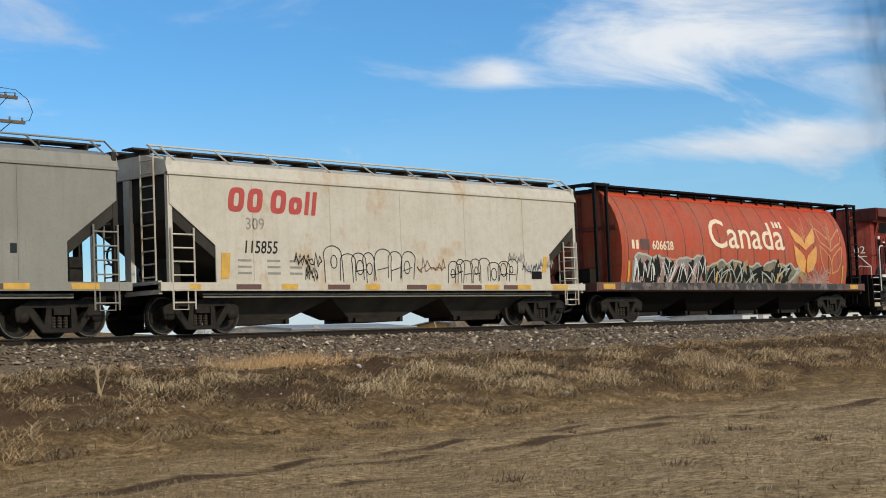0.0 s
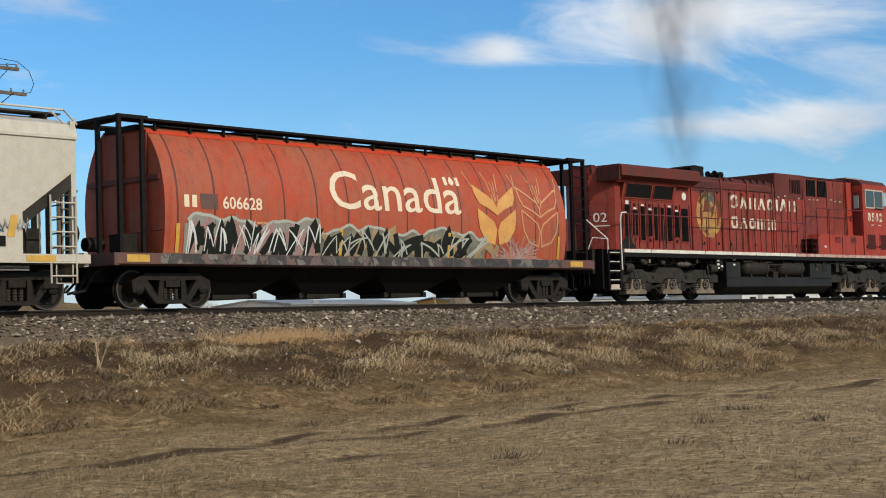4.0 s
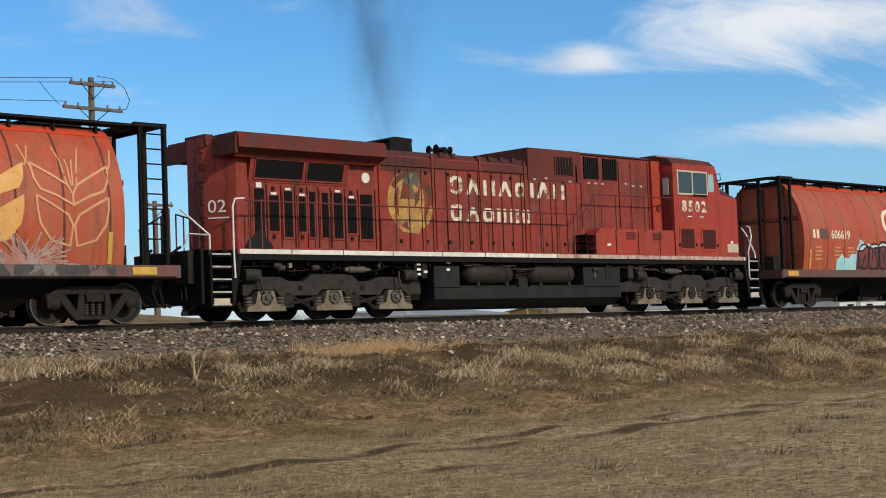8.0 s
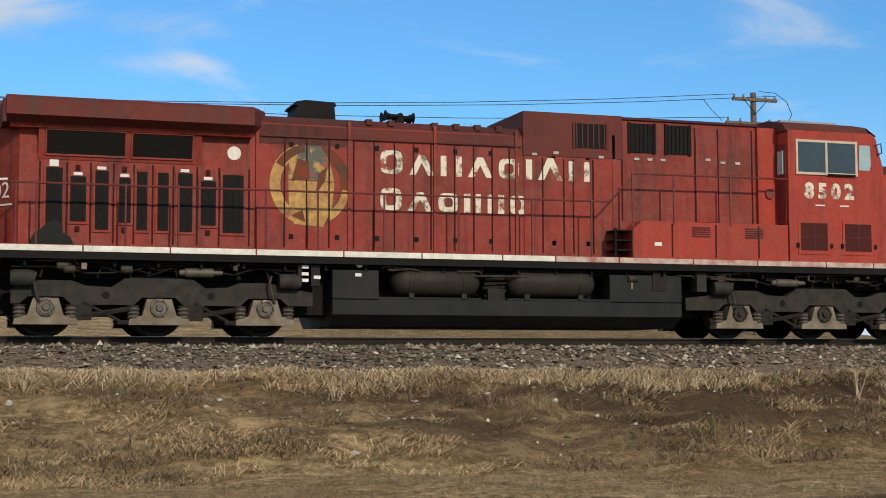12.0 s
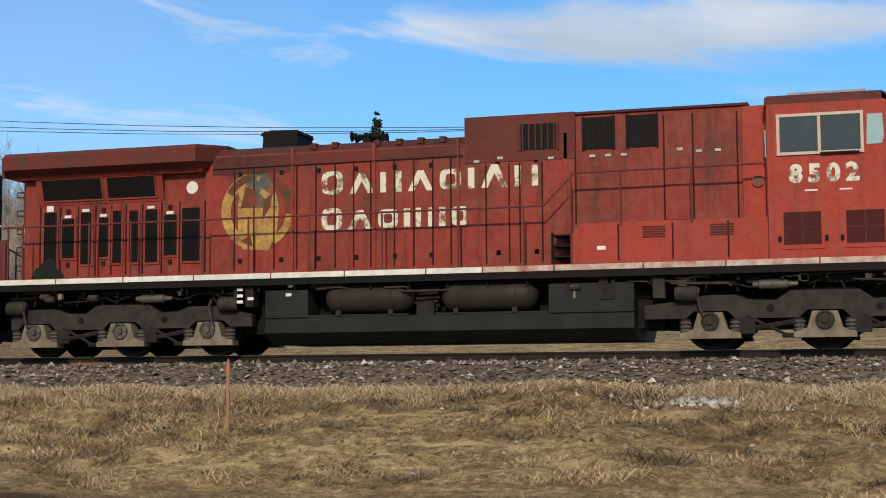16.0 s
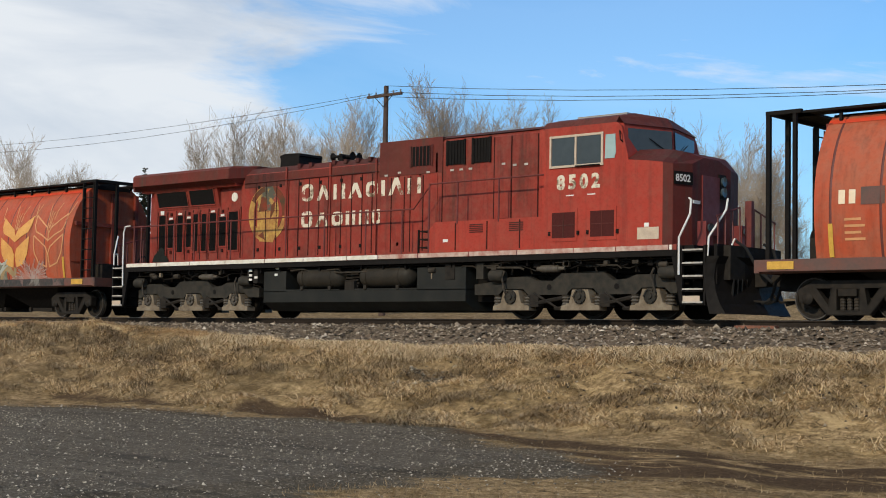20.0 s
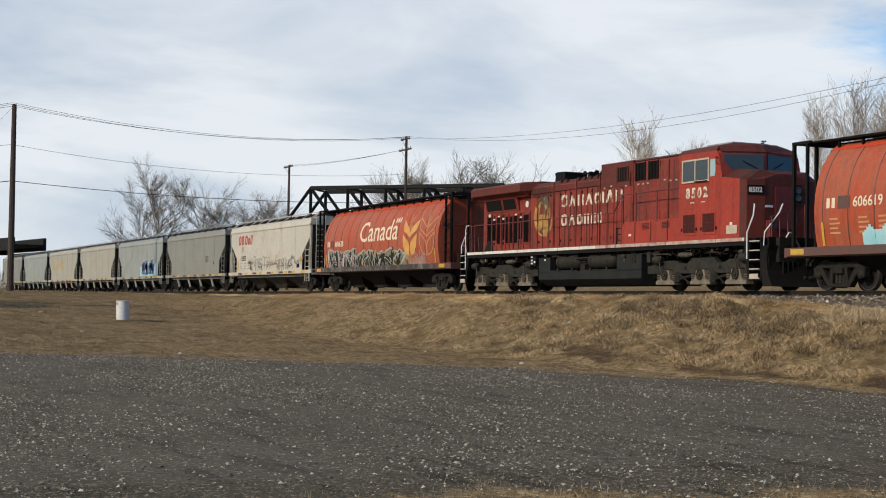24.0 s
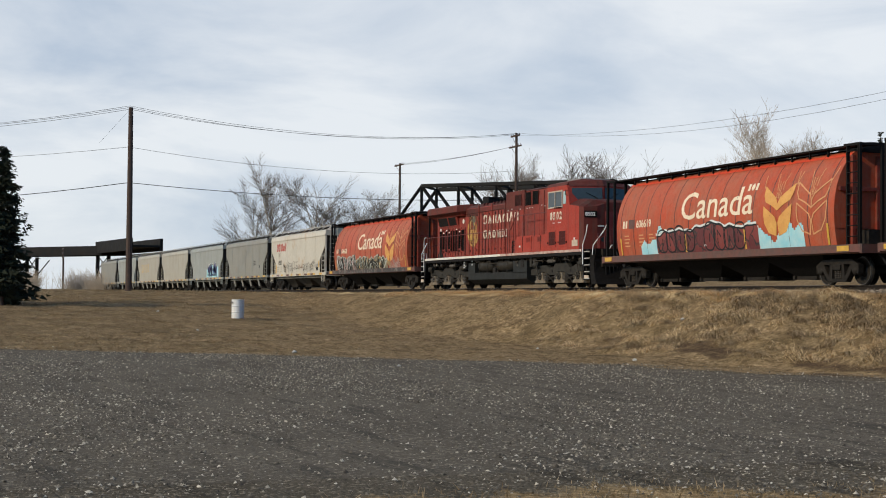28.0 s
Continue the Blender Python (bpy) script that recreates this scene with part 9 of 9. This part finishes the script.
        side = np.stack([-np.sin(a), np.cos(a), 0 * a], -1) * (0.0045 + 0.0035 * rng.random((n, 1)))
        base = np.stack([bx, by, bz - 0.01], -1)
        v = np.stack([base - side, base + side, mid + side, mid - side, tip], 1).reshape(-1, 3)
        f = (np.array([(0, 1, 2), (0, 2, 3), (3, 2, 4)])[None] + 5 * np.arange(n)[:, None, None]).reshape(-1, 3)
        big_mesh(name, v, f, material, "stuff", label, "grass")

    # tufts strewn over the bank, thick and pale in places
    n = 2300
    x, y = rng.uniform(-48, 62, n), 20.4 + 4.6 * rng.beta(1.3, 1.0, n)
    keep = rng.random(n) < (0.25 + 0.75 * (field_noise(x * 0.45 + 2, y * 0.5) > 0.5)) * np.where(x > 9, 0.55, 1.0)
    x, y = x[keep], y[keep]
    pick = rng.random(len(x)) < 0.45
    size = rng.uniform(0.16, 0.42, len(x))
    mops("tuft_grass", x[~pick], y[~pick], size[~pick], 90, GRASS_MIX, "brown dry grass tufts drooping down the bank")
    mops("pale_tuft_grass", x[pick], y[pick], size[pick], 90, GRASS_PALE, "pale dry grass tufts drooping down the bank")
    # thick pale fringe where the bank meets the ballast
    x = rng.uniform(-30, 13.5, 1500)
    y = 24.95 + rng.normal(0, 0.22, 1500) + 0.18 * np.sin(x * 0.9)
    keep = np.sin(x * 0.8 + 1) + np.sin(x * 2.1) > -1.2
    x, y = x[keep], y[keep]
    mops("fringe_grass", x, y, rng.uniform(0.22, 0.48, len(x)), 95, GRASS_FRINGE, "pale golden grass drooping from the top of the bank")
    # single large pale tussocks on the dark bank in the east
    spots = np.array([(25.5, 23.1), (24.4, 23.25), (35.2, 23.2), (36.3, 22.6), (14.9, 24.3), (28.3, 23.4), (31.0, 22.8), (17.6, 23.6), (19.4, 24.0), (22.4, 22.6), (39.5, 23.2), (33.0, 24.0), (12.6, 24.2), (27.0, 22.2), (43.0, 23.0)])
    k = np.repeat(np.arange(len(spots)), 5)
    x, y = spots[k, 0] + rng.normal(0, 0.42, len(k)), spots[k, 1] + rng.normal(0, 0.16, len(k))
    mops("tussock_grass", x, y, rng.uniform(0.32, 0.55, len(k)), 110, GRASS_FRINGE, "large pale tussocks of dry grass on the dark bank")

    def clump(az, el, d, wx, wy, k, hmin, hmax, material, label):
        x0, y0 = at(az, d)
        x, y = rng.normal(x0, wx, k), rng.normal(y0, wy, k)
        blades("grass_clump", x, y, rng.uniform(hmin, hmax, k), 0.8, np.full(k, 0.005), material, label)

    clump(40.9, 0.0, 33.0, 1.05, 0.22, 1500, 0.2, 0.42, GRASS_GOLD, "large clump of tawny dry grass at the ballast's edge")
    clump(35.2, 0.0, 30.6, 0.14, 0.10, 160, 0.15, 0.34, GRASS_GOLD, "small clump of dry grass beside a dead weed")
    for x0, y0 in ((15.9, 10.7), (20.8, 16.3), (21.4, 13.4), (21.1, 12.8), (18.8, 12.2), (16.3, 18.2), (24.6, 14.6), (26.8, 12.9), (13.2, 11.2), (29.5, 15.0), (19.9, 10.9), (23.0, 17.9)):
        x, y = rng.normal(x0, 0.10, 46), rng.normal(y0, 0.10, 46)
        blades("weed_clump", x, y, rng.uniform(0.05, 0.17, 46), 0.7, np.full(46, 0.008), DEAD_WEED, "small dark dead weed in the mown grass")
    clump(22.3, 0.0, 25.2, 0.35, 0.2, 260, 0.15, 0.32, GRASS_MIX, "clump of pale dry grass on the bank")
    clump(7.5, 0.0, 24.6, 0.30, 0.2, 220, 0.15, 0.32, GRASS_MIX, "clump of pale dry grass on the bank")


build_scatter()


def dead_weed(az, d, h, seed):
    x, y = at(az, d)
    r = random.Random(seed)
    bm = bmesh.new()
    for _ in range(7):
        q = Vector((r.gauss(0, 0.22) * h, r.gauss(0, 0.12) * h, h * r.uniform(0.7, 1.0)))
        rod(bm, (r.gauss(0, 0.02), r.gauss(0, 0.02), -0.03), q, 0.014, 4, 0.007)
        for _ in range(3):
            t = r.uniform(0.4, 0.9)
            rod(bm, q * t, q * t + Vector((r.gauss(0, 0.12), r.gauss(0, 0.1), r.uniform(0.05, 0.2))) * h, 0.010, 4, 0.005)
    ob = tagged(new("dead_weed", mesh_of("dead_weed", bm, DRY_STEM)), "pale dead branching weed standing on the bank", "weed", "dead weeds")
    ob.matrix_basis = pose(x, y, float(ground_z(x, y)))


DRY_STEM = plain("dry_stem", (0.42, 0.32, 0.20), 0.9, 0, 0.3, 6, 0.1)
for _k, (_az, _d, _h) in enumerate(((34.27, 28.2, 0.70), (14.6, 24.4, 0.45), (3.0, 24.5, 0.35))):
    dead_weed(_az, _d, _h, _k)

PALE_ROCK = plain("pale_fieldstone", (0.50, 0.48, 0.43), 0.85, 0, 0.3, 12, 0.3)


def stone(az, el, size, seed):
    """A pale stone where the line of sight meets the ground."""
    d = 8.0
    while d < 90:
        x, y = at(az, d)
        if EYE + d * math.tan(radians(el)) <= float(ground_z(x, y)):
            break
        d += 0.1
    bm = bmesh.new()
    bmesh.ops.create_icosphere(bm, subdivisions=2, radius=size)
    r = random.Random(seed)
    off = Vector((r.uniform(0, 50), 0, 0))
    for v in bm.verts:
        v.co *= 0.8 + 0.5 * noise.noise(v.co / size * 1.2 + off)
        v.co.z *= 0.7
    ob = tagged(new("stone", mesh_of("stone", bm, PALE_ROCK)), "pale stone lying in the dry grass", "stone", "loose stones")
    ob.matrix_basis = pose(x, y, float(ground_z(x, y)) + size * 0.3)


for _k, (_az, _el, _s) in enumerate(((15.33, -3.5, 0.08), (-29.29, -2.18, 0.05), (-17.82, -3.65, 0.06), (-75.34, -2.14, 0.09), (-71.33, -2.64, 0.06), (51.9, -2.07, 0.10), (23.0, -1.5, 0.07), (44.0, -0.7, 0.08), (37.3, -1.9, 0.05),
                                     (30.3, -2.6, 0.05), (20.4, -1.2, 0.06), (24.6, -2.0, 0.05), (-60.5, -0.75, 0.09), (-66.0, -1.9, 0.05), (-62.3, -2.3, 0.07), (-79.0, -1.3, 0.07), (-80.5, -0.6, 0.08), (57.5, -0.9, 0.07), (-5.0, -2.6, 0.05), (2.5, -1.6, 0.07), (10.2, -1.4, 0.06))):
    stone(_az, _el, _s, _k)


def survey_stake():
    d = 25.2
    x, y = at(-24.85, d)
    z = float(ground_z(x, y))
    bm = bmesh.new()
    prism(bm, [(-0.025, -0.1), (0.025, -0.1), (0.025, 1.22), (0.0, 1.28), (-0.025, 1.22)], -0.012, 0.012)
    th = tagged(new("survey_stake"), "thin faded orange wooden stake driven into the bank", "stake")
    th.matrix_basis = pose(x, y, z, 0, 0.5, 0)
    part("shaft", bm, plain("stake_wood", (0.34, 0.16, 0.09), 0.8, 0, 0.3, 8, 0.1), th)
    bm = bmesh.new()
    box(bm, -0.03, 0.03, -0.016, 0.016, 1.02, 1.16)
    part("paint_band", bm, plain("stake_orange", (0.50, 0.14, 0.06), 0.7, 0, 0.3, 8, 0.1), th, "orange painted band")


survey_stake()


def drum():
    x, y = at(-77.5, 70)
    z = float(ground_z(x, y))
    th = tagged(new("barrel"), "white painted steel drum standing in the grass", "barrel")
    th.matrix_basis = pose(x, y, z - 0.02)
    w = plain("drum_white", (0.72, 0.71, 0.68), 0.55, 0, 0.25, 2.5, 0.1, (0.60, 0.56, 0.50))
    bm = bmesh.new()
    lathe(bm, [(0.0, 0.0), (0.0, 0.29), (0.27, 0.29), (0.29, 0.305), (0.31, 0.29), (0.55, 0.29), (0.57, 0.305), (0.59, 0.29), (0.86, 0.29), (0.86, 0.27), (0.80, 0.27), (0.78, 0.0)], (0, 0, 0), "z", 24)
    part("shell", bm, w, th, "", True)
    bm = bmesh.new()
    for s in (-1, 1):
        box(bm, s * 0.12 - 0.05, s * 0.12 + 0.05, -0.298, -0.285, 0.70, 0.78)
    part("dark_spot", bm, IRON, th, "small dark holes below the rim")
    bm = bmesh.new()
    lathe(bm, [(0.84, 0.285), (0.85, 0.30), (0.875, 0.30), (0.88, 0.285)], (0, 0, 0), "z", 24)
    part("rim", bm, w, th, "", True)


drum()

# ---- exhaust smoke over the engine ----


def smoke_material():
    n = Nodes("diesel_smoke")
    uv = n.add("ShaderNodeSeparateXYZ")
    n.link(n.tc.outputs["UV"], uv.inputs[0])
    u, v = uv.outputs[0], uv.outputs[1]
    edge = n.math("SUBTRACT", 1.0, n.math("POWER", n.math("ABSOLUTE", n.math("SUBTRACT", n.math("MULTIPLY", u, 2.0), 1.0)), 2.0))
    edge = n.math("MULTIPLY", edge, edge)
    puff = n.span(n.noise(0.75, 5, 0.6, n.coords((1.2, 1.2, 0.45))), 0.36, 0.72, 0.15, 1.0)
    a = n.math("MULTIPLY", n.math("MULTIPLY", edge, puff), n.span(v, 0.0, 0.15, 0.5, 1.0))
    a = n.math("MULTIPLY", n.math("MULTIPLY", a, n.span(v, 1.0, 0.75)), 0.19)
    tr = n.add("ShaderNodeBsdfTransparent")
    di = n.add("ShaderNodeBsdfDiffuse")
    di.inputs[0].default_value = (0.075, 0.075, 0.10, 1)
    mx = n.add("ShaderNodeMixShader")
    n.link(a, mx.inputs[0])
    n.link(tr.outputs[0], mx.inputs[1])
    n.link(di.outputs[0], mx.inputs[2])
    n.link(mx.outputs[0], n.nt.nodes["Material Output"].inputs[0])
    return n.mat


SMOKE = smoke_material()


def smoke_plume():
    """Six wisps, each a curling sheet that widens upwards."""
    th = tagged(new("smoke"), "thin dark diesel smoke rising from the exhaust stack", "smoke")
    r = random.Random(2)
    for k in range(6):
        turn = math.pi * k / 6
        v, f, uv = [], [], []
        rows, cols = 16, 6
        ph = r.uniform(0, 6)
        for i in range(rows + 1):
            t = i / rows
            half = 0.6 + 3.0 * t ** 0.75
            cx = -0.9 * t ** 1.2 + 0.12 * math.sin(5 * t + ph)
            cy = 0.10 * math.sin(4 * t + ph * 2)
            tw = turn + 0.6 * math.sin(2.5 * t + ph)
            for j in range(cols + 1):
                s = 2 * j / cols - 1
                bow = 0.25 * half * (1 - s * s)
                v.append((cx + half * s * math.cos(tw) - bow * math.sin(tw), cy + half * s * math.sin(tw) + bow * math.cos(tw), 11.0 * t))
                uv.append((j / cols, t))
        for i in range(rows):
            for j in range(cols):
                a = i * (cols + 1) + j
                f.append((a, a + 1, a + cols + 2, a + cols + 1))
        me = bpy.data.meshes.new("wisp")
        me.from_pydata(v, [], f)
        lay = me.uv_layers.new(name="UVMap")
        for loop in me.loops:
            lay.data[loop.index].uv = uv[loop.vertex_index]
        me.polygons.foreach_set("use_smooth", [True] * len(me.polygons))
        me.materials.append(SMOKE)
        ob = same("wisp", me, th)
        ob.visible_shadow = False
    return th


PLUME = smoke_plume()


def track_plank():
    bm = bmesh.new()
    box(bm, -0.45, 0.45, -0.11, 0.11, 0.0, 0.06)
    ob = tagged(new("wooden_plank", mesh_of("wooden_plank", bm, plain("plank_red_brown", (0.24, 0.10, 0.06), 0.85, 0, 0.4, 6, 0.3), False, 0.008)), "short red-brown plank lying on the ballast", "plank")
    y = TRACK - 1.35
    ob.matrix_basis = pose(-15.6, y, float(bed_z(y)) + 0.03, 2, 0, 4)


track_plank()

# ---- the train, west to east ----
ENGINE = engine()
ROUND_WEST = round_hopper("orange-red round-sided hopper car with black and grey graffiti", "606628", "mono")
ROUND_EAST = round_hopper("orange-red round-sided hopper car with blue and maroon graffiti", "606619", "blue")
ROUND_LAST = copy_thing(ROUND_WEST, pose(0, 0, 0))
TURNING += [(o, o.matrix_basis.translation.x, 0.44) for o in ROUND_LAST.children if o.name.startswith("wheelset")]
CREAM = cream_hopper()
GREYS = [grey_hopper("grey hopper car with a faded round mark", HOPPER_GREY, 1, "ring"),
         grey_hopper("pale grey hopper car with blue and white graffiti", HOPPER_PALE, 2, "tag"),
         grey_hopper("beige hopper car with plain dusty sides", HOPPER_BEIGE, 3, "none"),
         grey_hopper("beige hopper car with worn yellow block lettering", HOPPER_BEIGE, 4, "letters"),
         grey_hopper("pale grey hopper car, dusty, far along the train", HOPPER_PALE, 5, "none"),
         grey_hopper("dark grey hopper car at the far end of the train", HOPPER_GREY, 6, "none")]
ORDER = [(ENGINE, 0.0), (ROUND_WEST, -11.05), (ROUND_EAST, 29.13), (ROUND_LAST, 47.11), (CREAM, -28.04)] + [(g, -44.30 - 16.35 * k) for k, g in enumerate(GREYS)]


def train_at(t):
    ts, ss = [a for a, b in TRAIN], [b for a, b in TRAIN]
    return float(np.interp(t, ts, ss))


def motions():
    """The train rolls west past the camera; its wheels turn."""
    for thing, off in ORDER:
        walk(thing, [(t, pose(s + off, TRACK, RAIL)) for t, s in TRAIN])
    # the smoke rides with the engine, then the last of it drifts up and away
    rows = []
    for t, s in TRAIN:
        late = max(0.0, t - 9.1)
        rows.append((t, pose(s + 5.10 - 0.5 * late, TRACK, RAIL + 4.5 + 9.0 * late)))
    walk(PLUME, rows)
    steps = [k * 0.14 for k in range(200)] + [28.0]
    for ob, x, r in TURNING:
        walk(ob, [(t, pose(x, 0, r, 0, math.degrees((train_at(t) - TRAIN[0][1]) / r), 0)) for t in steps])


motions()
